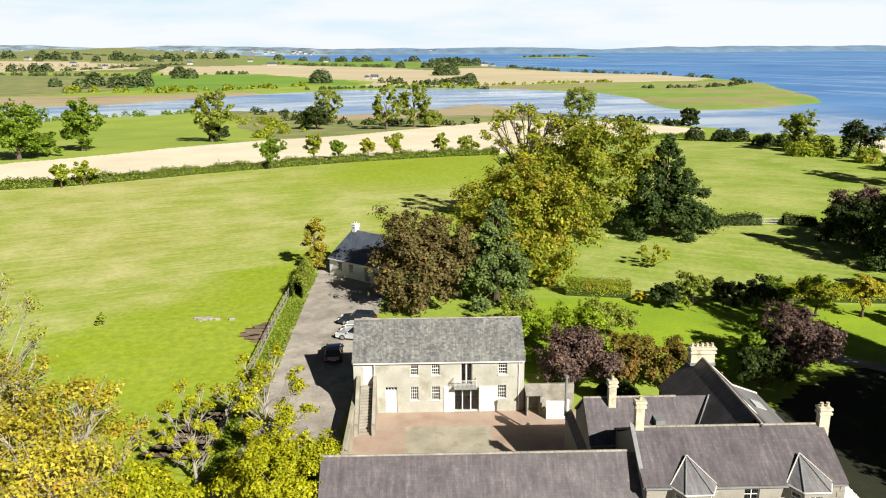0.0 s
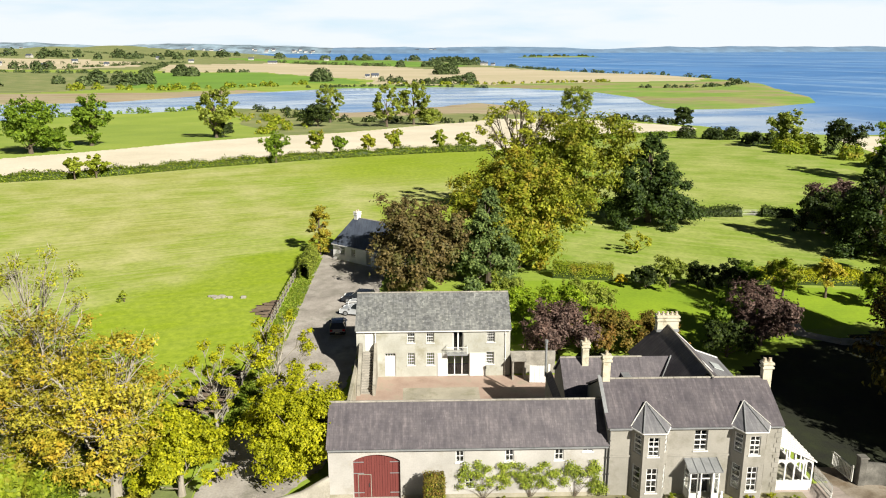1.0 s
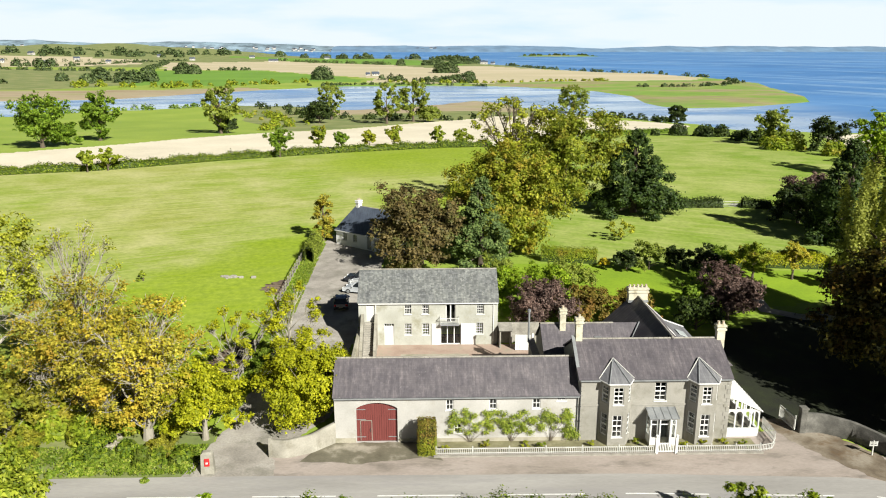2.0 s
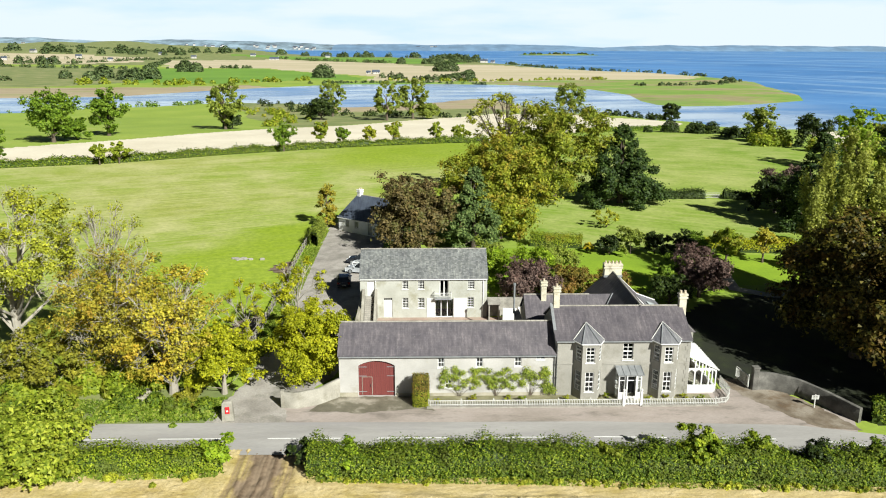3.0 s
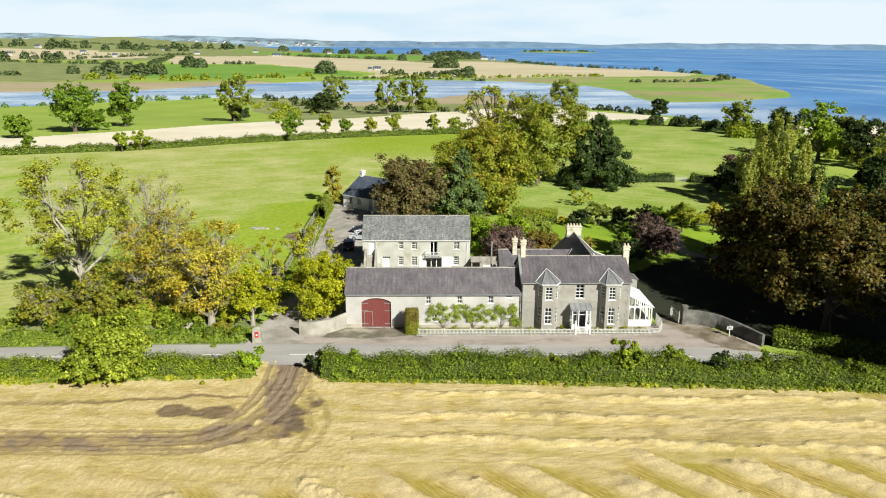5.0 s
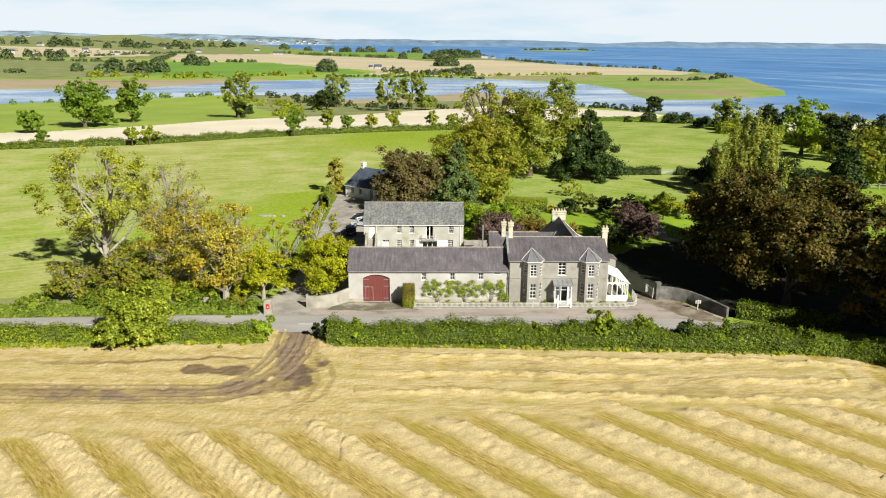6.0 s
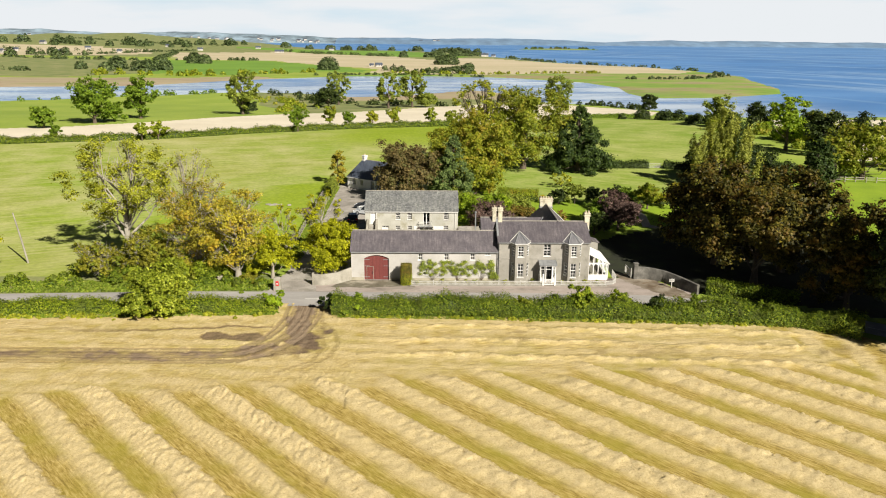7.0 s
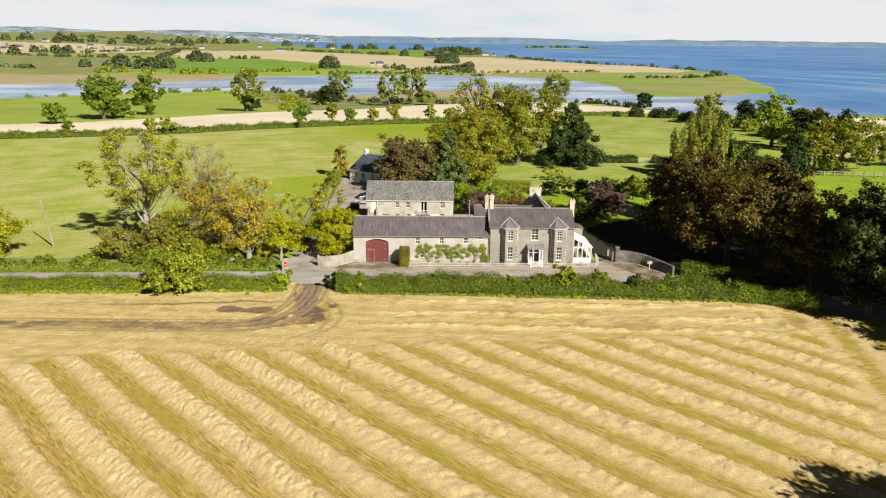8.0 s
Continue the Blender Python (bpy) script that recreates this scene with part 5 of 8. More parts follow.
part("ridge_tiles", Shape().tube([(WX, 29.7, WR), (WX, 42.5, WR)], [0.11, 0.11], 6), M["stone"], wr)
part("verge", Shape().slab([(25.36, 42.4, WE + 0.02), (25.36, 42.62, WE + 0.02), (WX, 42.62, WR + 0.06), (WX, 42.4, WR + 0.06)], 0.1), M["white"], wr)
chimney(wing, 22.0, 41.6, 7.4, 9.0, 2.0, 0.75, 5, M["cream"], "x")
part("skylight", Shape().add([(23.5, 35.4, 6.72), (24.3, 35.4, 5.96), (24.3, 36.6, 5.96), (23.5, 36.6, 6.72), (23.5, 35.4, 6.56), (24.3, 35.4, 5.80), (24.3, 36.6, 5.80), (23.5, 36.6, 6.56)], [(0, 1, 2, 3), (0, 4, 5, 1), (1, 5, 6, 2), (2, 6, 7, 3), (3, 7, 4, 0)]), M["white"], wr, "white framed roof light")
part("east_wall", Shape().box(25.12, 27.2, 35.3, 42.2, -0.3, 4.1), M["house"], wing)
er = part("east_roof", Shape().slab([(27.45, 35.0, 4.2), (27.45, 42.5, 4.2), (25.0, 42.5, 5.1), (25.0, 35.0, 5.1)], 0.1), M["slate_grey"], wing)
part("verge", Shape().slab([(27.45, 42.42, 4.28), (27.45, 42.6, 4.28), (25.0, 42.6, 5.18), (25.0, 42.42, 5.18)], 0.08), M["white"], er)
part("skylight", Shape().slab([(26.6, 38.6, 4.62), (26.6, 40.0, 4.62), (25.7, 40.0, 4.95), (25.7, 38.6, 4.95)], 0.06), M["sky_glazing"], er, "white framed roof light")
side = thing("side_wing", 0, 0, 0, label="low rear side wing of the house with purple slate roof", category="house wing")
gable_block(side, 11.2, 18.2, 33.7, 39.6, 4.6, 6.95, M["house"], M["slate_x"], over=0.15)
part("roof_return", Shape().slab([(18.0, 33.6, 4.55), (18.9, 33.6, 4.62), (20.9, 36.62, 6.97), (18.0, 36.62, 6.97)], 0.12), M["slate_x"], side)
part("valley_flashing", Shape().tube([(19.15, 33.9, 5.3), (20.85, 36.5, 7.05)], [0.07, 0.07], 6), M["lead"], side)
chimney(side, 13.2, 36.2, 5.8, 8.6, 0.58, 0.55, 1, M["cream"], "x")
dm = Shape().box(16.2, 16.9, 34.4, 35.6, 5.2, 6.0)
part("roof_vent", dm, M["lead"], side)
link = thing("store", 0, 0, 0, label="narrow slate roofed store between yard and house", category="outbuilding")
part("wall", Shape().box(10.7, 11.15, 33.5, 41.5, -0.3, 3.1), M["house"], link)
part("roof", Shape().slab([(10.6, 33.3, 3.1), (11.2, 33.3, 3.5), (11.2, 41.6, 3.5), (10.6, 41.6, 3.1)], 0.12), M["slate_y"], link)
part("flue", Shape().tube([(10.6, 41.0, 3.2), (10.6, 41.0, 6.6)], [0.11, 0.11], 10).tube([(10.6, 41.0, 6.6), (10.6, 41.0, 6.85)], [0.17, 0.17], 10), M["lead"], link, "metal flue pipe")

# white conservatory on the house's end
con = thing("conservatory", 0, 0, 0, label="white timber conservatory with arched lights and glazed lean-to roof", category="conservatory")
cx0, cx1, cy0, cy1 = 26.17, 29.1, 26.3, 33.0
part("base_wall", Shape().box(cx0, cx1, cy0, cy0 + 0.25, -0.3, 0.75).box(cx1 - 0.25, cx1, cy0 + 0.25, cy1, -0.3, 0.75), M["white"], con)
fr = Shape()
bays_x = np.linspace(cx0, cx1 - 0.12, 5)
for x in bays_x:
    top = 2.5 + (3.85 - 2.5) * (cx1 - x) / (cx1 - cx0)
    fr.box(x, x + 0.12, cy0, cy0 + 0.12, 0.75, top)
fr.box(cx0, cx1, cy0 - 0.01, cy0 + 0.13, 2.45, 2.6).box(cx0, cx1, cy0 - 0.02, cy0 + 0.14, 0.75, 0.85)
for a, b in zip(bays_x, bays_x[1:]):
    for i in range(8):
        t0, t1 = math.pi * i / 8, math.pi * (i + 1) / 8
        mx, hw = (a + 0.12 + b) / 2, (b - a - 0.12) / 2
        p = [(mx - hw * math.cos(t0), 2.05 + 0.36 * math.sin(t0)), (mx - hw * math.cos(t1), 2.05 + 0.36 * math.sin(t1))]
        fr.add([(p[0][0], cy0 + 0.02, p[0][1]), (p[1][0], cy0 + 0.02, p[1][1]), (p[1][0], cy0 + 0.02, 2.46), (p[0][0], cy0 + 0.02, 2.46)], [(0, 1, 2, 3)])
for y in np.arange(cy0, cy1, 0.9):
    fr.box(cx1 - 0.12, cx1, y + 0.001, y + 0.12, 0.75, 2.55)
fr.box(cx1 - 0.13, cx1 + 0.005, cy0, cy1, 2.45, 2.6)
part("timber_frame", fr, M["white"], con)
rb = Shape()
for y in np.arange(cy0, cy1 + 0.01, 0.56):
    rb.slab([(cx0, y, 3.98), (cx0, y - 0.09, 3.98), (cx1 + 0.2, y - 0.09, 2.50), (cx1 + 0.2, y, 2.50)], 0.1)
rb.slab([(cx1 + 0.22, cy0 - 0.1, 2.44), (cx1 + 0.22, cy1, 2.44), (cx1 + 0.02, cy1, 2.6), (cx1 + 0.02, cy0 - 0.1, 2.6)], 0.08)
part("glazing_bar", rb, M["white"], con)
part("roof_glass", Shape().slab([(cx0, cy1, 3.90), (cx0, cy0, 3.90), (cx1 + 0.15, cy0, 2.46), (cx1 + 0.15, cy1, 2.46)], 0.02), M["sky_glazing"], con)
part("side_glass", Shape().box(cx0 + 0.1, cx1 - 0.12, cy0 + 0.05, cy0 + 0.06, 0.85, 2.5), M["glass"], con)
part("floor", Shape().box(cx0, cx1 - 0.25, cy0 + 0.25, cy1, -0.2, 0.12), M["concrete"], con)
part("back_room", Shape().box(26.2, 28.9, 33.0, 35.2, -0.3, 4.0), M["house"], con)
part("back_roof", Shape().slab([(26.0, 32.9, 5.0), (29.1, 32.9, 3.9), (29.1, 35.3, 3.9), (26.0, 35.3, 5.0)], 0.1), M["slate_y"], con)

# the two storey back building across the yard
back = thing("coach_house", 0, 0, 0, label="two storey cream rendered coach house with lichened slate roof", category="outbuilding")
BX0, BX1, BY, BE, BR = -7.85, 8.05, 48.4, 5.2, 8.0
up = [(-2.6, -1.85, 3.78, 5.05), (-0.62, 0.15, 3.78, 5.05), (5.64, 6.45, 3.75, 5.0)]
low = [(-2.6, -1.85, 1.28, 2.62), (-0.62, 0.18, 1.26, 2.62), (5.58, 6.38, 1.33, 2.65)]
FRENCH, GLAZED, SIDE, UPPER = (2.1, 3.2, 2.75, 5.05), (1.5, 3.85, 0.05, 2.45), (-4.95, -3.85, 0.05, 2.62), (-6.95, -6.05, 2.95, 4.95)
gable_block(back, BX0, BX1, BY, 56.2, BE, BR, M["backrender"], M["slate_lichen"], [*up, *low, FRENCH, GLAZED, SIDE, UPPER], over=0.15, coping="white")
for a in up + low:
    window(back, *a, BY, 4, 4, sill=0.08, rim=0.05, bar=0.016, meeting=True)
window(back, *FRENCH, BY, 2, 1, sill=0, rim=0.09, bar=0.07)
window(back, *GLAZED, BY, 3, 1, sill=0, rim=0.07, bar=0.05, label="white framed glazed doors")
for a, b in ((0.5, 1.5), (3.85, 5.5)):
    sh = part("sliding_shutter", Shape().box(a, b, BY - 0.045, BY - 0.003, 0.04, 2.6), M["white"], back, "white boarded sliding shutter")
    for i in range(7):
        u, v = a + (b - a) * i / 7, a + (b - a) * (i + 1) / 7
        part("board", Shape().box(u + 0.008, v - 0.008, BY - 0.075, BY - 0.046, 0.04, 2.6), M["white"], sh)
for (a, b, c, d), lab in ((SIDE, "white side door with top lights"), (UPPER, "white loft door")):
    s = Shape().box(a, b, BY + 0.12, BY + 0.18, c, d - (0.3 if a == SIDE[0] else 0))
    dd = part("door", s, M["white"], back, lab)
    for i in range(6):
        u, v = a + (b - a) * i / 6, a + (b - a) * (i + 1) / 6
        part("board", Shape().box(u + 0.006, v - 0.006, BY + 0.098, BY + 0.119, c, d - (0.3 if a == SIDE[0] else 0)), M["white"], dd)
    if a == SIDE[0]:
        f = Shape()
        for i in range(5):
            x = a + (b - a - 0.05) * i / 4
            f.box(x, x + 0.05, BY + 0.11, BY + 0.17, d - 0.3, d)
        f.box(a, b, BY + 0.11, BY + 0.17, d - 0.06, d - 0.001)
        part("top_light", f, M["white"], dd)

bal = part("balcony", Shape().box(1.45, 3.6, BY - 0.75, BY - 0.002, 2.58, 2.70), M["lead"], back, "small iron balcony")
rl = Shape().box(1.45, 3.6, BY - 0.75, BY - 0.71, 3.45, 3.5).box(1.45, 1.49, BY - 0.71, BY, 3.45, 3.5).box(3.56, 3.6, BY - 0.71, BY, 3.45, 3.5)
for x in np.arange(1.47, 3.6, 0.12):
    rl.box(x - 0.008, x + 0.008, BY - 0.74, BY - 0.72, 2.7, 3.45)
for y in np.arange(BY - 0.7, BY, 0.14):
    rl.box(1.46, 1.48, y, y + 0.016, 2.7, 3.45).box(3.57, 3.59, y, y + 0.016, 2.7, 3.45)
part("railing", rl, M["white"], bal)
pipe(back, 7.55, BY - 0.07, 0.0, 4.95, M["white"])
pipe(back, -5.9, BY - 0.07, 0.1, 4.95, M["white"])
part("loft_floor", Shape().box(-7.3, 7.5, 48.9, 55.7, 2.62, 2.74).box(-7.3, 7.5, 48.9, 55.7, -0.05, 0.04), M["dark"], back)

# outside stair to the loft, between two walls
stair = thing("outside_stair", 0, 0, 0, label="stained concrete outside stair up to the loft door", category="stairs")
n = 16
for i in range(n):
    y = 44.3 + i * 0.235
    part("step", Shape().soft_box(-7.2, -6.02, y, y + 0.30 if i < n - 1 else 48.38, -0.1, 0.18 * (i + 1), 0.015), M["stone"], stair)
for a, b in ((-7.55, -7.22), (-6.0, -5.72)):
    s = Shape()
    ring = [(43.9, -0.2), (48.38, -0.2), (48.38, 3.85), (47.9, 3.75), (44.3, 1.05), (43.9, 1.05)]
    s.add([(a, y, z) for y, z in ring] + [(b, y, z) for y, z in ring], [tuple(reversed(range(6))), tuple(range(6, 12))] + [(i, (i + 1) % 6, 6 + (i + 1) % 6, 6 + i) for i in range(6)])
    part("side_wall", s, M["oldwall"], stair)
solid("yard_wall", Shape().soft_box(-8.0, -7.58, 31.66, 48.38, -0.2, 2.1, 0.05), M["concrete"], "tall stained rendered wall along the yard", "wall", kind="structure")
solid("yard_wall", Shape().soft_box(8.1, 12.9, 48.9, 49.3, -0.2, 2.4, 0.05), M["stone"], "rough stone wall beside the coach house", "wall", kind="structure")
solid("lean_to", Shape().box(8.2, 9.6, 47.2, 47.35, 2.0, 2.2).box(8.2, 8.35, 47.2, 48.85, -0.1, 2.2).box(9.45, 9.6, 47.2, 48.85, -0.1, 2.2).slab([(8.1, 47.0, 2.2), (9.7, 47.0, 2.2), (9.7, 48.88, 2.5), (8.1, 48.88, 2.5)], 0.08), M["stone"], "dark open stone lean-to beside the coach house", "outbuilding")
gate = thing("yard_gate", 0, 0, 0, label="white boarded yard gate standing ajar", category="gate")
for i in range(7):
    part("board", Shape().box(9.9 + i * 0.25, 10.13 + i * 0.25, 46.5 - 0.02 * i, 46.55 - 0.02 * i, 0.05, 1.9), M["white"], gate)
part("post", Shape().soft_box(11.7, 11.95, 46.2, 46.45, -0.1, 2.1, 0.03), M["white"], gate)

# cottage up the drive
cot = thing("cottage", -15.2, 91.4, ground_at(-14, 92), -38.7, "long white cottage with dark blue slate roof and one chimney", "cottage")
CL, CD, CE, CR = 15.0, 10.4, 2.55, 5.7
cw = [(1.6, 2.5, 0.9, 2.1), (3.9, 4.8, 0.9, 2.1), (7.0, 8.0, 0.1, 2.2), (8.6, 9.5, 0.9, 2.1), (11.5, 12.4, 0.9, 2.1)]
gable_block(cot, 0, CL, 0, CD, CE, CR, M["limewash"], M["slate_new"], cw, over=0.25, coping="white")
for i, a in enumerate(cw):
    if i == 2:
        part("door", Shape().box(a[0], a[1], 0.1, 0.16, a[2], a[3]), M["lead"], cot, "pale grey cottage door")
    else:
        window(cot, *a, 0.0, 2, 3, sill=0.08)
chimney(cot, 0.5, 5.2, 5.0, 6.7, 0.7, 0.9, 2, M["white"], "y")
part("dark_roof_panel", Shape().slab([(0.4, 9.6, 3.15), (0.4, 6.6, 4.97), (4.0, 6.6, 4.97), (4.0, 9.6, 3.15)][::-1], 0.06), M["iron"], cot)

# ---- trees, hedges and shrubs ----
F = {}
F["green"] = foliage("green leaves", (0.075, 0.135, 0.010), (0.160, 0.255, 0.018), (0.260, 0.360, 0.036), 0.5)
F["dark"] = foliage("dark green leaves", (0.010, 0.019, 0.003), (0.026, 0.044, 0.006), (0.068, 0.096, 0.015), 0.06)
F["fir"] = foliage("dark needles", (0.015, 0.032, 0.006), (0.034, 0.062, 0.010), (0.070, 0.108, 0.018), 0.12)
F["blue"] = foliage("blue needles", (0.062, 0.105, 0.030), (0.128, 0.186, 0.052), (0.210, 0.268, 0.086), 0.25)
F["poplar"] = foliage("poplar leaves", (0.185, 0.215, 0.034), (0.360, 0.390, 0.066), (0.530, 0.545, 0.125), 0.6)
# greyer leaves for distant woods, haze mixed into the tone
F["far"] = foliage("far leaves greyed for haze", (0.040, 0.062, 0.024), (0.080, 0.115, 0.042), (0.135, 0.175, 0.065), 0.3)
F["olive"] = foliage("olive autumn leaves", (0.136, 0.192, 0.011), (0.260, 0.333, 0.020), (0.384, 0.435, 0.040), 0.52, odd=(0.339, 0.294, 0.032))
F["lime"] = foliage("yellow green leaves", (0.215, 0.245, 0.007), (0.385, 0.405, 0.011), (0.540, 0.525, 0.022), 0.5)
F["gold"] = foliage("golden autumn leaves", (0.250, 0.250, 0.028), (0.430, 0.390, 0.034), (0.620, 0.530, 0.070), 0.5, odd=(0.520, 0.365, 0.034))
F["tawny"] = foliage("tawny autumn leaves", (0.190, 0.185, 0.018), (0.350, 0.325, 0.032), (0.500, 0.450, 0.068), 0.5, odd=(0.430, 0.285, 0.030))
F["umber"] = foliage("brown green leaves", (0.125, 0.122, 0.012), (0.245, 0.240, 0.020), (0.390, 0.370, 0.042), 0.5, odd=(0.190, 0.240, 0.020))
F["moss"] = foliage("moss green autumn leaves", (0.105, 0.142, 0.010), (0.215, 0.262, 0.018), (0.345, 0.378, 0.038), 0.5, odd=(0.285, 0.250, 0.028))
F["amber"] = foliage("yellowing green leaves", (0.130, 0.165, 0.010), (0.262, 0.300, 0.020), (0.400, 0.415, 0.042), 0.5, odd=(0.360, 0.275, 0.030))
F["thin"] = foliage("thin olive leaves", (0.215, 0.245, 0.016), (0.355, 0.380, 0.028), (0.490, 0.500, 0.062), 0.5)
F["copper"] = foliage("copper leaves", (0.074, 0.056, 0.022), (0.142, 0.108, 0.040), (0.222, 0.168, 0.064), 0.35, odd=(0.135, 0.140, 0.036))
F["purple"] = foliage("purple leaves", (0.070, 0.042, 0.040), (0.140, 0.090, 0.080), (0.235, 0.165, 0.145), 0.35)
F["russet"] = foliage("russet leaves", (0.095, 0.085, 0.014), (0.190, 0.155, 0.028), (0.300, 0.225, 0.048), 0.4, odd=(0.250, 0.140, 0.030))
F["rust"] = foliage("rusty chestnut leaves", (0.016, 0.020, 0.002), (0.057, 0.054, 0.006), (0.156, 0.127, 0.015), 0.12, odd=(0.111, 0.064, 0.008))
F["bright"] = foliage("bright green leaves", (0.125, 0.215, 0.008), (0.240, 0.350, 0.015), (0.350, 0.440, 0.030), 0.48)
F["lush"] = foliage("light green leaves", (0.110, 0.160, 0.010), (0.265, 0.320, 0.022), (0.440, 0.480, 0.060), 0.45)
F["willow"] = foliage("grey green leaves", (0.125, 0.170, 0.020), (0.245, 0.300, 0.042), (0.370, 0.415, 0.080), 0.5)
F["climber"] = foliage("climber leaves", (0.140, 0.200, 0.020), (0.270, 0.340, 0.040), (0.420, 0.450, 0.080), 0.4)
F["hedge"] = foliage("hedge leaves", (0.085, 0.140, 0.007), (0.220, 0.295, 0.014), (0.385, 0.435, 0.034), 0.5, patch=0.6, odd=(0.150, 0.190, 0.030))
F["thorn"] = foliage("thorn hedge leaves", (0.042, 0.080, 0.006), (0.128, 0.192, 0.011), (0.290, 0.345, 0.028), 0.40, patch=0.55, odd=(0.100, 0.125, 0.016))
# for solid cores: the shade between leaves is put into this colour
F["core"] = foliage("dark core for leaf shade", (0.020, 0.034, 0.006), (0.036, 0.056, 0.010), (0.055, 0.080, 0.015), 0.0)
F["yellow"] = foliage("yellow shrub leaves", (0.32, 0.26, 0.01), (0.52, 0.42, 0.02), (0.66, 0.55, 0.04), 0.40)
F["grassblade"] = foliage("long grass", (0.098, 0.162, 0.012), (0.196, 0.281, 0.022), (0.332, 0.365, 0.068), 0.45, patch=0.4)


def crown_clumps(h, r, low, count, shape):
    """Centres and radii of the leaf clumps of a crown."""
    out = []
    for i in range(count):
        u = (i + 0.5) / count
        a = i * 2.39996 + RNG.normal(0, 0.35)
        if shape == "cone":
            z = low + (h - low) * (u ** 0.8)
            rr = r * (1 - 0.93 * ((z - low) / (h - low)) ** 1.5) * RNG.uniform(0.5, 1.0)
            size = max(0.125 * h * (1 - 0.72 * u), 0.055 * h) * RNG.uniform(0.85, 1.15)
        elif shape == "column":
            z = low + (h - low) * u * 0.97
            rr = r * math.sqrt(max(0.0, 1 - (2 * u - 0.85) ** 2 / 1.6)) * RNG.uniform(0.35, 0.85)
            size = r * RNG.uniform(0.34, 0.52)
        elif shape == "shoots":
            stem, f = i % 15, (i // 15 + RNG.uniform(0.2, 0.9)) / (count / 15)
            sa = stem * 2.39996
            sr = r * math.sqrt((stem + 0.5) / 15)
            tip = h * (1.0 - 0.30 * (sr / r) ** 1.6 - 0.05 * (stem % 3))
            z = low + (tip - low) * f
            a, rr, size = sa, sr * (0.55 + 0.45 * f), r * RNG.uniform(0.13, 0.20)
        else:
            v = 1 - 2 * u
            ring = math.sqrt(max(0.0, 1 - v * v))
            depth = RNG.uniform(0.45, 0.86) if i % 3 else RNG.uniform(0.1, 0.45)
            mid_z, half = (h + low) / 2, (h - low) / 2
            if shape == "spread":
                depth = RNG.uniform(0.6, 0.98)
            if shape == "dome" and v < 0:
                ring = 0.95
            z = mid_z + half * v * depth
            rr = r * ring * depth * RNG.uniform(0.85, 1.12)
            size = r * RNG.uniform(0.20, 0.36) * (0.8 if shape == "spread" else 1.0)
        out.append((rr * math.cos(a), rr * math.sin(a), z, size))
    return out


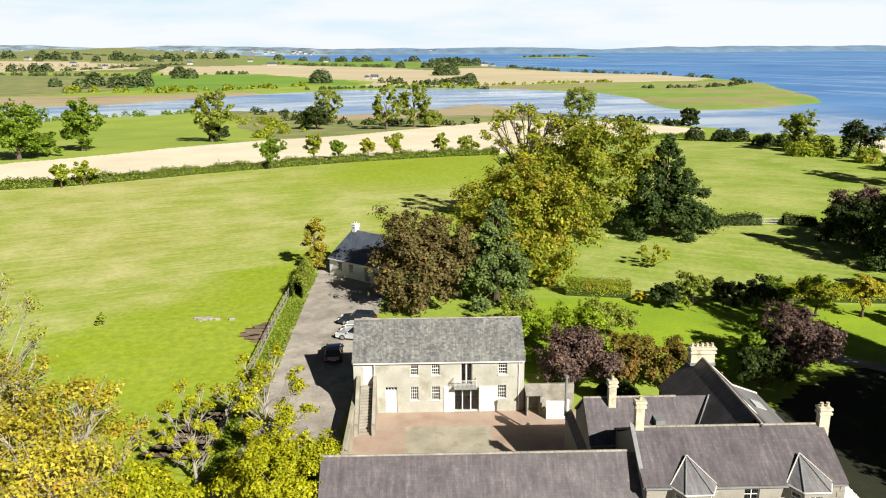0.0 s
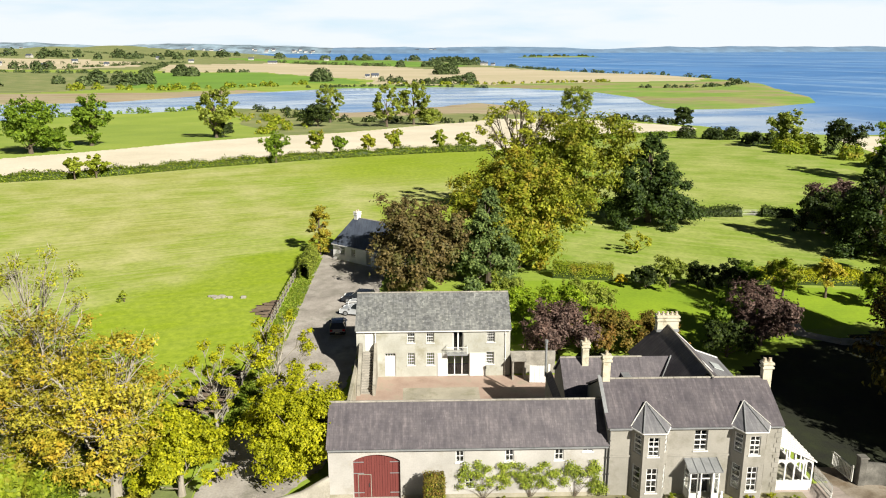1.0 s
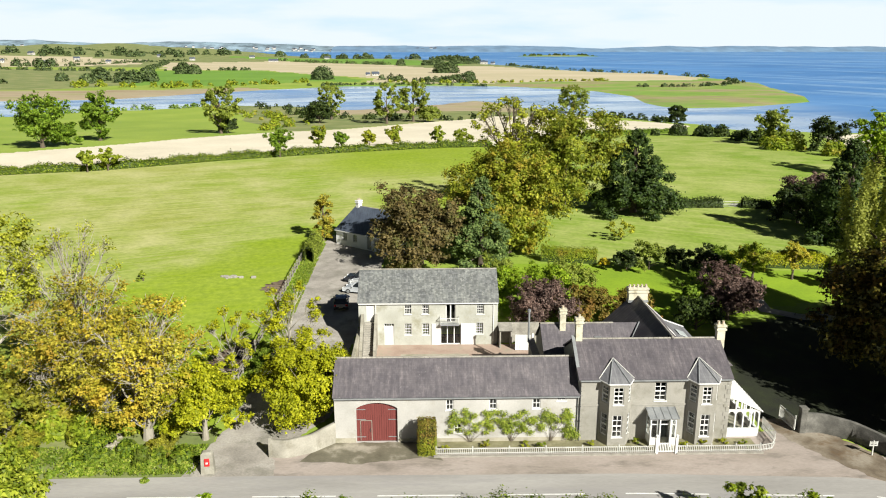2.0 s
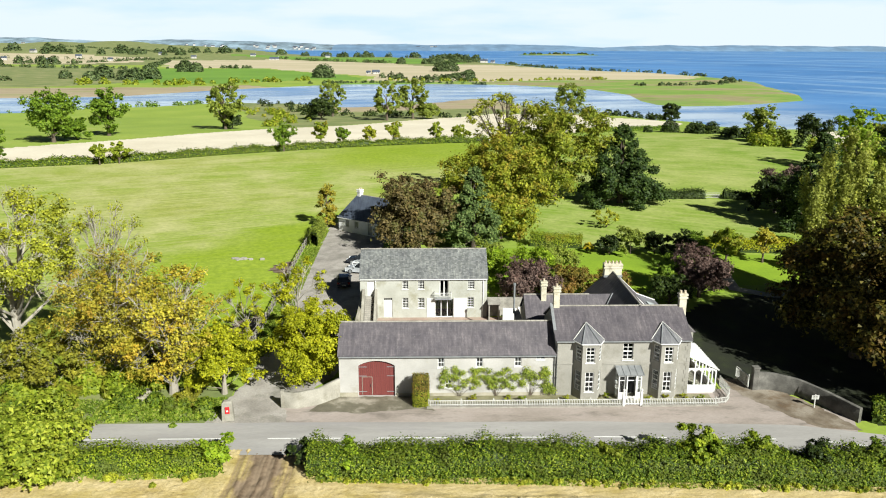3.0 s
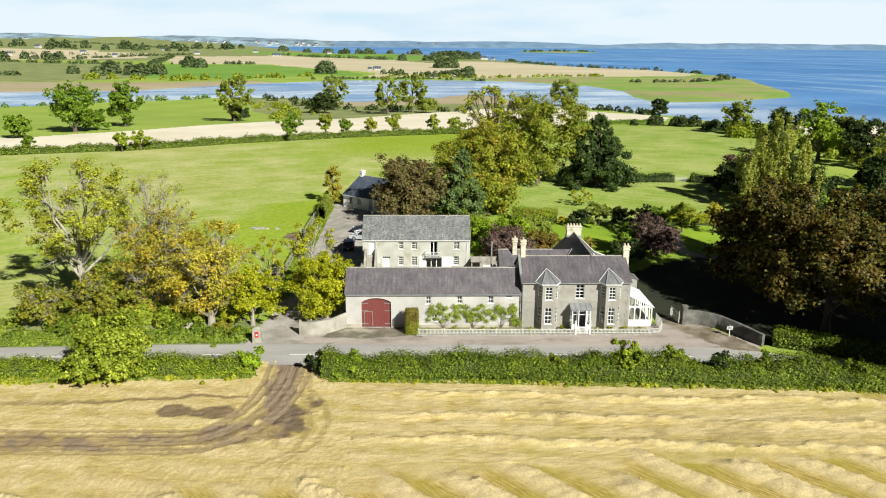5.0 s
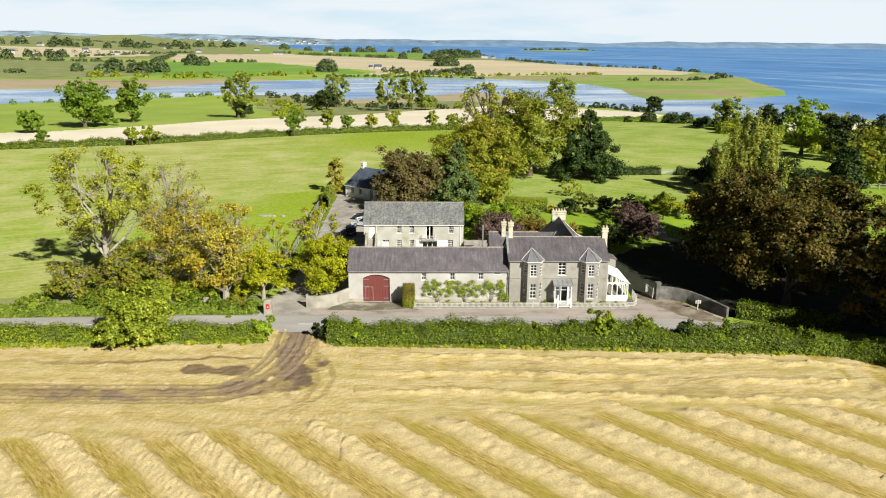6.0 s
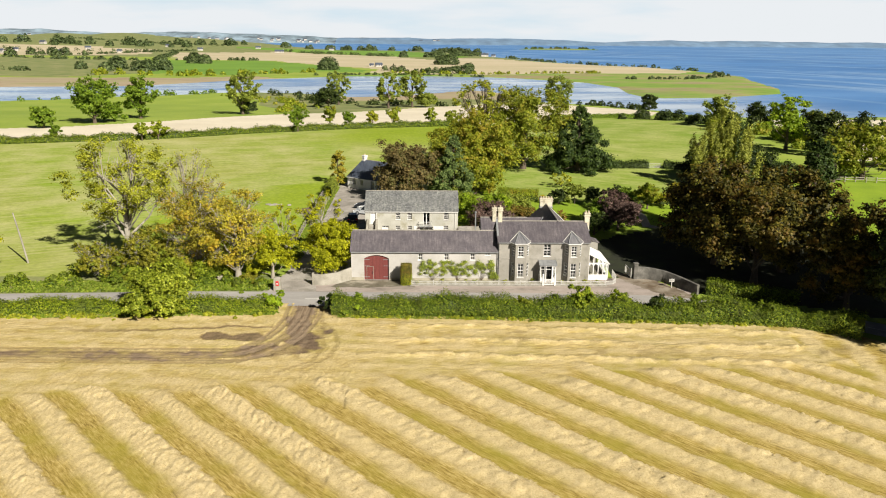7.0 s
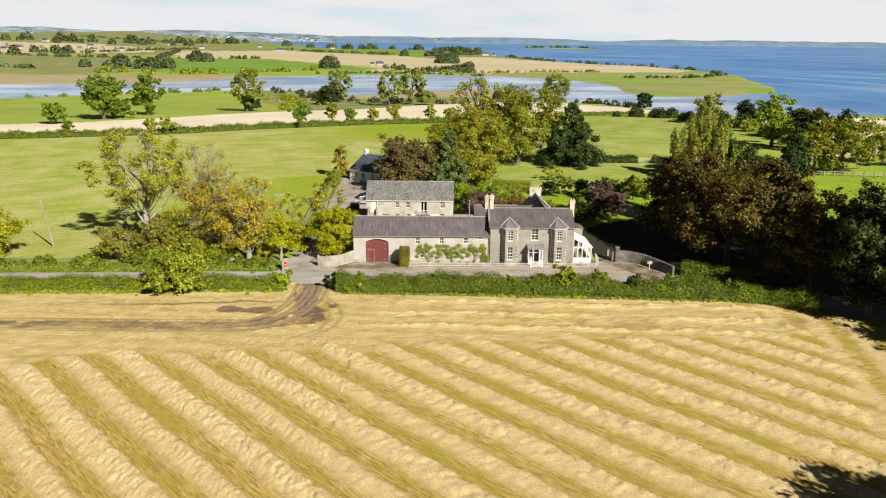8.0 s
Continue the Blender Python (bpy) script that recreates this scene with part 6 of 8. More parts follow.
def tree(x, y, h, r, leaf, label, low=0.25, count=46, total=9000, size=0.26, shape="round", bark="bark", trunk=None, name="tree", category="tree", group="", squash=0.75, lean=(0, 0), bare=0, seed=0, thick=1.0):
    """A tapered trunk with limbs that reach into the clumps, and a crown of many small leaf sprays."""
    global RNG
    RNG = np.random.default_rng(1000 + seed + int(abs(x) * 31 + abs(y) * 17))
    t = thing(name, x, y, ground_at(x, y) - 0.05, RNG.uniform(0, 360), label, category, group)
    total, size = int(total * (1.9 if size < 0.33 else 1.6)), size * (0.72 if size < 0.33 else 0.8)
    clumps = crown_clumps(h, r, low * h, count, shape)
    tr = trunk or max(0.10, 0.022 * h + 0.02 * r) * thick
    s = Shape()
    top = h * (0.93 if shape in ("cone", "column") else 0.62)
    pts = [(0, 0, -0.2)]
    for k in range(1, 7):
        f = k / 6
        pts.append((lean[0] * f * h + RNG.normal(0, 0.04 * r * f), lean[1] * f * h + RNG.normal(0, 0.04 * r * f), top * f))
    s.tube(pts, [tr * (1.35 if k == 0 else 1.0 - 0.72 * k / 6) for k in range(7)], 9)
    picks = RNG.permutation(len(clumps))[: min(len(clumps), 14 + bare)]
    for k in picks:
        cx, cy, cz, cr = clumps[k]
        f = min(0.95, max(0.18, (cz - 0.25 * r - 0.1 * h) / top)) * RNG.uniform(0.6, 0.95)
        a = Vector(pts[0]).lerp(Vector(pts[-1]), f)
        b = Vector((cx, cy, cz))
        mid = a.lerp(b, 0.5) + Vector((RNG.normal(0, 0.06 * r), RNG.normal(0, 0.06 * r), -0.06 * r + RNG.normal(0, 0.05 * r)))
        w = tr * RNG.uniform(0.22, 0.42)
        s.tube([a, mid, b], [w, w * 0.6, w * 0.2], 6)
        if bare:
            out = (b - Vector((0, 0, low * h + 0.3 * r))).normalized()
            for _ in range(6):
                d = (Vector(unit(1)[0]) + 0.7 * out).normalized() * cr * RNG.uniform(0.7, 1.25)
                p = mid.lerp(b, RNG.uniform(0.15, 1.0))
                tip, wt = b + d, max(w * 0.28, 0.03)
                joint = p.lerp(tip, 0.55) + Vector(unit(1)[0]) * cr * 0.22
                s.tube([p, joint, tip], [wt, wt * 0.75, wt * 0.3], 4, cap=False)
                for _ in range(3):
                    e = joint + (Vector(unit(1)[0]) + 0.5 * out).normalized() * cr * RNG.uniform(0.5, 0.95)
                    s.tube([joint, joint.lerp(e, 0.5) + Vector(unit(1)[0]) * cr * 0.1, e], [wt * 0.55, wt * 0.45, wt * 0.2], 3, cap=False)
    part("trunk", s, M[bark], t)
    c = np.array(clumps)
    # each clump breaks up into sprays of its own
    k = 15
    centre = np.repeat(c, k, 0)
    axis = np.array([0, 0, (0.35 if shape == "dome" else 0.5) * h])
    out = centre[:, :3] - axis
    out /= np.maximum(np.linalg.norm(out, axis=1, keepdims=True), 1e-6)
    sd = unit(len(centre)) + 0.45 * out + np.array([0, 0, -0.25 if shape == "cone" else 0.2])
    reach = RNG.uniform(0.2, 0.55 if shape == "cone" else 0.85, len(centre))
    spray = centre[:, :3] + sd * (reach * centre[:, 3])[:, None] * np.array([1, 1, squash])
    spray_r = centre[:, 3] * RNG.uniform(0.16, 0.50, len(centre)) * (1.5 if shape == "cone" else 1.0)
    share = spray_r**2.2 / np.sum(spray_r**2.2)
    which = RNG.choice(len(spray), total, p=share)
    d = unit(total)
    rad = spray_r[which] * np.abs(0.55 + 0.42 * RNG.normal(size=total))
    pos = spray[which] + d * rad[:, None] * np.array([1, 1, squash])
    pos[:, 2] = np.maximum(pos[:, 2], 0.03 * h + 0.25 * np.abs(RNG.normal(size=total)) * size)
    nrm = d * 0.7 + 0.35 * out[which] + np.array([0, 0, 0.5]) + 0.38 * RNG.normal(size=(total, 3))
    leaves("crown", pos, nrm, size, F[leaf], t)
    return t


def shrub(x, y, h, r, leaf, label, total=2200, size=0.16, count=16, name="shrub", category="shrub", group="", seed=0):
    return tree(x, y, h, r, leaf, label, 0.08, count, total, size, "dome", "darkbark", 0.06, name, category, group, seed=seed)


def hedge(name, line, width, height, leaf, label, density=26, size=0.16, base=0.0, ragged=0.3, category="hedge", kind="", square=False):
    """A dense hedge along a line: a coat of leaves round a shade-coloured core."""
    global RNG
    p = np.array(line, float)
    seg = np.hypot(*np.diff(p, axis=0).T)
    run = np.concatenate([[0], np.cumsum(seg)])
    RNG = np.random.default_rng(int(run[-1] * 10) + int(abs(p[0, 0]) * 7))
    hw, hh = (width, height)
    t = thing(name, p[0, 0], p[0, 1], ground_at(*p[0]), 0, label, category, "", kind)
    at = lambda d: np.stack([np.interp(d, run, p[:, 0]), np.interp(d, run, p[:, 1])], -1)
    def way(d):
        q = at(np.minimum(d + 0.3, run[-1])) - at(np.maximum(d - 0.3, 0))
        return q / np.maximum(np.linalg.norm(q, axis=-1, keepdims=True), 1e-6)
    swell = lambda d: 1 + ragged * 0.5 * (np.sin(d * 0.9 + 1) * 0.5 + np.sin(d * 0.37 + 2.1) * 0.6 + np.sin(d * 2.3) * 0.25)
    n = max(4, int(run[-1] / 1.2))
    ds = np.linspace(0, run[-1], n)
    c, w = at(ds), way(ds)
    side = np.stack([w[:, 1], -w[:, 0]], -1)
    prof = [(-0.40, 0.0), (-0.42, 0.55), (-0.25, 0.84), (0.25, 0.84), (0.42, 0.55), (0.40, 0.0)]
    X, Y, Z = [], [], []
    for u, v in prof:
        q = c + side * (u * hw)
        X.append(q[:, 0]); Y.append(q[:, 1]); Z.append(land_height(q[:, 0], q[:, 1]) - 0.05 + v * hh * swell(ds))
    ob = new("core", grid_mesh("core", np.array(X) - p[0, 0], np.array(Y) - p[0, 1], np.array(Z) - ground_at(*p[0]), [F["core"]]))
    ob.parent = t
    total, size = int(run[-1] * (hw + 2 * hh) * density * 2.6), size * 0.66
    d = RNG.uniform(0, run[-1], total)
    ang = RNG.uniform(-0.08, 1.08, total) * math.pi
    k = 0.32 if square else 0.7
    u = np.sign(np.cos(ang)) * np.abs(np.cos(ang)) ** k * 0.5 * hw
    v = np.abs(np.sin(ang)) ** k * hh * swell(d)
    jit = 1 + (0.08 if square else 0.12) * RNG.normal(size=total)
    if not square:
        jit *= 1 + 0.07 * ragged * np.clip(fbm(d, ang * hh * 0.7 + 40, 1.1, 61), -2, 2) + 0.10 * ragged * np.clip(fbm(d, ang * 0 + 7, 5.0, 62), -2, 2)
    c, w = at(d), way(d)
    side = np.stack([w[:, 1], -w[:, 0]], -1)
    xy = c + side * (u * jit)[:, None] + 0.1 * RNG.normal(size=(total, 2))
    lift = np.where(RNG.uniform(size=total) < 0.04 * ragged * 3, RNG.uniform(0, 0.2, total) * hh * ragged, 0)
    z = land_height(xy[:, 0], xy[:, 1]) + np.abs(v * jit) + lift + base
    nrm = np.concatenate([side * np.cos(ang)[:, None], np.sin(ang)[:, None] + 0.5], 1) + 0.45 * RNG.normal(size=(total, 3))
    pos = np.stack([xy[:, 0] - p[0, 0], xy[:, 1] - p[0, 1], z - ground_at(*p[0])], 1)
    leaves("foliage", pos, nrm, size, F[leaf], t)
    return t


def thicket(name, line, spread, height, leaf, label, total, size, category="scrub"):
    """Uncountable far scrub along a line."""
    global RNG
    p = np.array(line, float)
    run = np.concatenate([[0], np.cumsum(np.hypot(*np.diff(p, axis=0).T))])
    RNG = np.random.default_rng(int(abs(p).sum()) + 5)
    k = max(3, int(run[-1] / (height * 1.1)))
    d = RNG.uniform(0, run[-1], k)
    cx, cy = np.interp(d, run, p[:, 0]) + RNG.normal(0, spread / 2, k), np.interp(d, run, p[:, 1]) + RNG.normal(0, spread / 2, k)
    ch = height * RNG.uniform(0.45, 1.15, k)
    share = ch**2 / np.sum(ch**2)
    w = RNG.choice(k, total, p=share)
    q = unit(total)
    q[:, 2] = np.abs(q[:, 2])
    rad = (0.7 + 0.35 * RNG.uniform(size=total))[:, None]
    gz = land_height(cx, cy)
    pos = np.stack([cx[w], cy[w], gz[w]], 1) + q * rad * np.stack([ch[w] * 0.75, ch[w] * 0.75, ch[w]], 1)
    ob = leaves(name, pos, q + np.array([0, 0, 0.3]) + 0.5 * RNG.normal(size=(total, 3)), size, F[leaf])
    return tagged(ob, label, category, kind="stuff")


def sward(name, x0, x1, edge, width, number, size, leaf, label, seed):
    """Rough grass standing in tufts on a strip of ground; edge gives its near side."""
    global RNG
    RNG = np.random.default_rng(seed)
    x = RNG.uniform(x0, x1, number)
    y = edge(x) + width * RNG.uniform(size=number)
    keep = RNG.uniform(size=number) < np.clip(0.75 + 0.35 * fbm(x, y, 1.4, seed), 0.1, 1)
    x, y = x[keep], y[keep]
    lift = np.clip(1 + 0.5 * fbm(x, y, 2.0, seed + 1), 0.3, 2.2)
    pos = np.stack([x, y, land_height(x, y) + size * 0.7 * lift], 1)
    tilt = np.stack([RNG.normal(size=len(x)), RNG.normal(size=len(x)), RNG.uniform(0.1, 0.7, len(x))], 1)
    return tagged(leaves(name, pos, tilt, size, F[leaf], ratio=0.4), label, "grass", kind="stuff")


# trees between the road and the paddock
tree(-42.6, 33.1, 18.8, 8.4, "thin", "tall old tree with pale bare limbs and thinning olive leaves", 0.42, 40, 11000, 0.19, "spread", bark="greybark", bare=10, trunk=0.6, lean=(0.02, 0))
tree(-33.6, 35.5, 18.4, 4.8, "thin", "tall thin half bare tree with fine grey branches", 0.35, 34, 1900, 0.14, "spread", bark="greybark", bare=20, trunk=0.26)
tree(-24.6, 27.2, 13.4, 5.8, "gold", "broad golden autumn tree over the roadside", 0.05, 60, 12500, 0.17, "round", seed=1, bare=26, bark="greybark")
tree(-31.0, 30.0, 14.6, 6.4, "tawny", "olive and gold autumn tree with visible branches", 0.06, 60, 14000, 0.16, "round", seed=2, bare=26, bark="greybark")
tree(-37.0, 27.5, 6.8, 4.6, "umber", "rounded olive brown tree beside the road", 0.03, 46, 10000, 0.21, "dome", seed=3, bare=14, bark="greybark")
tree(-44.5, 27.0, 5.4, 3.6, "umber", "low spreading brown green tree by the roadside", 0.03, 34, 4000, 0.21, "dome", seed=4, bare=16, bark="greybark")
tree(-64.4, 25.6, 9.6, 5.4, "lime", "golden green roadside tree with a dense crown", 0.02, 50, 11000, 0.18, "round", seed=207)
tree(-19.6, 27.0, 8.4, 3.8, "lime", "yellow green tree beside the drive entrance", 0.0, 46, 14000, 0.16, "dome", seed=5)
tree(-11.0, 29.6, 8.6, 4.5, "lime", "bright yellow green tree overhanging the barn wall", 0.02, 74, 28000, 0.15, "round", seed=6)
tree(-13.9, 38.5, 10.6, 3.6, "lime", "slender pale barked tree with sparse yellow leaves", 0.30, 26, 5000, 0.15, "spread", bark="greybark", bare=14, trunk=0.2, seed=7)
tree(-19.3, 36.5, 8.6, 2.5, "lime", "slim sparse yellow leaved tree at the fence", 0.22, 20, 2800, 0.15, "spread", bark="greybark", bare=10, trunk=0.15, seed=8)
tree(-31.2, 12.8, 6.9, 4.6, "lush", "dense pale green roadside tree rising from the hedge", 0.03, 56, 14000, 0.22, "dome", seed=9)
for i, (x, y, h, r) in enumerate([(-28, 24.8, 1.7, 1.7), (-34, 24.8, 1.9, 2.0), (-41, 24.6, 2.0, 2.2), (-22.5, 25.0, 1.5, 1.6)]):
    shrub(x, y, h, r, "umber" if i % 2 else "thorn", "scrubby green bush on the roadside bank", 2600, 0.17, 16, group="roadside bushes", seed=i)
thicket("undergrowth", [(-45, 26.5), (-35, 27.5), (-21, 27.5)], 2.6, 3.0, "olive", "tangled olive undergrowth beneath the roadside trees", 11000, 0.2)
thicket("undergrowth", [(-70, 23.2), (-45, 23.6), (-20, 23.9)], 1.2, 1.1, "thorn", "green growth on the roadside bank", 12000, 0.16)
thicket("verge_grass", [(-110, 20.2), (-60, 22.0), (-20, 22.6)], 1.6, 0.55, "grassblade", "long rough grass on the road verge", 16000, 0.13, "grass")
thicket("verge_grass", [(-95, 9.8), (-37, 11.2), (-18, 12.2)], 0.9, 0.4, "thin", "long rough grass below the low hedge", 11000, 0.12, "grass")
thicket("verge_grass", [(-8, 11.4), (7, 10.8), (48, 8.2)], 0.5, 0.35, "thin", "dry grass along the foot of the hedge", 6000, 0.10, "grass")
thicket("undergrowth", [(-130, 24.0), (-80, 25.2), (-46, 26.4)], 2.6, 1.1, "hedge", "rough green growth along the paddock edge", 13000, 0.16)

sward("verge_grass", -75, -19, lambda x: np.interp(x, [-75, -60, -28, -19], [19.2, 19.9, 21.1, 21.3]), 4.6, 30000, 0.15, "grassblade", "rough green grass on the roadside bank", 811)
sward("verge_grass", -75, -16.5, lambda x: np.interp(x, [-75, -37, -16], [9.6, 11.0, 11.9]), 1.5, 14000, 0.13, "grassblade", "tall seeding grass below the low hedge", 821)
sward("verge_grass", -8.5, 50, lambda x: np.interp(x, [-8, 7, 48, 50], [11.0, 10.4, 8.0, 7.4]), 1.1, 12000, 0.10, "grassblade", "grass growing along the hedge bottom", 831)
sward("verge_grass", -19.3, -16.9, lambda x: 36.0 + 0 * x, 55.0, 15000, 0.13, "grassblade", "rich grass between the fence and the drive", 841)

# trees behind the yard
tree(-0.9, 79.0, 12.4, 8.0, "copper", "broad copper brown beech tree", 0.0, 56, 20000, 0.27, "dome", "darkbark", seed=11)
tree(13.0, 85.5, 18.2, 10.2, "amber", "tall yellow green tree turning brown at its edges", 0.0, 80, 26000, 0.29, "round", "darkbark", seed=12)
tree(8.2, 78.0, 13.4, 5.0, "blue", "blue green conifer with drooping branches", 0.04, 80, 14000, 0.24, "cone", "darkbark", seed=13)
tree(27.5, 117.0, 22.4, 12.0, "moss", "very tall broad green tree with open top branches", 0.10, 60, 21000, 0.32, "round", "darkbark", seed=14)
tree(17.0, 119.0, 22.5, 7.0, "thin", "tall half bare tree with thin leaves at its top", 0.45, 30, 4200, 0.28, "spread", "darkbark", bare=12, seed=15)
tree(41.2, 114.2, 16.0, 9.0, "fir", "dark green spreading fir tree", 0.02, 130, 24000, 0.30, "cone", "darkbark", seed=16)
tree(43.0, 113.0, 8.0, 3.6, "fir", "lower dark fir beside the tall one", 0.03, 40, 6000, 0.30, "dome", "darkbark", seed=17)
tree(-17.6, 93.5, 7.8, 1.9, "tawny", "narrow bronze green tree beside the cottage", 0.06, 24, 5000, 0.18, "column", "darkbark", seed=18)
hedge("hedge", [(-18.2, 80), (-18.3, 91)], 1.6, 2.4, "willow", "overgrown yellow green hedge along the drive", 30, 0.16)

# garden behind the house
tree(13.8, 53.8, 5.8, 4.7, "purple", "purple leaved maple behind the yard", 0.06, 40, 11000, 0.17, "dome", "darkbark", seed=20)
tree(19.8, 54.6, 5.0, 4.0, "russet", "russet brown garden tree", 0.05, 34, 8000, 0.17, "dome", "darkbark", seed=21)
tree(25.0, 54.2, 4.4, 3.5, "russet", "low orange brown garden tree", 0.05, 26, 5000, 0.17, "dome", "darkbark", seed=22)
for i, (x, y, h, r) in enumerate([(11.0, 60.5, 5.8, 3.8), (15.6, 62.0, 5.8, 4.0), (19.6, 65.0, 4.6, 3.6), (9.4, 66.5, 5.0, 3.2)]):
    shrub(x, y, h, r, "bright" if i < 2 else "willow", "bright green rounded garden shrub", 5200, 0.17, 24, group="shrubs behind the coach house", seed=30 + i)
tree(37.6, 55.5, 7.2, 4.6, "purple", "dark purple garden tree", 0.08, 40, 11000, 0.18, "round", "darkbark", seed=40)
tree(32.6, 52.5, 4.6, 3.2, "dark", "dark green garden bush beside the house", 0.05, 26, 6000, 0.17, "dome", "darkbark", seed=41)
tree(34.0, 57.8, 5.6, 2.8, "green", "rounded green garden tree", 0.08, 26, 5200, 0.17, "round", "darkbark", seed=42)
hedge("hedge", [(17.8, 80.6), (26.2, 79.0)], 1.8, 2.1, "olive", "clipped yellow green garden hedge", 40, 0.13, square=True, ragged=0.05)
hedge("hedge", [(44, 77.2), (60, 75.2)], 1.8, 2.0, "lime", "clipped garden hedge behind the shrubs", 36, 0.13, square=True, ragged=0.1)
shrub(26.6, 76.2, 2.1, 0.95, "yellow", "bright yellow rounded shrub", 1800, 0.12, 12, seed=50)
for i, (x, y, h, r, k) in enumerate([(29.8, 75.0, 3.6, 2.4, "dark"), (33.2, 75.0, 5.0, 3.0, "willow"), (37.0, 74.6, 3.8, 2.5, "dark"), (41.2, 74.4, 4.0, 2.5, "dark"), (44.2, 75.4, 3.4, 2.4, "green")]):
    shrub(x, y, h, r, k, "rounded dark garden shrub beside the lawn", 4500, 0.17, 24, group="shrubs along the lawn", seed=60 + i)
tree(47.2, 71.0, 5.2, 3.2, "olive", "small round olive green orchard tree", 0.25, 26, 5000, 0.17, "round", "darkbark", group="orchard trees", seed=70)
tree(52.6, 70.2, 6.2, 2.4, "gold", "small orange tinted orchard tree", 0.28, 22, 3800, 0.17, "round", "darkbark", group="orchard trees", seed=71)
tree(57.5, 66.0, 5.0, 2.8, "olive", "small bushy orchard tree", 0.2, 22, 4200, 0.17, "round", "darkbark", group="orchard trees", seed=72)
tree(33.5, 93.0, 3.2, 2.6, "thin", "low sparse apple tree in the cut grass", 0.2, 16, 1800, 0.16, "spread", "darkbark", seed=73)
hedge("hedge", [(44, 119), (60.5, 118.4)], 2.2, 1.7, "dark", "low hedge between the cut fields", 18, 0.22)
hedge("hedge", [(64.5, 118), (70, 117)], 2.2, 1.7, "dark", "short dark hedge beside the field gate", 18, 0.22)
thicket("undergrowth", [(12.5, 50.8), (18, 50.6), (26, 49.5), (29.5, 51)], 2.0, 2.0, "dark", "dark shrubby undergrowth behind the house", 6000, 0.17)
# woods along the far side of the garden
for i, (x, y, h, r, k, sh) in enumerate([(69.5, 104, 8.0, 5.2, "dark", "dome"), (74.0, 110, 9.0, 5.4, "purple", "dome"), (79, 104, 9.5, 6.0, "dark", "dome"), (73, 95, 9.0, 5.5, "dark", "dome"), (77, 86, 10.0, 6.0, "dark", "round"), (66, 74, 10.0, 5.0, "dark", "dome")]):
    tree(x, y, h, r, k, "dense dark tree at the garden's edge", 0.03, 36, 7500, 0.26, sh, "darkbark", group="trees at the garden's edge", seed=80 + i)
tree(53.4, 50.5, 22.6, 5.9, "poplar", "tall upright grey green poplar with many rising shoots", 0.10, 210, 40000, 0.20, "shoots", "darkbark", seed=90, squash=2.2)
tree(70.5, 90.0, 17.2, 7.0, "fir", "dark layered conifer at the garden's edge", 0.02, 110, 16000, 0.27, "cone", "darkbark", seed=190)
# large chestnuts across the entrance
tree(48.0, 35.0, 17.0, 8.8, "rust", "large chestnut tree turning rusty brown", 0.03, 64, 24000, 0.30, "dome", "darkbark", seed=92)
tree(56.6, 31.0, 16.8, 8.2, "rust", "large spreading rusty green chestnut", 0.03, 64, 24000, 0.30, "dome", "darkbark", seed=93)
tree(50.0, 25.0, 15.5, 8.4, "rust", "rusty chestnut overhanging the entrance wall", 0.10, 60, 18000, 0.28, "dome", "darkbark", seed=94)
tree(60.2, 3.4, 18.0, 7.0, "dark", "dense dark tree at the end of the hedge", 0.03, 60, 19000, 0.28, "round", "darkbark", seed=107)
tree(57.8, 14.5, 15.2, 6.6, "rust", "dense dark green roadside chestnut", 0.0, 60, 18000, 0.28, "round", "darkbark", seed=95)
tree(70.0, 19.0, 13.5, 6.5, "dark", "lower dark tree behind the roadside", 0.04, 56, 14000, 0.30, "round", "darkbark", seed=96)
# stands out of view, made tall to throw shade on the roadside trees
tree(68.0, 1.0, 27.0, 10.0, "dark", "tall unseen tree added to shade the roadside trees", 0.04, 56, 16000, 0.28, "round", "darkbark", group="field edge trees", seed=97)
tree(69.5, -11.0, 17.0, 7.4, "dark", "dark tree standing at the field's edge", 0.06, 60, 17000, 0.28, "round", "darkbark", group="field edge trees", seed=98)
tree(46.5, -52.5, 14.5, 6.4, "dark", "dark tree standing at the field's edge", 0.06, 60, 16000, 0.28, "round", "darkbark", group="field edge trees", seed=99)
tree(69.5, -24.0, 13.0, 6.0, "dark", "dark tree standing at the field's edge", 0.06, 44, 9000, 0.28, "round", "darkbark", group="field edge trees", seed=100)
# two more out of view, added to darken chestnuts and entrance
tree(77.0, 5.0, 23.0, 10.0, "dark", "tall unseen tree added to shade the chestnuts", 0.04, 56, 9000, 0.30, "round", "darkbark", group="field edge trees", seed=103)
tree(76.0, -11.0, 25.0, 9.5, "dark", "tall unseen tree added to shade the chestnuts", 0.04, 56, 8000, 0.30, "round", "darkbark", group="field edge trees", seed=104)
tree(60.0, 46.0, 12.0, 7.0, "dark", "dark tree shading the entrance", 0.04, 44, 10000, 0.28, "round", "darkbark", seed=101)
tree(75.0, 60.0, 15.5, 3.4, "fir", "dark narrow conifer behind the chestnuts", 0.04, 44, 7000, 0.27, "column", "darkbark", seed=102)
hedge("hedge", [(41.6, 20.6), (46, 18.6), (52, 15.4)], 2.0, 1.9, "thorn", "clipped dark green hedge beside the road bend", 34, 0.16, square=True, ragged=0.1)
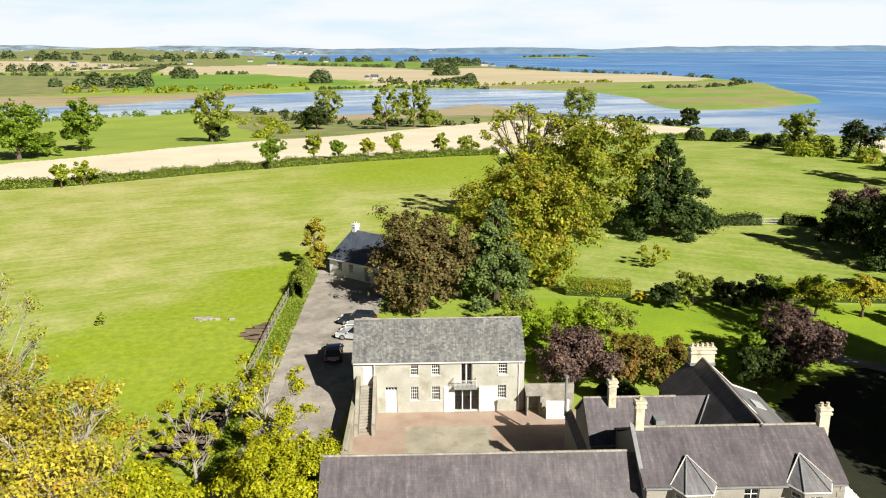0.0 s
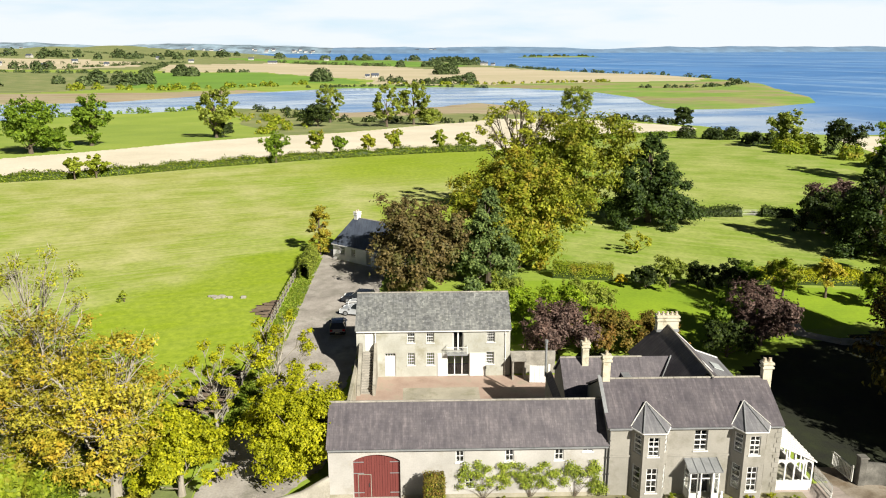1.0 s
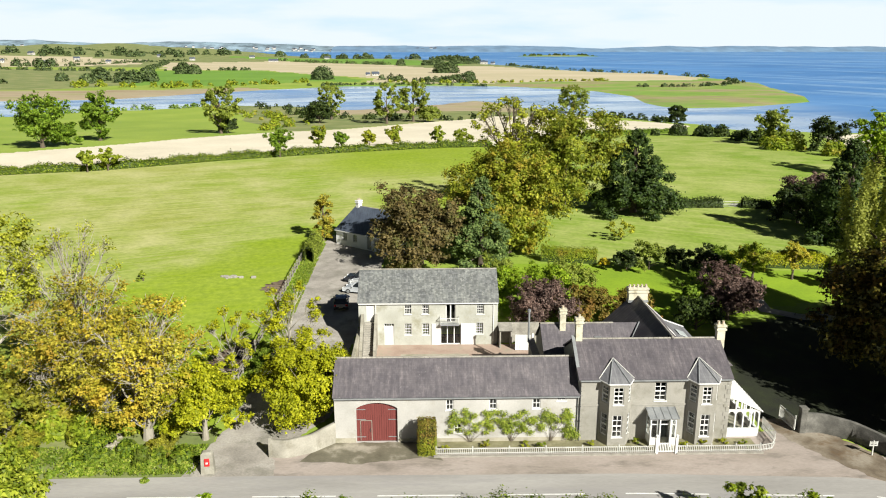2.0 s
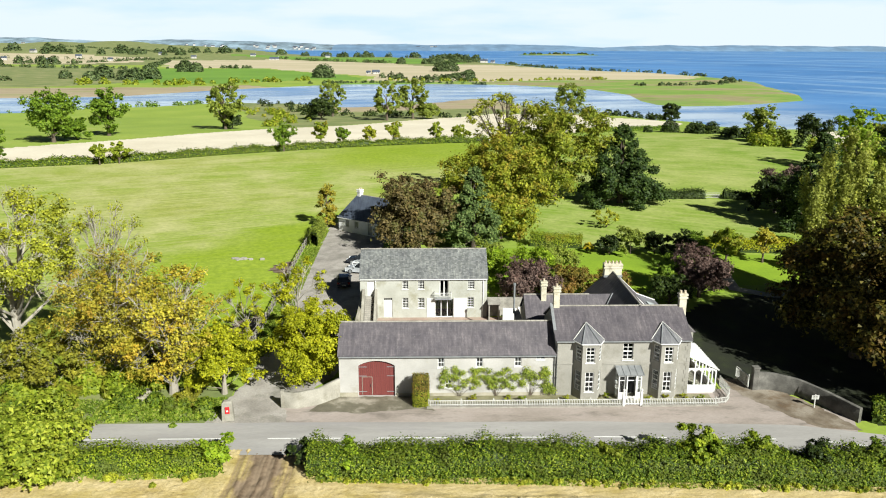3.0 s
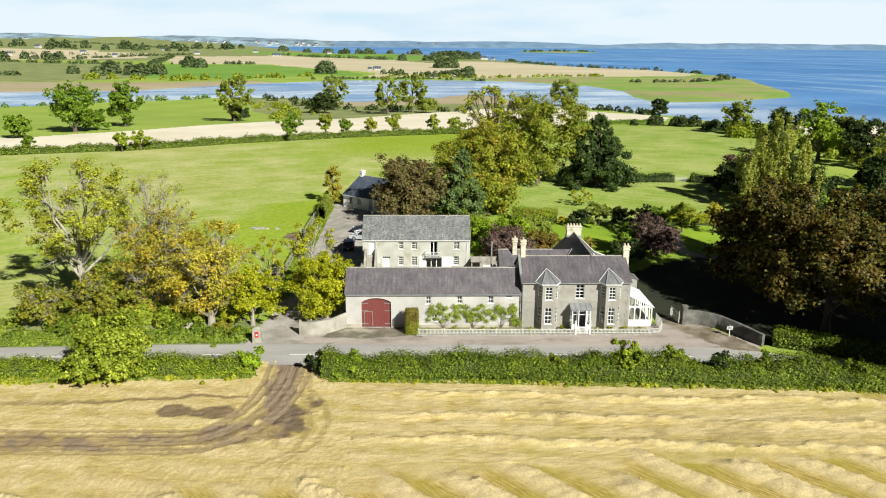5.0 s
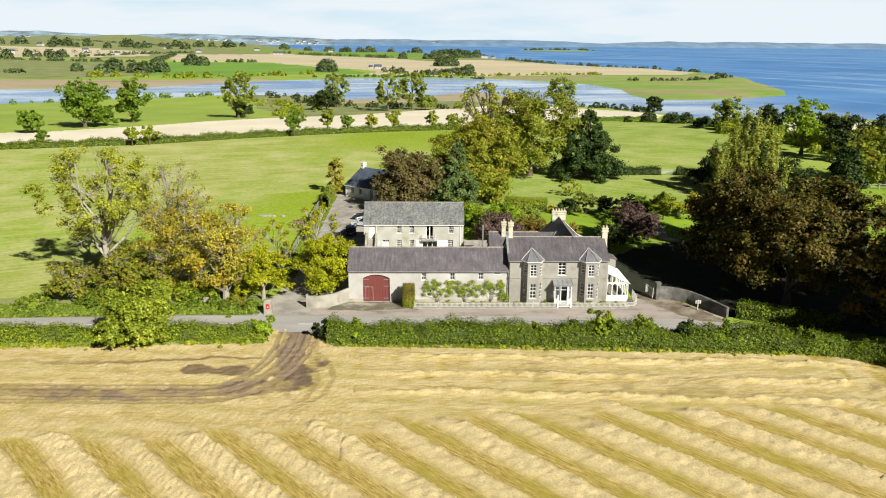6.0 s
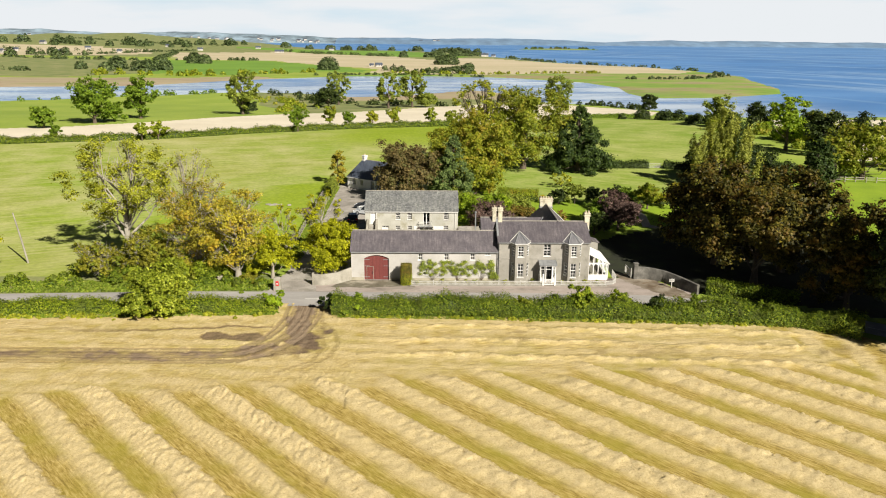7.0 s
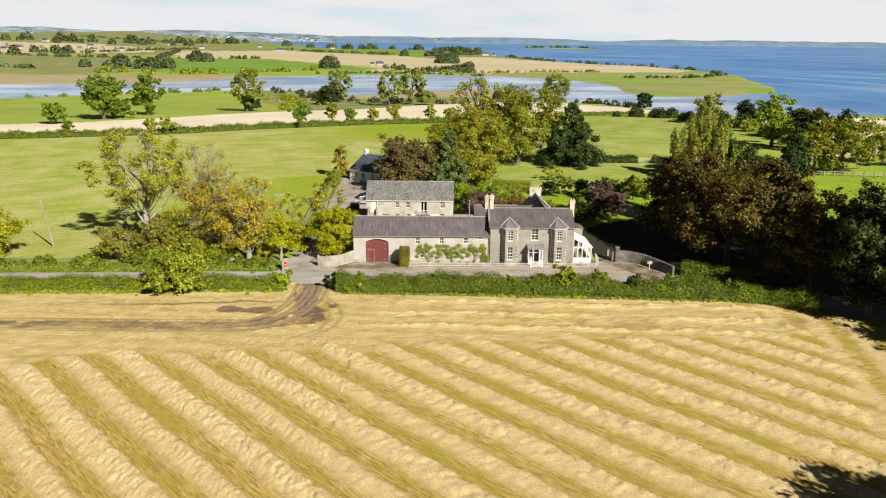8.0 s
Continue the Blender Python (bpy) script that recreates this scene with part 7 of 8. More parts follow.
# front hedge along the field
hedge("hedge", [(-9.2, 13.2), (7, 13.0), (24, 12.2), (40, 11.2), (49, 9.2), (55, 5.0)], 3.2, 2.0, "thorn", "thick mixed green hedge between field and road", 58, 0.13, ragged=0.55)
hedge("hedge", [(-110, 11.4), (-80, 12.4), (-55, 13.0), (-37, 13.5), (-16.2, 13.9)], 2.6, 1.5, "hedge", "low mixed green hedge along the road", 44, 0.14, ragged=0.4)
shrub(22.6, 12.4, 4.2, 2.4, "hedge", "taller bright bush standing out of the hedge", 4200, 0.18, 20, seed=110)
shrub(27.6, 12.2, 3.6, 1.8, "hedge", "taller green bush standing out of the hedge", 2600, 0.18, 16, seed=111)
for i, (x, h, r, k) in enumerate([(-6.4, 2.3, 2.0, "bright"), (-2.0, 2.2, 1.7, "hedge"), (4.6, 2.6, 1.6, "dark"), (10.2, 2.4, 1.8, "thorn"), (15.0, 2.8, 1.5, "moss"), (18.6, 2.5, 1.6, "dark"), (32.0, 3.0, 1.9, "dark"), (36.4, 3.2, 1.8, "thorn"), (41.0, 2.9, 1.8, "dark"), (45.5, 2.8, 1.8, "thorn")]):
    shrub(x, float(np.interp(x, [-9, 7, 24, 40, 49], [13.2, 13.0, 12.2, 11.2, 9.2])), h, r, k, "bushy growth standing out of the field hedge", 2600, 0.14, 16, group="bushes in the field hedge", seed=400 + i)
shrub(-9.6, 13.6, 2.4, 1.5, "dark", "dark bush at the field gateway", 2000, 0.16, 14, seed=112)
shrub(-17.2, 14.0, 2.4, 1.8, "bright", "leafy bush at the end of the hedge", 2400, 0.16, 14, seed=113)

# far trees and hedges
hedge("far_hedge", [(-160, 146), (-113, 158), (-86, 167.5), (-59, 185.5), (-27, 203.5), (6, 218.5), (22, 222.5)], 2.8, 1.9, "thorn", "long field hedge beside the pale stubble", 9, 0.30, ragged=0.5)
hedge("far_hedge", [(60, 257), (82, 268), (104, 280)], 2.4, 1.6, "green", "field hedge behind the cut grass", 7, 0.36)
for i, (x, y, h, r, k) in enumerate([(-43, 192.9, 9.2, 5.0, "green"), (-33.3, 206.3, 9.0, 3.2, "olive"), (-26.9, 211.8, 6.0, 3.0, "green"), (-18.4, 217.9, 6.2, 2.6, "thin"), (-10.3, 219.9, 7.4, 3.2, "olive"), (4.0, 219.6, 7.4, 2.8, "lush"), (12.5, 223.7, 6.2, 3.2, "lush"), (-87.1, 164, 6.6, 2.6, "lush"), (-83.0, 166.9, 6.2, 3.0, "lush"), (-113.6, 163, 5.6, 2.0, "green")]):
    tree(x, y, h, r, k, "round tree growing in the field hedge", 0.14, 22, 2400, 0.34, "round", "darkbark", group="hedgerow trees", seed=120 + i)
for i, (x, y, h, r, k, sh) in enumerate([(-124.7, 218.9, 20, 9.4, "green", "spread"), (-116.5, 244.5, 19, 7.4, "green", "round"), (-82, 277.7, 20, 6.8, "willow", "spread"), (-51.7, 347, 11.4, 7.4, "dark", "dome"), (-48.9, 372.3, 19, 6.6, "willow", "spread"), (-18.3, 338.2, 19, 6.6, "willow", "spread"), (-5.9, 352.8, 20, 7.8, "willow", "spread"), (86.2, 416.8, 15.5, 9.6, "willow", "spread"), (124.8, 346.1, 9.4, 4.6, "dark", "dome"), (-121, 228, 8, 4.5, "green", "dome"), (-80, 281, 6, 4, "dark", "dome"), (-133, 196, 8.5, 4.4, "green", "round"), (2.5, 352, 8, 6, "willow", "dome")]):
    tree(x, y, h, r, k, "tall field tree with an open crown" if sh == "spread" else "dense round field tree", (0.02 if i < 2 else 0.14) if sh == "spread" else 0.04, 50, 6500, 0.46, "round" if i < 2 else sh, "darkbark", group="field trees", seed=140 + i)
for i, (x, y, h, r, k) in enumerate([(116.4, 220.6, 13, 6, "willow"), (112, 152, 18.6, 6.5, "bright"), (109.5, 104.7, 16, 11, "moss"), (124, 200, 11, 7, "dark"), (127, 165, 12, 7, "dark"), (118, 140, 13, 7, "dark"), (100, 100, 12, 6, "moss"), (134, 150, 12, 8, "dark"), (140, 190, 9, 7, "moss"), (128, 118, 11, 7, "moss"), (89, 86, 14, 3.2, "dark")]):
    tree(x, y, h, r, k, "mixed tree along the shore field", 0.05, 32, 4200, 0.40, "dome" if i > 2 else "round", "darkbark", group="shore trees", seed=160 + i)
thicket("shore_scrub", [(80, 262), (100, 262), (112, 250), (116, 232)], 4, 4.2, "dark", "dark scrub at the corner of the cut field", 5200, 0.42)
thicket("shore_scrub", [(112, 225), (120, 190), (126, 160), (116, 135)], 5, 5.5, "olive", "mixed scrub between field and shore", 7000, 0.42)
thicket("shore_scrub", [(-92, 470), (-60, 380), (-20, 375), (10, 366), (40, 400)], 12, 3.6, "dark", "dark scrub along the inlet", 2600, 0.6)
thicket("shore_scrub", [(-75, 290), (-64, 330), (-90, 400), (-130, 440)], 10, 3.4, "olive", "brown green scrub beside the inlet field", 2200, 0.6)
thicket("shore_scrub", [(-240, 395), (-190, 440), (-140, 470)], 8, 3.0, "green", "low scrub on the inlet's bank", 1400, 0.6)
thicket("shore_scrub", [(84, 395), (112, 380), (122, 350)], 6, 3.2, "dark", "dark scrub on the shore", 1200, 0.6)
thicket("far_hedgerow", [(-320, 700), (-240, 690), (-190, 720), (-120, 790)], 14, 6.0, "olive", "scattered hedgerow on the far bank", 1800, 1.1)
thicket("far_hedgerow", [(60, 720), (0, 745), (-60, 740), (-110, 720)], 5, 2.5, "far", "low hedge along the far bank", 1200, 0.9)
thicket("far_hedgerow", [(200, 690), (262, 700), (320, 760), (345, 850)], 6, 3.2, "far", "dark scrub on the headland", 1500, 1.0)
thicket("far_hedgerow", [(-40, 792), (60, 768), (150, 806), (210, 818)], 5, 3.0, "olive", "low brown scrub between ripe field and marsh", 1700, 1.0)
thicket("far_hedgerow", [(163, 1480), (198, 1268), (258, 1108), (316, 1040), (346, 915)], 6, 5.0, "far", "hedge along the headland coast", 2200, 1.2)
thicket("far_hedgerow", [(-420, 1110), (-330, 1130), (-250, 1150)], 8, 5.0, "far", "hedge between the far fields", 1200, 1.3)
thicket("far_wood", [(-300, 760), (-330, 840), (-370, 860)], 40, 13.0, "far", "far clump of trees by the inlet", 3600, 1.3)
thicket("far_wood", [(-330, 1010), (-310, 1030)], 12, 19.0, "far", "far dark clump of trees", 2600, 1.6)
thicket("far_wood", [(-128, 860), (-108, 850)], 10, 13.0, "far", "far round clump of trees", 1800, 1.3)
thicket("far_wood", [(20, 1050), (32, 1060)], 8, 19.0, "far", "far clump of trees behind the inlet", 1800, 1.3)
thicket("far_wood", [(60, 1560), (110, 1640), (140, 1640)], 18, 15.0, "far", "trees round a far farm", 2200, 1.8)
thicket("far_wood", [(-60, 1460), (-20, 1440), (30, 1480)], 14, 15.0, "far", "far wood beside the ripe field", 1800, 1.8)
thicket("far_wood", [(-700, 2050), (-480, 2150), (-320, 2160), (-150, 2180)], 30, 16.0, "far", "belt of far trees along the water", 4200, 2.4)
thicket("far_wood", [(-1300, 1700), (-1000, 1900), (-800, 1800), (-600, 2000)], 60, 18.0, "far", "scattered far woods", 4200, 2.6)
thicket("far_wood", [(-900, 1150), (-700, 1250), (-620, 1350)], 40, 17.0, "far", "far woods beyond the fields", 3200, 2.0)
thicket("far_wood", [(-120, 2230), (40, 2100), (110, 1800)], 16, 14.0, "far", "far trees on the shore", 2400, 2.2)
thicket("far_wood", [(345, 2705), (440, 2695), (590, 2705)], 16, 8.0, "far", "scrub on a small island", 3400, 2.2)
IX, IY = np.meshgrid(np.linspace(320, 610, 60), np.linspace(2640, 2760, 24))
IR = np.hypot((IX - 465) / 145, (IY - 2700) / 60)
tagged(new("island", grid_mesh("island", IX, IY, SEA - 0.6 + 4.2 * np.clip(1 - IR**2, 0, 1) ** 0.6 + 0.3 * fbm(IX, IY, 20.0, 71), [M["marsh"]])), "low grassy island with scrub in the lough", "island", kind="structure")
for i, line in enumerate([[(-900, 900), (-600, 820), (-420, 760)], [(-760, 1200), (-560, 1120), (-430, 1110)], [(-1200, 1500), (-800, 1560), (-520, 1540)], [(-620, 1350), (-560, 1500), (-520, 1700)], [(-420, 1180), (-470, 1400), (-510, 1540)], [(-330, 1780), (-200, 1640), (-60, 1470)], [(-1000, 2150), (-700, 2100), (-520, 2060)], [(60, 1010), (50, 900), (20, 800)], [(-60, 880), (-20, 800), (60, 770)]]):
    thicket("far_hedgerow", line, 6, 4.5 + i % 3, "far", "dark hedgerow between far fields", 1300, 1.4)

# ---- fences, walls and things by the road ----
def wall_along(name, line, heights, thick, material, label, cap=None):
    """A free-standing wall along a bent line, its height changing on the way."""
    p = np.array(line, float)
    run = np.concatenate([[0], np.cumsum(np.hypot(*np.diff(p, axis=0).T))])
    d = np.linspace(0, run[-1], 28)
    x, y, h = np.interp(d, run, p[:, 0]), np.interp(d, run, p[:, 1]), np.interp(d, run, heights)
    for _ in range(2):
        x[1:-1], y[1:-1] = (x[:-2] + 2 * x[1:-1] + x[2:]) / 4, (y[:-2] + 2 * y[1:-1] + y[2:]) / 4
    w = np.stack([np.gradient(x), np.gradient(y)], 1)
    w /= np.linalg.norm(w, axis=1, keepdims=True)
    nx, ny = w[:, 1] * thick / 2, -w[:, 0] * thick / 2
    g = land_height(x, y)
    X = np.array([x + nx, x + nx, x + nx * 0.7, x - nx * 0.7, x - nx, x - nx, x + nx])
    Y = np.array([y + ny, y + ny, y + ny * 0.7, y - ny * 0.7, y - ny, y - ny, y + ny])
    Z = np.array([g - 0.3, g + h - 0.05, g + h, g + h, g + h - 0.05, g - 0.3, g - 0.3])
    ob = new(name, grid_mesh(name, X, Y, Z, [material]))
    s = Shape()
    for e, flip in ((0, False), (27, True)):
        ring = [(X[k, e], Y[k, e], Z[k, e]) for k in range(6)]
        s.add(ring, [tuple(range(6)) if flip else tuple(reversed(range(6)))])
    part("wall_end", s, material, ob)
    return tagged(ob, label, "wall", kind="structure")


wall_along("entrance_wall", [(-13.2, 23.9), (-12, 23.7), (-10, 24.5), (-8.1, 26.2)], [1.6, 1.6, 1.65, 1.9], 0.36, M["oldwall"], "curved cream rendered entrance wall beside the drive")
solid("gate_pier", Shape().soft_box(-13.45, -13.15, 23.7, 24.15, -0.2, 1.75, 0.03), M["oldwall"], "slim pale end pier of the entrance wall", "gate pier", kind="structure")
wall_along("entrance_wall", [(33.3, 27.0), (35.0, 27.0), (37.1, 25.6), (38.7, 23.0), (40.2, 20.0)], [1.9, 1.8, 1.7, 1.6, 1.45], 0.4, M["shaded_stone"], "curved grey stone wall shading the house entrance")
solid("gate_pier", Shape().soft_box(33.0, 33.6, 26.7, 27.3, -0.2, 2.3, 0.04).soft_box(32.94, 33.66, 26.64, 27.36, 2.3, 2.45, 0.04), M["shaded_stone"], "square stone gate pier with a flat cap", "gate pier", kind="structure")

gate = thing("entrance_gate", 32.7, 27.0, 0, 96, "white timber entrance gate standing open", "gate")
# greyer paint puts the shade on this white gate into its colour
part("gate_frame", Shape().box(0, 2.6, -0.04, 0.04, 0.2, 0.32).box(0, 2.6, -0.04, 0.04, 1.3, 1.42).box(0, 0.1, -0.04, 0.04, 0.32, 1.6).box(2.5, 2.6, -0.04, 0.04, 0.32, 1.42), M["oldwhite"], gate)
for i in range(14):
    part("slat", Shape().box(0.18 + i * 0.165, 0.25 + i * 0.165, -0.02, 0.02, 0.32, 1.3), M["oldwhite"], gate)

# white picket fence before the house
picket = thing("picket_fence", 0, 0, 0, label="white painted picket fence around the front garden", category="fence")
PK = [(0.6, 23.62), (28.2, 23.62), (29.3, 23.9), (29.95, 24.8), (30.0, 27.6)]
pk = np.array(PK)
prun = np.concatenate([[0], np.cumsum(np.hypot(*np.diff(pk, axis=0).T))])
pale_mesh = mesh_of("pale", *(lambda s: (s.v, s.f))(Shape().prism([(-0.028, -0.012), (0.028, -0.012), (0.028, 0.012), (-0.028, 0.012)], 0.0, 0.58).add([(-0.028, -0.012, 0.58), (0.028, -0.012, 0.58), (0.028, 0.012, 0.58), (-0.028, 0.012, 0.58), (0, 0, 0.64)], [(0, 1, 4), (1, 2, 4), (2, 3, 4), (3, 0, 4)])), M["oldwhite"])
gate_gap = (19.2, 21.0)
d = 0.0
while d < prun[-1]:
    x, y = np.interp(d, prun, pk[:, 0]), np.interp(d, prun, pk[:, 1])
    if not (gate_gap[0] < x < gate_gap[1] and y < 23.7):
        x2, y2 = np.interp(d + 0.05, prun, pk[:, 0]), np.interp(d + 0.05, prun, pk[:, 1])
        ob = new("pale", pale_mesh)
        ob.parent = picket
        ob.matrix_basis = pose(x, y, ground_at(x, y) + 0.12, 0, 0, math.degrees(math.atan2(y2 - y, x2 - x + 1e-9))) @ Matrix.Diagonal((1, 1, 1 + 0.9 * min(1, max(0, (y - 24.0) / 0.8)), 1))
    d += 0.16
for z in (0.18, 0.60):
    for a, b in ((0.6, gate_gap[0]), (gate_gap[1], 28.2)):
        part("rail", Shape().box(a, b, 23.635, 23.68, z, z + 0.08), M["oldwhite"], picket)
    part("rail", Shape().tube([(28.2, 23.65, z + 0.04), (29.3, 23.93, z + 0.04), (29.95, 24.8, z + 0.04), (30.0, 27.6, z + 0.04)], [0.04] * 4, 6), M["oldwhite"], picket)
for x in (*np.arange(0.6, 19, 3.1), *np.arange(21.9, 28.3, 2.1)):
    part("post", Shape().soft_box(x - 0.05, x + 0.05, 23.69, 23.79, -0.1, 0.80, 0.01), M["oldwhite"], picket)
solid("kerb", Shape().box(0.4, 19.2, 23.35, 23.6, -0.15, 0.1).box(21.0, 28.4, 23.35, 23.6, -0.15, 0.1), M["stone"], "low stone kerb beneath the picket fence", "kerb", kind="structure")
gate = thing("garden_gate", 0, 0, 0, label="white garden gate between arched posts", category="gate")
for x in (19.25, 20.95):
    p = Shape().soft_box(x - 0.11, x + 0.11, 23.5, 23.72, -0.1, 1.45, 0.02).tube([(x, 23.61, 1.45), (x, 23.61, 1.52), (x, 23.61, 1.68), (x, 23.61, 1.76)], [0.06, 0.12, 0.12, 0.02], 10)
    part("gate_post", p, M["white"], gate)
part("gate_frame", Shape().box(19.36, 20.84, 23.58, 23.63, 0.15, 0.24).box(19.36, 20.84, 23.58, 23.63, 0.85, 0.94), M["white"], gate)
for x in np.arange(19.42, 20.84, 0.14):
    part("slat", Shape().box(x, x + 0.06, 23.565, 23.58, 0.12, 1.02), M["white"], gate)

# post and rail fence along the paddock
rail_fence = thing("paddock_fence", 0, 0, 0, label="weathered timber post and rail fence beside the drive", category="fence")
fy0, fy1 = 37.0, 94.0
for y in np.arange(fy0, fy1, 2.0):
    z = ground_at(-19.5, y)
    part("post", Shape().soft_box(-19.57, -19.43, y - 0.07, y + 0.07, z - 0.2, z + 1.35, 0.015), M["timber"], rail_fence)
    z2 = ground_at(-19.5, y + 2)
    for h in (0.35, 0.75, 1.15):
        part("rail", Shape().add([(-19.43, y, z + h), (-19.39, y, z + h), (-19.39, y, z + h + 0.13), (-19.43, y, z + h + 0.13), (-19.43, y + 2, z2 + h), (-19.39, y + 2, z2 + h), (-19.39, y + 2, z2 + h + 0.13), (-19.43, y + 2, z2 + h + 0.13)], [(3, 2, 1, 0), (4, 5, 6, 7), (0, 1, 5, 4), (1, 2, 6, 5), (2, 3, 7, 6), (3, 0, 4, 7)]), M["timber"], rail_fence)
far_fence = thing("field_fence", 0, 0, 0, label="weathered rail fence under the shore trees", category="fence")
for i in range(16):
    x, y = 96 + i * 2.4, 101.5 - i * 0.3
    z = ground_at(x, y)
    part("post", Shape().box(x - 0.08, x + 0.08, y - 0.08, y + 0.08, z - 0.2, z + 1.3), M["timber"], far_fence)
    for h in (0.5, 1.0):
        part("rail", Shape().box(x, x + 2.4, y - 0.03, y + 0.03, z + h, z + h + 0.14), M["timber"], far_fence)
field_gate = thing("field_gate", 62.4, 118.2, ground_at(62, 118), 0, "pale galvanised field gate in the hedge", "gate")
part("gate_frame", Shape().box(-2, -1.9, -0.03, 0.03, 0.1, 1.2).box(1.9, 2, -0.03, 0.03, 0.1, 1.2), M["oldwhite"], field_gate)
for h in (0.15, 0.45, 0.75, 1.1):
    part("bar", Shape().box(-1.9, 1.9, -0.025, 0.025, h, h + 0.08), M["oldwhite"], field_gate)

# wall box on its pillar
pillar = thing("post_box", -17.9, 21.6, ground_at(-17.9, 21.6), 6, "red post box set in a cream rendered pillar", "post box")
part("pillar", Shape().add([(-0.55, -0.35, -0.2), (0.55, -0.35, -0.2), (0.55, 0.35, -0.2), (-0.55, 0.35, -0.2), (-0.46, -0.3, 1.75), (0.46, -0.3, 1.75), (0.46, 0.3, 1.75), (-0.46, 0.3, 1.75), (-0.3, -0.2, 1.9), (0.3, -0.2, 1.9), (0.3, 0.2, 1.9), (-0.3, 0.2, 1.9)], [(3, 2, 1, 0), (0, 1, 5, 4), (1, 2, 6, 5), (2, 3, 7, 6), (3, 0, 4, 7), (4, 5, 9, 8), (5, 6, 10, 9), (6, 7, 11, 10), (7, 4, 8, 11), (8, 9, 10, 11)]), M["oldwall"], pillar)
bx = part("letter_box", Shape().soft_box(-0.2, 0.2, -0.40, -0.30, 0.75, 1.4, 0.02), M["postred"], pillar, "red enamelled letter box")
part("slot", Shape().box(-0.14, 0.14, -0.407, -0.4, 1.22, 1.27), M["iron"], bx)
part("notice_plate", Shape().box(-0.09, 0.09, -0.407, -0.4, 0.95, 1.1), M["white"], bx)

# sign by the entrance
sign = thing("entrance_sign", 37.4, 22.9, ground_at(37.4, 22.9), 0, "small white double sided sign on a post", "sign")
part("post", Shape().soft_box(-0.05, 0.05, -0.05, 0.05, -0.2, 1.4, 0.01), M["oldwhite"], sign)
b = part("board", Shape().soft_box(-0.36, 0.36, -0.04, -0.0, 0.9, 1.35, 0.01), M["oldwhite"], sign)
for z, w in ((1.32, 0.3), (1.16, 0.22), (1.02, 0.26)):
    part("text_bar", Shape().box(-w, w, -0.046, -0.041, z, z + 0.06), M["iron"], b)

# clipped column and climbers on the barn
topiary = thing("clipped_bush", -0.15, 24.3, ground_at(0, 24), 0, "clipped square column bush, brown on top", "topiary")
n = 5200
RNG = np.random.default_rng(501)
side_pick = RNG.integers(0, 5, n)
u, v = RNG.uniform(-0.7, 0.7, n), RNG.uniform(0.0, 2.9, n)
pos = np.stack([np.where(side_pick == 0, -0.7, np.where(side_pick == 1, 0.7, u)), np.where(side_pick == 2, -0.7, np.where(side_pick == 3, 0.7, RNG.uniform(-0.7, 0.7, n))), np.where(side_pick == 4, 2.9, v)], 1)
pos += RNG.normal(0, 0.06, (n, 3))
pos[:, 2] = np.abs(pos[:, 2])
nrm = np.stack([pos[:, 0], pos[:, 1], np.where(side_pick == 4, 1.0, 0.2)], 1) + 0.4 * RNG.normal(size=(n, 3))
top_mask = RNG.uniform(size=n) < np.clip((pos[:, 2] - 0.9) / 1.2, 0, 0.9)
leaves("lower_leaves", pos[~top_mask], nrm[~top_mask], 0.065, F["olive"], topiary)
leaves("upper_leaves", pos[top_mask], nrm[top_mask], 0.06, F["russet"], topiary, "brown scorched leaves")
# solid core coloured as the shade inside the bush
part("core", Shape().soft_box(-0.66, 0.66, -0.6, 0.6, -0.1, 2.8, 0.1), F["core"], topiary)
for cx, wdt, zb, zt, num in ((3.6, 1.9, 0.5, 3.2, 2900), (7.2, 1.9, 0.5, 3.1, 2800), (10.6, 1.7, 0.7, 3.2, 2500), (12.45, 0.45, 0.1, 1.4, 700)):
    vine = thing("climber", cx, 25.8, 0, 0, "green climbing plant trained on the barn wall", "climber", "climbers on the barn wall")
    RNG = np.random.default_rng(int(cx * 100))
    k = 30
    cc = np.stack([RNG.uniform(-wdt, wdt, k), RNG.uniform(-0.1, 0.05, k), RNG.uniform(zb + 0.3, zt - 0.2, k)], 1)
    w = RNG.integers(0, k, num)
    q = unit(num)
    pos = cc[w] + q * np.array([0.42, 0.13, 0.30]) * RNG.uniform(0.2, 1.25, num)[:, None]
    pos[:, 1] = np.minimum(pos[:, 1], 0.12)
    pos[:, 2] = np.maximum(pos[:, 2], 0.05)
    leaves("leaves", pos, q + np.array([0, -0.5, 0.4]) + 0.5 * RNG.normal(size=(num, 3)), 0.06, F["climber"], vine)
    s = Shape()
    for j in range(0, k, 4):
        s.tube([(0.0, 0.08, -0.1), (cc[j][0] * 0.4, 0.1, cc[j][2] * 0.5), tuple(cc[j])], [0.02, 0.014, 0.008], 5)
    part("stem", s, M["darkbark"], vine)
for i, x in enumerate((1.4, 4.9, 8.4, 9.6, 14.0, 17.9, 22.0, 23.6, 25.6, 27.2)):
    shrub(x, 24.6 + 0.3 * (i % 3), 0.55 + 0.2 * (i % 2), 0.5, "olive" if i % 2 else "thin", "low straggling plant in the front bed", 300, 0.09, 6, name="bed_plant", category="plant", group="plants in the front bed", seed=600 + i)

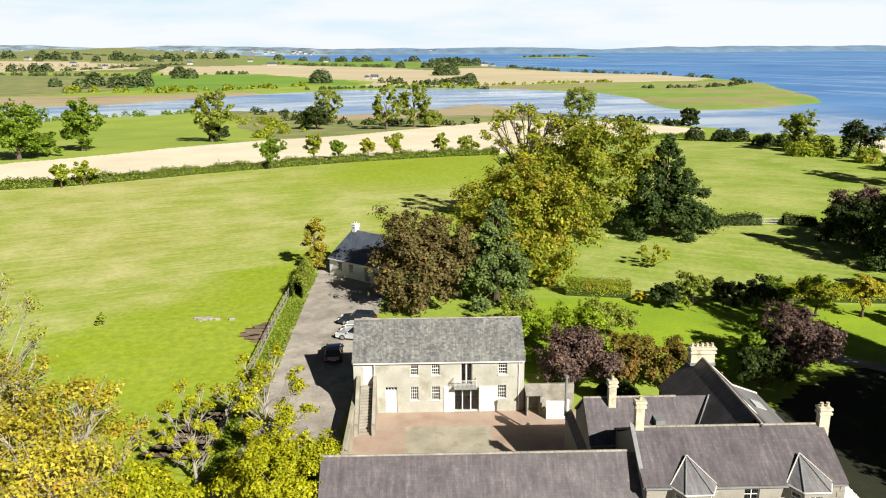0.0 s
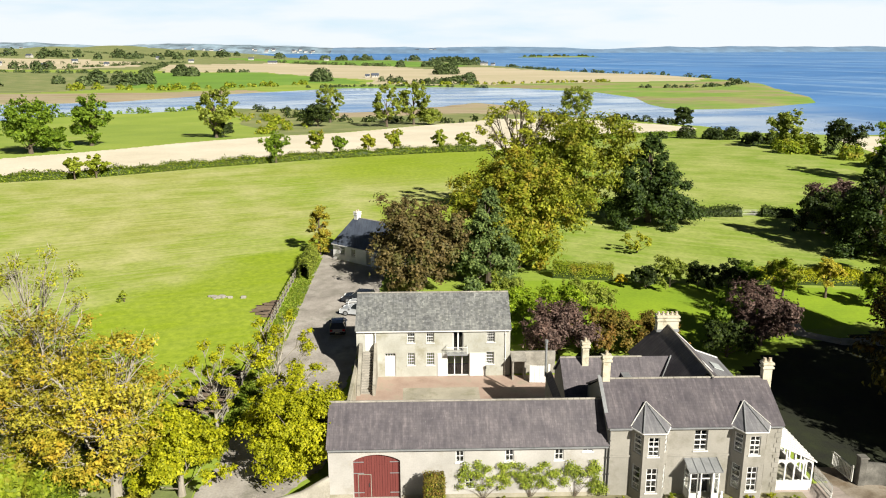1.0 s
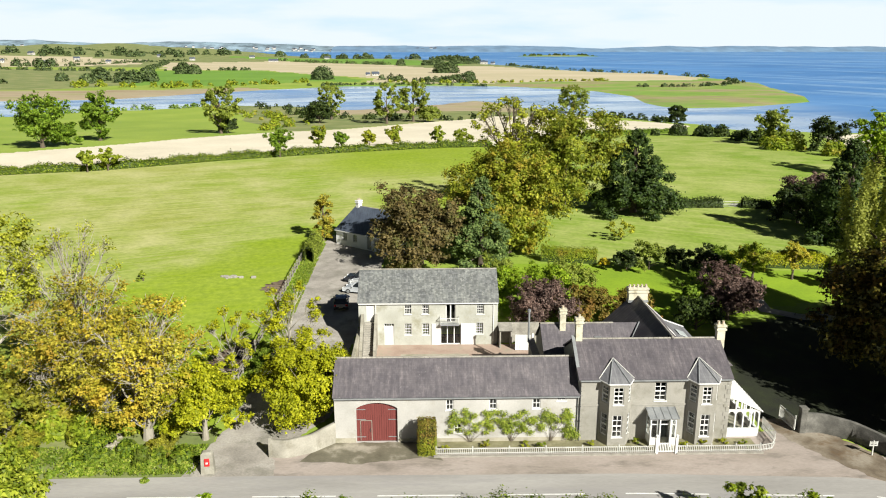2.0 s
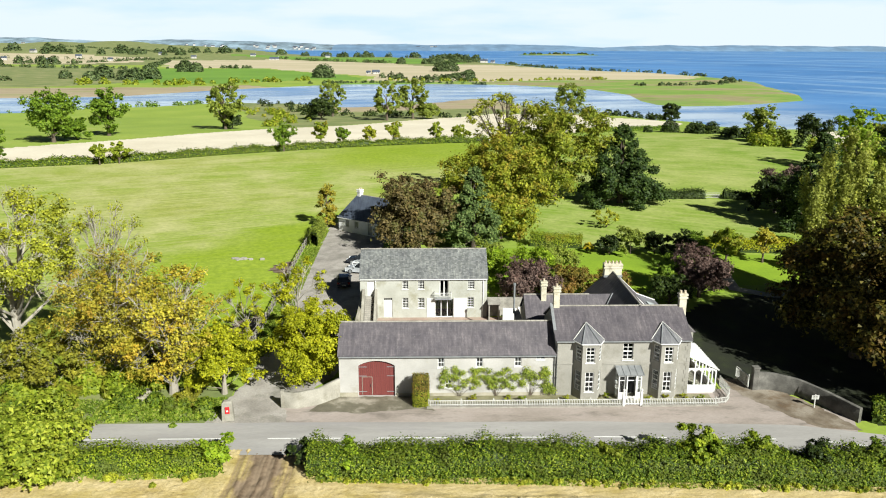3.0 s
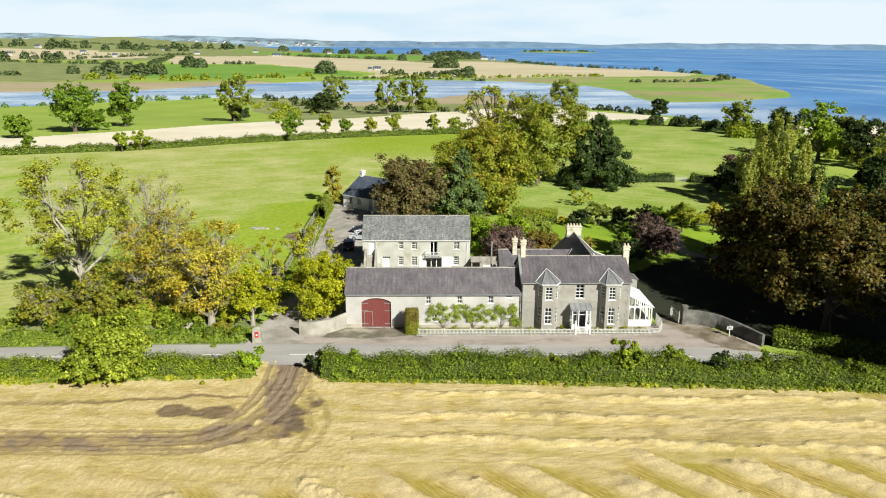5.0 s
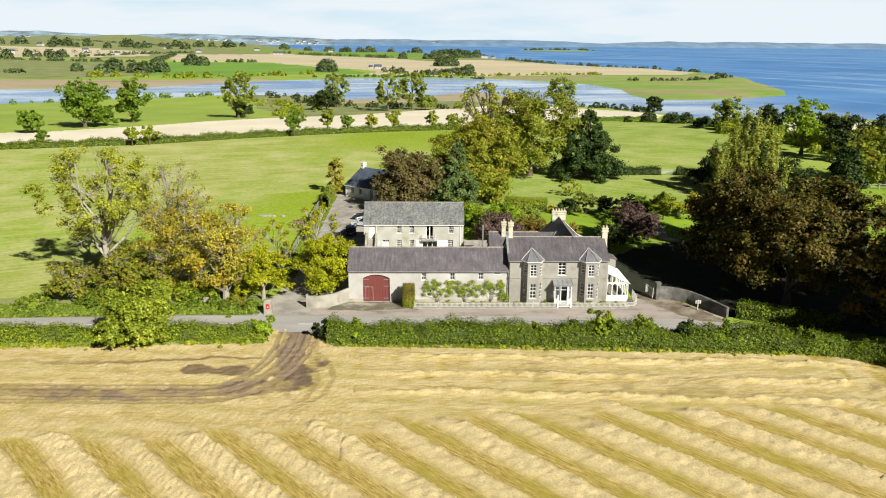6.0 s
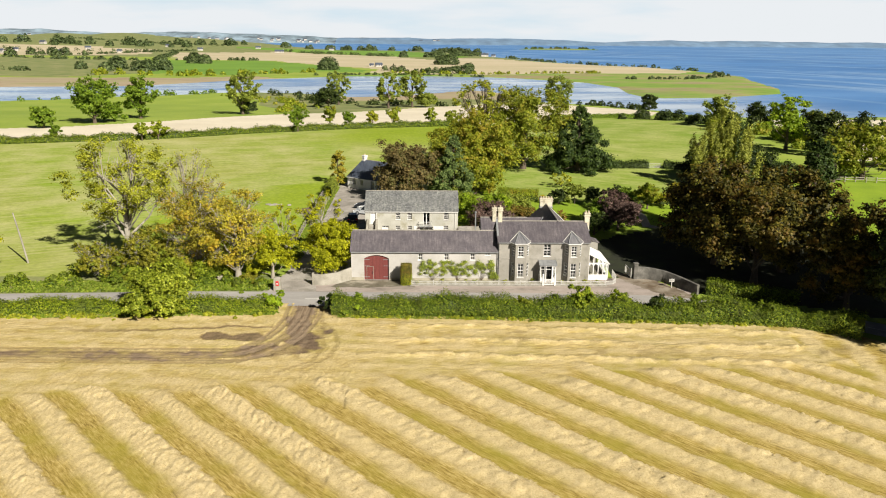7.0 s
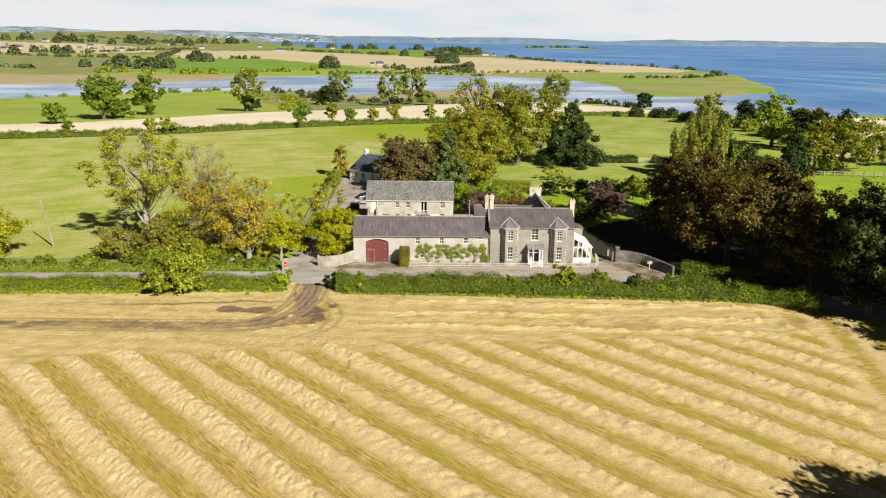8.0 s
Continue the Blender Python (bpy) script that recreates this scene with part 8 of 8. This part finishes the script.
# leaning pole and heap in the paddock
solid("leaning_pole", Shape().tube([(-58.4, 34.3, -0.3), (-58.9, 34.2, 3.5), (-59.6, 34.1, 7.9)], [0.16, 0.14, 0.10], 10), M["timber"], "grey weathered wooden pole leaning in the paddock", "pole")
heap = Shape()
RNG = np.random.default_rng(77)
for i in range(26):
    x, y = -28.2 + RNG.normal(0, 0.85), 72.7 + RNG.normal(0, 0.4)
    a = RNG.uniform(0.12, 0.38)
    heap.soft_box(x - a, x + a, y - a * 0.7, y + a * 0.7, ground_at(x, y) - 0.1, ground_at(x, y) + a * 0.7, 0.08)
solid("stone_heap", heap, M["stone"], "low heap of grey stones in the paddock", "stones", kind="stuff")
rubble = Shape()
RNG = np.random.default_rng(79)
for i in range(22):
    f = RNG.uniform()
    x, y, a = -28.2 + 1.2 * f + RNG.normal(0, 0.45), 27.6 - 3.2 * f, RNG.uniform(0.14, 0.36)
    rubble.soft_box(x - a, x + a, y - a * 0.8, y + a * 0.8, ground_at(x, y) - 0.1, ground_at(x, y) + a * 0.9, 0.07)
solid("rubble", rubble, M["concrete"], "pale broken stones spilled down the roadside bank", "stones", kind="stuff")
navy = surface("navy tarpaulin", [(0.3, (0.012, 0.018, 0.050)), (0.7, (0.026, 0.036, 0.090))], 1.4, 6.0, 0.45, 0.5, 0.03, 0.3)
tarp = Shape()
for k, (rad, z) in enumerate(((1.0, 0.0), (0.96, 0.5), (0.78, 0.95), (0.45, 1.2), (0.12, 1.28))):
    for i in range(18):
        a = 2 * math.pi * i / 18
        fold = 1 + (0.10 * math.sin(5 * a + k) + 0.05 * math.sin(9 * a)) * (1 - 0.2 * k)
        tarp.v.append((1.5 * rad * fold * math.cos(a), 1.0 * rad * fold * math.sin(a), z + 0.05 * math.sin(3 * a + k)))
    if k:
        tarp.f += [((k - 1) * 18 + i, (k - 1) * 18 + (i + 1) % 18, k * 18 + (i + 1) % 18, k * 18 + i) for i in range(18)]
tarp.f.append(tuple(range(72, 90)))
sheet = solid("covered_heap", tarp, navy, "heap under a dark blue tarpaulin behind the roadside trees", "covered heap", smooth=True)
sheet.matrix_world = pose(-29.2, 35.2, ground_at(-29.2, 35.2) - 0.06, 0, 0, 12)
shrub(-40.5, 71.5, 1.6, 0.8, "olive", "small rusty sapling standing in the paddock", 380, 0.12, 8, name="sapling", category="sapling", seed=700)

# ---- parked cars ----
def paint(name, colour, metal=0.3):
    m, n, l, b = nodes_of(name)
    geo = n.new("ShaderNodeNewGeometry")
    t = noise_node(n, l, geo.outputs["Position"], 1.5, 3)
    r = ramp(n, [(0.3, tuple(c * 0.9 for c in colour)), (0.7, tuple(min(1, c * 1.1) for c in colour))])
    l.new(t.outputs["Fac"], r.inputs["Fac"])
    l.new(r.outputs["Color"], b.inputs["Base Color"])
    b.inputs["Roughness"].default_value, b.inputs["Metallic"].default_value = 0.25, metal
    b.inputs["Coat Weight"].default_value = 0.6
    return m


lamp_red = surface("red lamp lens", [(0.3, (0.35, 0.01, 0.01)), (0.7, (0.45, 0.02, 0.02))], 2, 8, 0.2, 0, 0, 0.1)
lamp_clear = surface("clear lamp lens", [(0.3, (0.7, 0.72, 0.75)), (0.7, (0.85, 0.86, 0.88))], 2, 8, 0.15, 0, 0, 0.1)
car_glass = surface("tinted car glass", [(0.3, (0.012, 0.015, 0.018)), (0.7, (0.02, 0.024, 0.028))], 1, 5, 0.06, 0, 0, 0.1)


def car(x, y, turn, colour, label, height=1.62):
    """A parked estate car, its nose towards +y before turning."""
    c = thing("car", x, y, ground_at(x, y), turn, label, "car", "parked cars")
    m = paint(label, colour)
    L, W = 4.5, 0.91
    prof = [(-2.22, 0.34), (-2.27, 0.62), (-2.22, 1.0), (0.95, 1.02), (1.9, 0.9), (2.22, 0.68), (2.25, 0.42), (2.18, 0.30)]
    s = Shape()
    for w, inset in ((W, 0.0),):
        k = len(prof)
        v = [(-w + 0.05, a, b) for a, b in prof] + [(-w, a * 0.985, b * 0.98 + 0.01) for a, b in prof] + [(w, a * 0.985, b * 0.98 + 0.01) for a, b in prof] + [(w - 0.05, a, b) for a, b in prof]
        f = []
        for r in range(3):
            f += [(r * k + i, r * k + (i + 1) % k, (r + 1) * k + (i + 1) % k, (r + 1) * k + i) for i in range(k)]
        f += [tuple(reversed(range(k))), tuple(range(3 * k, 4 * k))]
        s.add(v, f)
    body = part("body", s, m, c)
    cab = [(-2.12, 1.0), (-1.75, height - 0.04), (-0.2, height), (0.2, height - 0.06), (0.98, 1.02)]
    s = Shape()
    wt = 0.68
    v = []
    for a, b in cab:
        w = W - 0.04 - (b - 1.0) / (height - 1.0) * (W - 0.04 - wt)
        v += [(-w, a, b), (w, a, b)]
    s.add(v, [(0, 2, 3, 1), (2, 4, 5, 3), (4, 6, 7, 5), (6, 8, 9, 7), (0, 8, 6, 4, 2), (1, 3, 5, 7, 9), (0, 1, 9, 8)])
    part("glasshouse", s, car_glass, c, "dark tinted car windows")
    roof = Shape()
    roof.slab([(-0.66, -1.78, height + 0.005), (0.66, -1.78, height + 0.005), (0.66, -0.2, height + 0.035), (-0.66, -0.2, height + 0.035)], 0.05).slab([(-0.66, -0.2, height + 0.035), (0.66, -0.2, height + 0.035), (0.64, 0.22, height - 0.03), (-0.64, 0.22, height - 0.03)], 0.05)
    for a in (-1.78, -0.85, 0.15):
        for sx in (-1, 1):
            roof.tube([(sx * 0.89, a - 0.15 if a < -1 else a + (0.75 if a > 0 else 0), 1.0), (sx * 0.675, a, height)], [0.045, 0.04], 6)
    part("roof", roof, m, c)
    for sx in (-1, 1):
        for ya in (-1.35, 1.38):
            t = part("wheel", Shape().tube([(sx * 0.74, ya, 0.33), (sx * 0.93, ya, 0.33)], [0.33, 0.33], 18), M["tyre"], c)
            part("rim", Shape().tube([(sx * 0.93, ya, 0.33), (sx * 0.945, ya, 0.33)], [0.22, 0.19], 14), M["lead"], t)
        part("tail_lamp", Shape().box(sx * 0.72 - 0.14, sx * 0.72 + 0.14, -2.29, -2.2, 0.72, 0.95), lamp_red, c)
        part("headlamp", Shape().box(sx * 0.66 - 0.18, sx * 0.66 + 0.18, 2.1, 2.24, 0.62, 0.78), lamp_clear, c)
        part("mirror", Shape().soft_box(sx * 1.0 - 0.1, sx * 1.0 + 0.1, 0.62, 0.74, 0.98, 1.12, 0.02), m, c)
    part("number_plate", Shape().box(-0.26, 0.26, -2.285, -2.262, 0.52, 0.63), M["cream"], c, "plain number plate bar")
    part("bumper", Shape().soft_box(-0.88, 0.88, -2.32, -2.18, 0.34, 0.5, 0.03), M["tyre"], c)
    return c


car(-11.2, 61.0, 4, (0.010, 0.018, 0.045), "dark blue estate car parked on the gravel", 1.6)
car(-9.2, 66.0, 72, (0.55, 0.57, 0.60), "silver sport utility car parked beside the coach house", 1.68)
car(-9.4, 70.5, 78, (0.018, 0.022, 0.032), "dark blue car parked under the copper beech", 1.6)
car(-8.6, 68.2, 75, (0.72, 0.73, 0.74), "white hatchback parked between two cars", 1.5)

bars = thing("car_park_gate", -10.6, 67.4, ground_at(-9.5, 67.4), 4, "low white barred gate standing beside the parked cars", "gate")
part("gate_frame", Shape().box(0, 0.09, -0.03, 0.03, 0.1, 1.25).box(2.3, 2.39, -0.03, 0.03, 0.1, 1.25), M["white"], bars)
for h in (0.2, 0.5, 0.8, 1.1):
    part("bar", Shape().box(0.09, 2.3, -0.025, 0.025, h, h + 0.09), M["white"], bars)

# ---- far houses ----
def far_house(x, y, w, d, h, turn, wall, roof, label):
    t = thing("far_house", x, y, max(ground_at(x, y), SEA), turn, label, "house", "far houses")
    part("wall", Shape().box(-w / 2, w / 2, -d / 2, d / 2, -1.5, h).add([(-w / 2, -d / 2, h), (-w / 2, d / 2, h), (-w / 2, 0, h + d * 0.4)], [(0, 1, 2), (2, 1, 0)]).add([(w / 2, -d / 2, h), (w / 2, d / 2, h), (w / 2, 0, h + d * 0.4)], [(0, 1, 2), (2, 1, 0)]), M[wall], t)
    r = Shape().slab([(-w / 2 - 0.3, -d / 2 - 0.3, h - 0.2), (w / 2 + 0.3, -d / 2 - 0.3, h - 0.2), (w / 2 + 0.3, 0, h + d * 0.42), (-w / 2 - 0.3, 0, h + d * 0.42)], 0.2)
    r.slab([(w / 2 + 0.3, d / 2 + 0.3, h - 0.2), (-w / 2 - 0.3, d / 2 + 0.3, h - 0.2), (-w / 2 - 0.3, 0, h + d * 0.42), (w / 2 + 0.3, 0, h + d * 0.42)], 0.2)
    part("roof", r, M[roof], t)
    for i in range(int(w / 3)):
        for z in ((1.0,) if h < 4 else (1.0, 3.6)):
            u = -w / 2 + 1.5 + i * 3
            part("window", Shape().box(u - 0.5, u + 0.5, -d / 2 - 0.04, -d / 2 - 0.005, z, z + 1.2), car_glass, t)
    part("chimney", Shape().soft_box(w / 2 - 0.9, w / 2 - 0.1, -0.4, 0.4, h + d * 0.3, h + d * 0.42 + 1.2, 0.05), M[wall], t)


RNG = np.random.default_rng(31)
for x, y, w, d, h, a in ((-62, 960, 9, 6, 2.6, 12), (-71, 955, 5, 5, 2.2, -8), (120, 1560, 15, 7, 4, 6), (140, 1580, 8, 6, 3, -20), (-830, 1380, 16, 8, 4.5, 10), (-760, 1350, 12, 8, 4, -12), (-690, 1420, 10, 7, 4, 24), (-600, 1480, 9, 7, 3.5, 0), (-520, 1750, 12, 7, 4, 16), (-640, 1900, 14, 8, 4.5, -6), (-430, 1950, 13, 8, 3.5, 8), (-330, 1700, 20, 9, 3, 4), (-980, 1600, 16, 9, 5, 10), (-900, 1800, 15, 8, 5, -18), (-1050, 2000, 18, 9, 5, 5), (-260, 2080, 13, 8, 4, 12), (-870, 1420, 12, 8, 4.5, -20), (-790, 1460, 10, 7, 4, 15), (-1010, 1720, 14, 8, 4.5, -10), (-720, 1620, 12, 8, 4, 30)):
    far_house(x, y, w, d, h, a, "barn", "slate_new", "small pale house among far fields")
for i in range(90):
    x = RNG.uniform(-2700, 300)
    hy, hx, hz = HILLS[1]
    up = RNG.uniform(0.02, 0.5)
    y = hy + 120 * up
    z = SEA + float(np.interp(x, hx, hz)) * up
    t = thing("far_house", x, y, z, RNG.uniform(-40, 40), "pale building of the far town on its hill", "house", "far town")
    w, h = RNG.uniform(8, 24), RNG.uniform(4, 6)
    part("wall", Shape().box(-w / 2, w / 2, -5, 5, -5, h), M["barn"], t)
    part("roof", Shape().slab([(-w / 2, -5.4, h), (w / 2, -5.4, h), (w / 2, 0, h + 4), (-w / 2, 0, h + 4)], 0.3).slab([(w / 2, 5.4, h), (-w / 2, 5.4, h), (-w / 2, 0, h + 4), (w / 2, 0, h + 4)], 0.3), M["slate_new"], t)
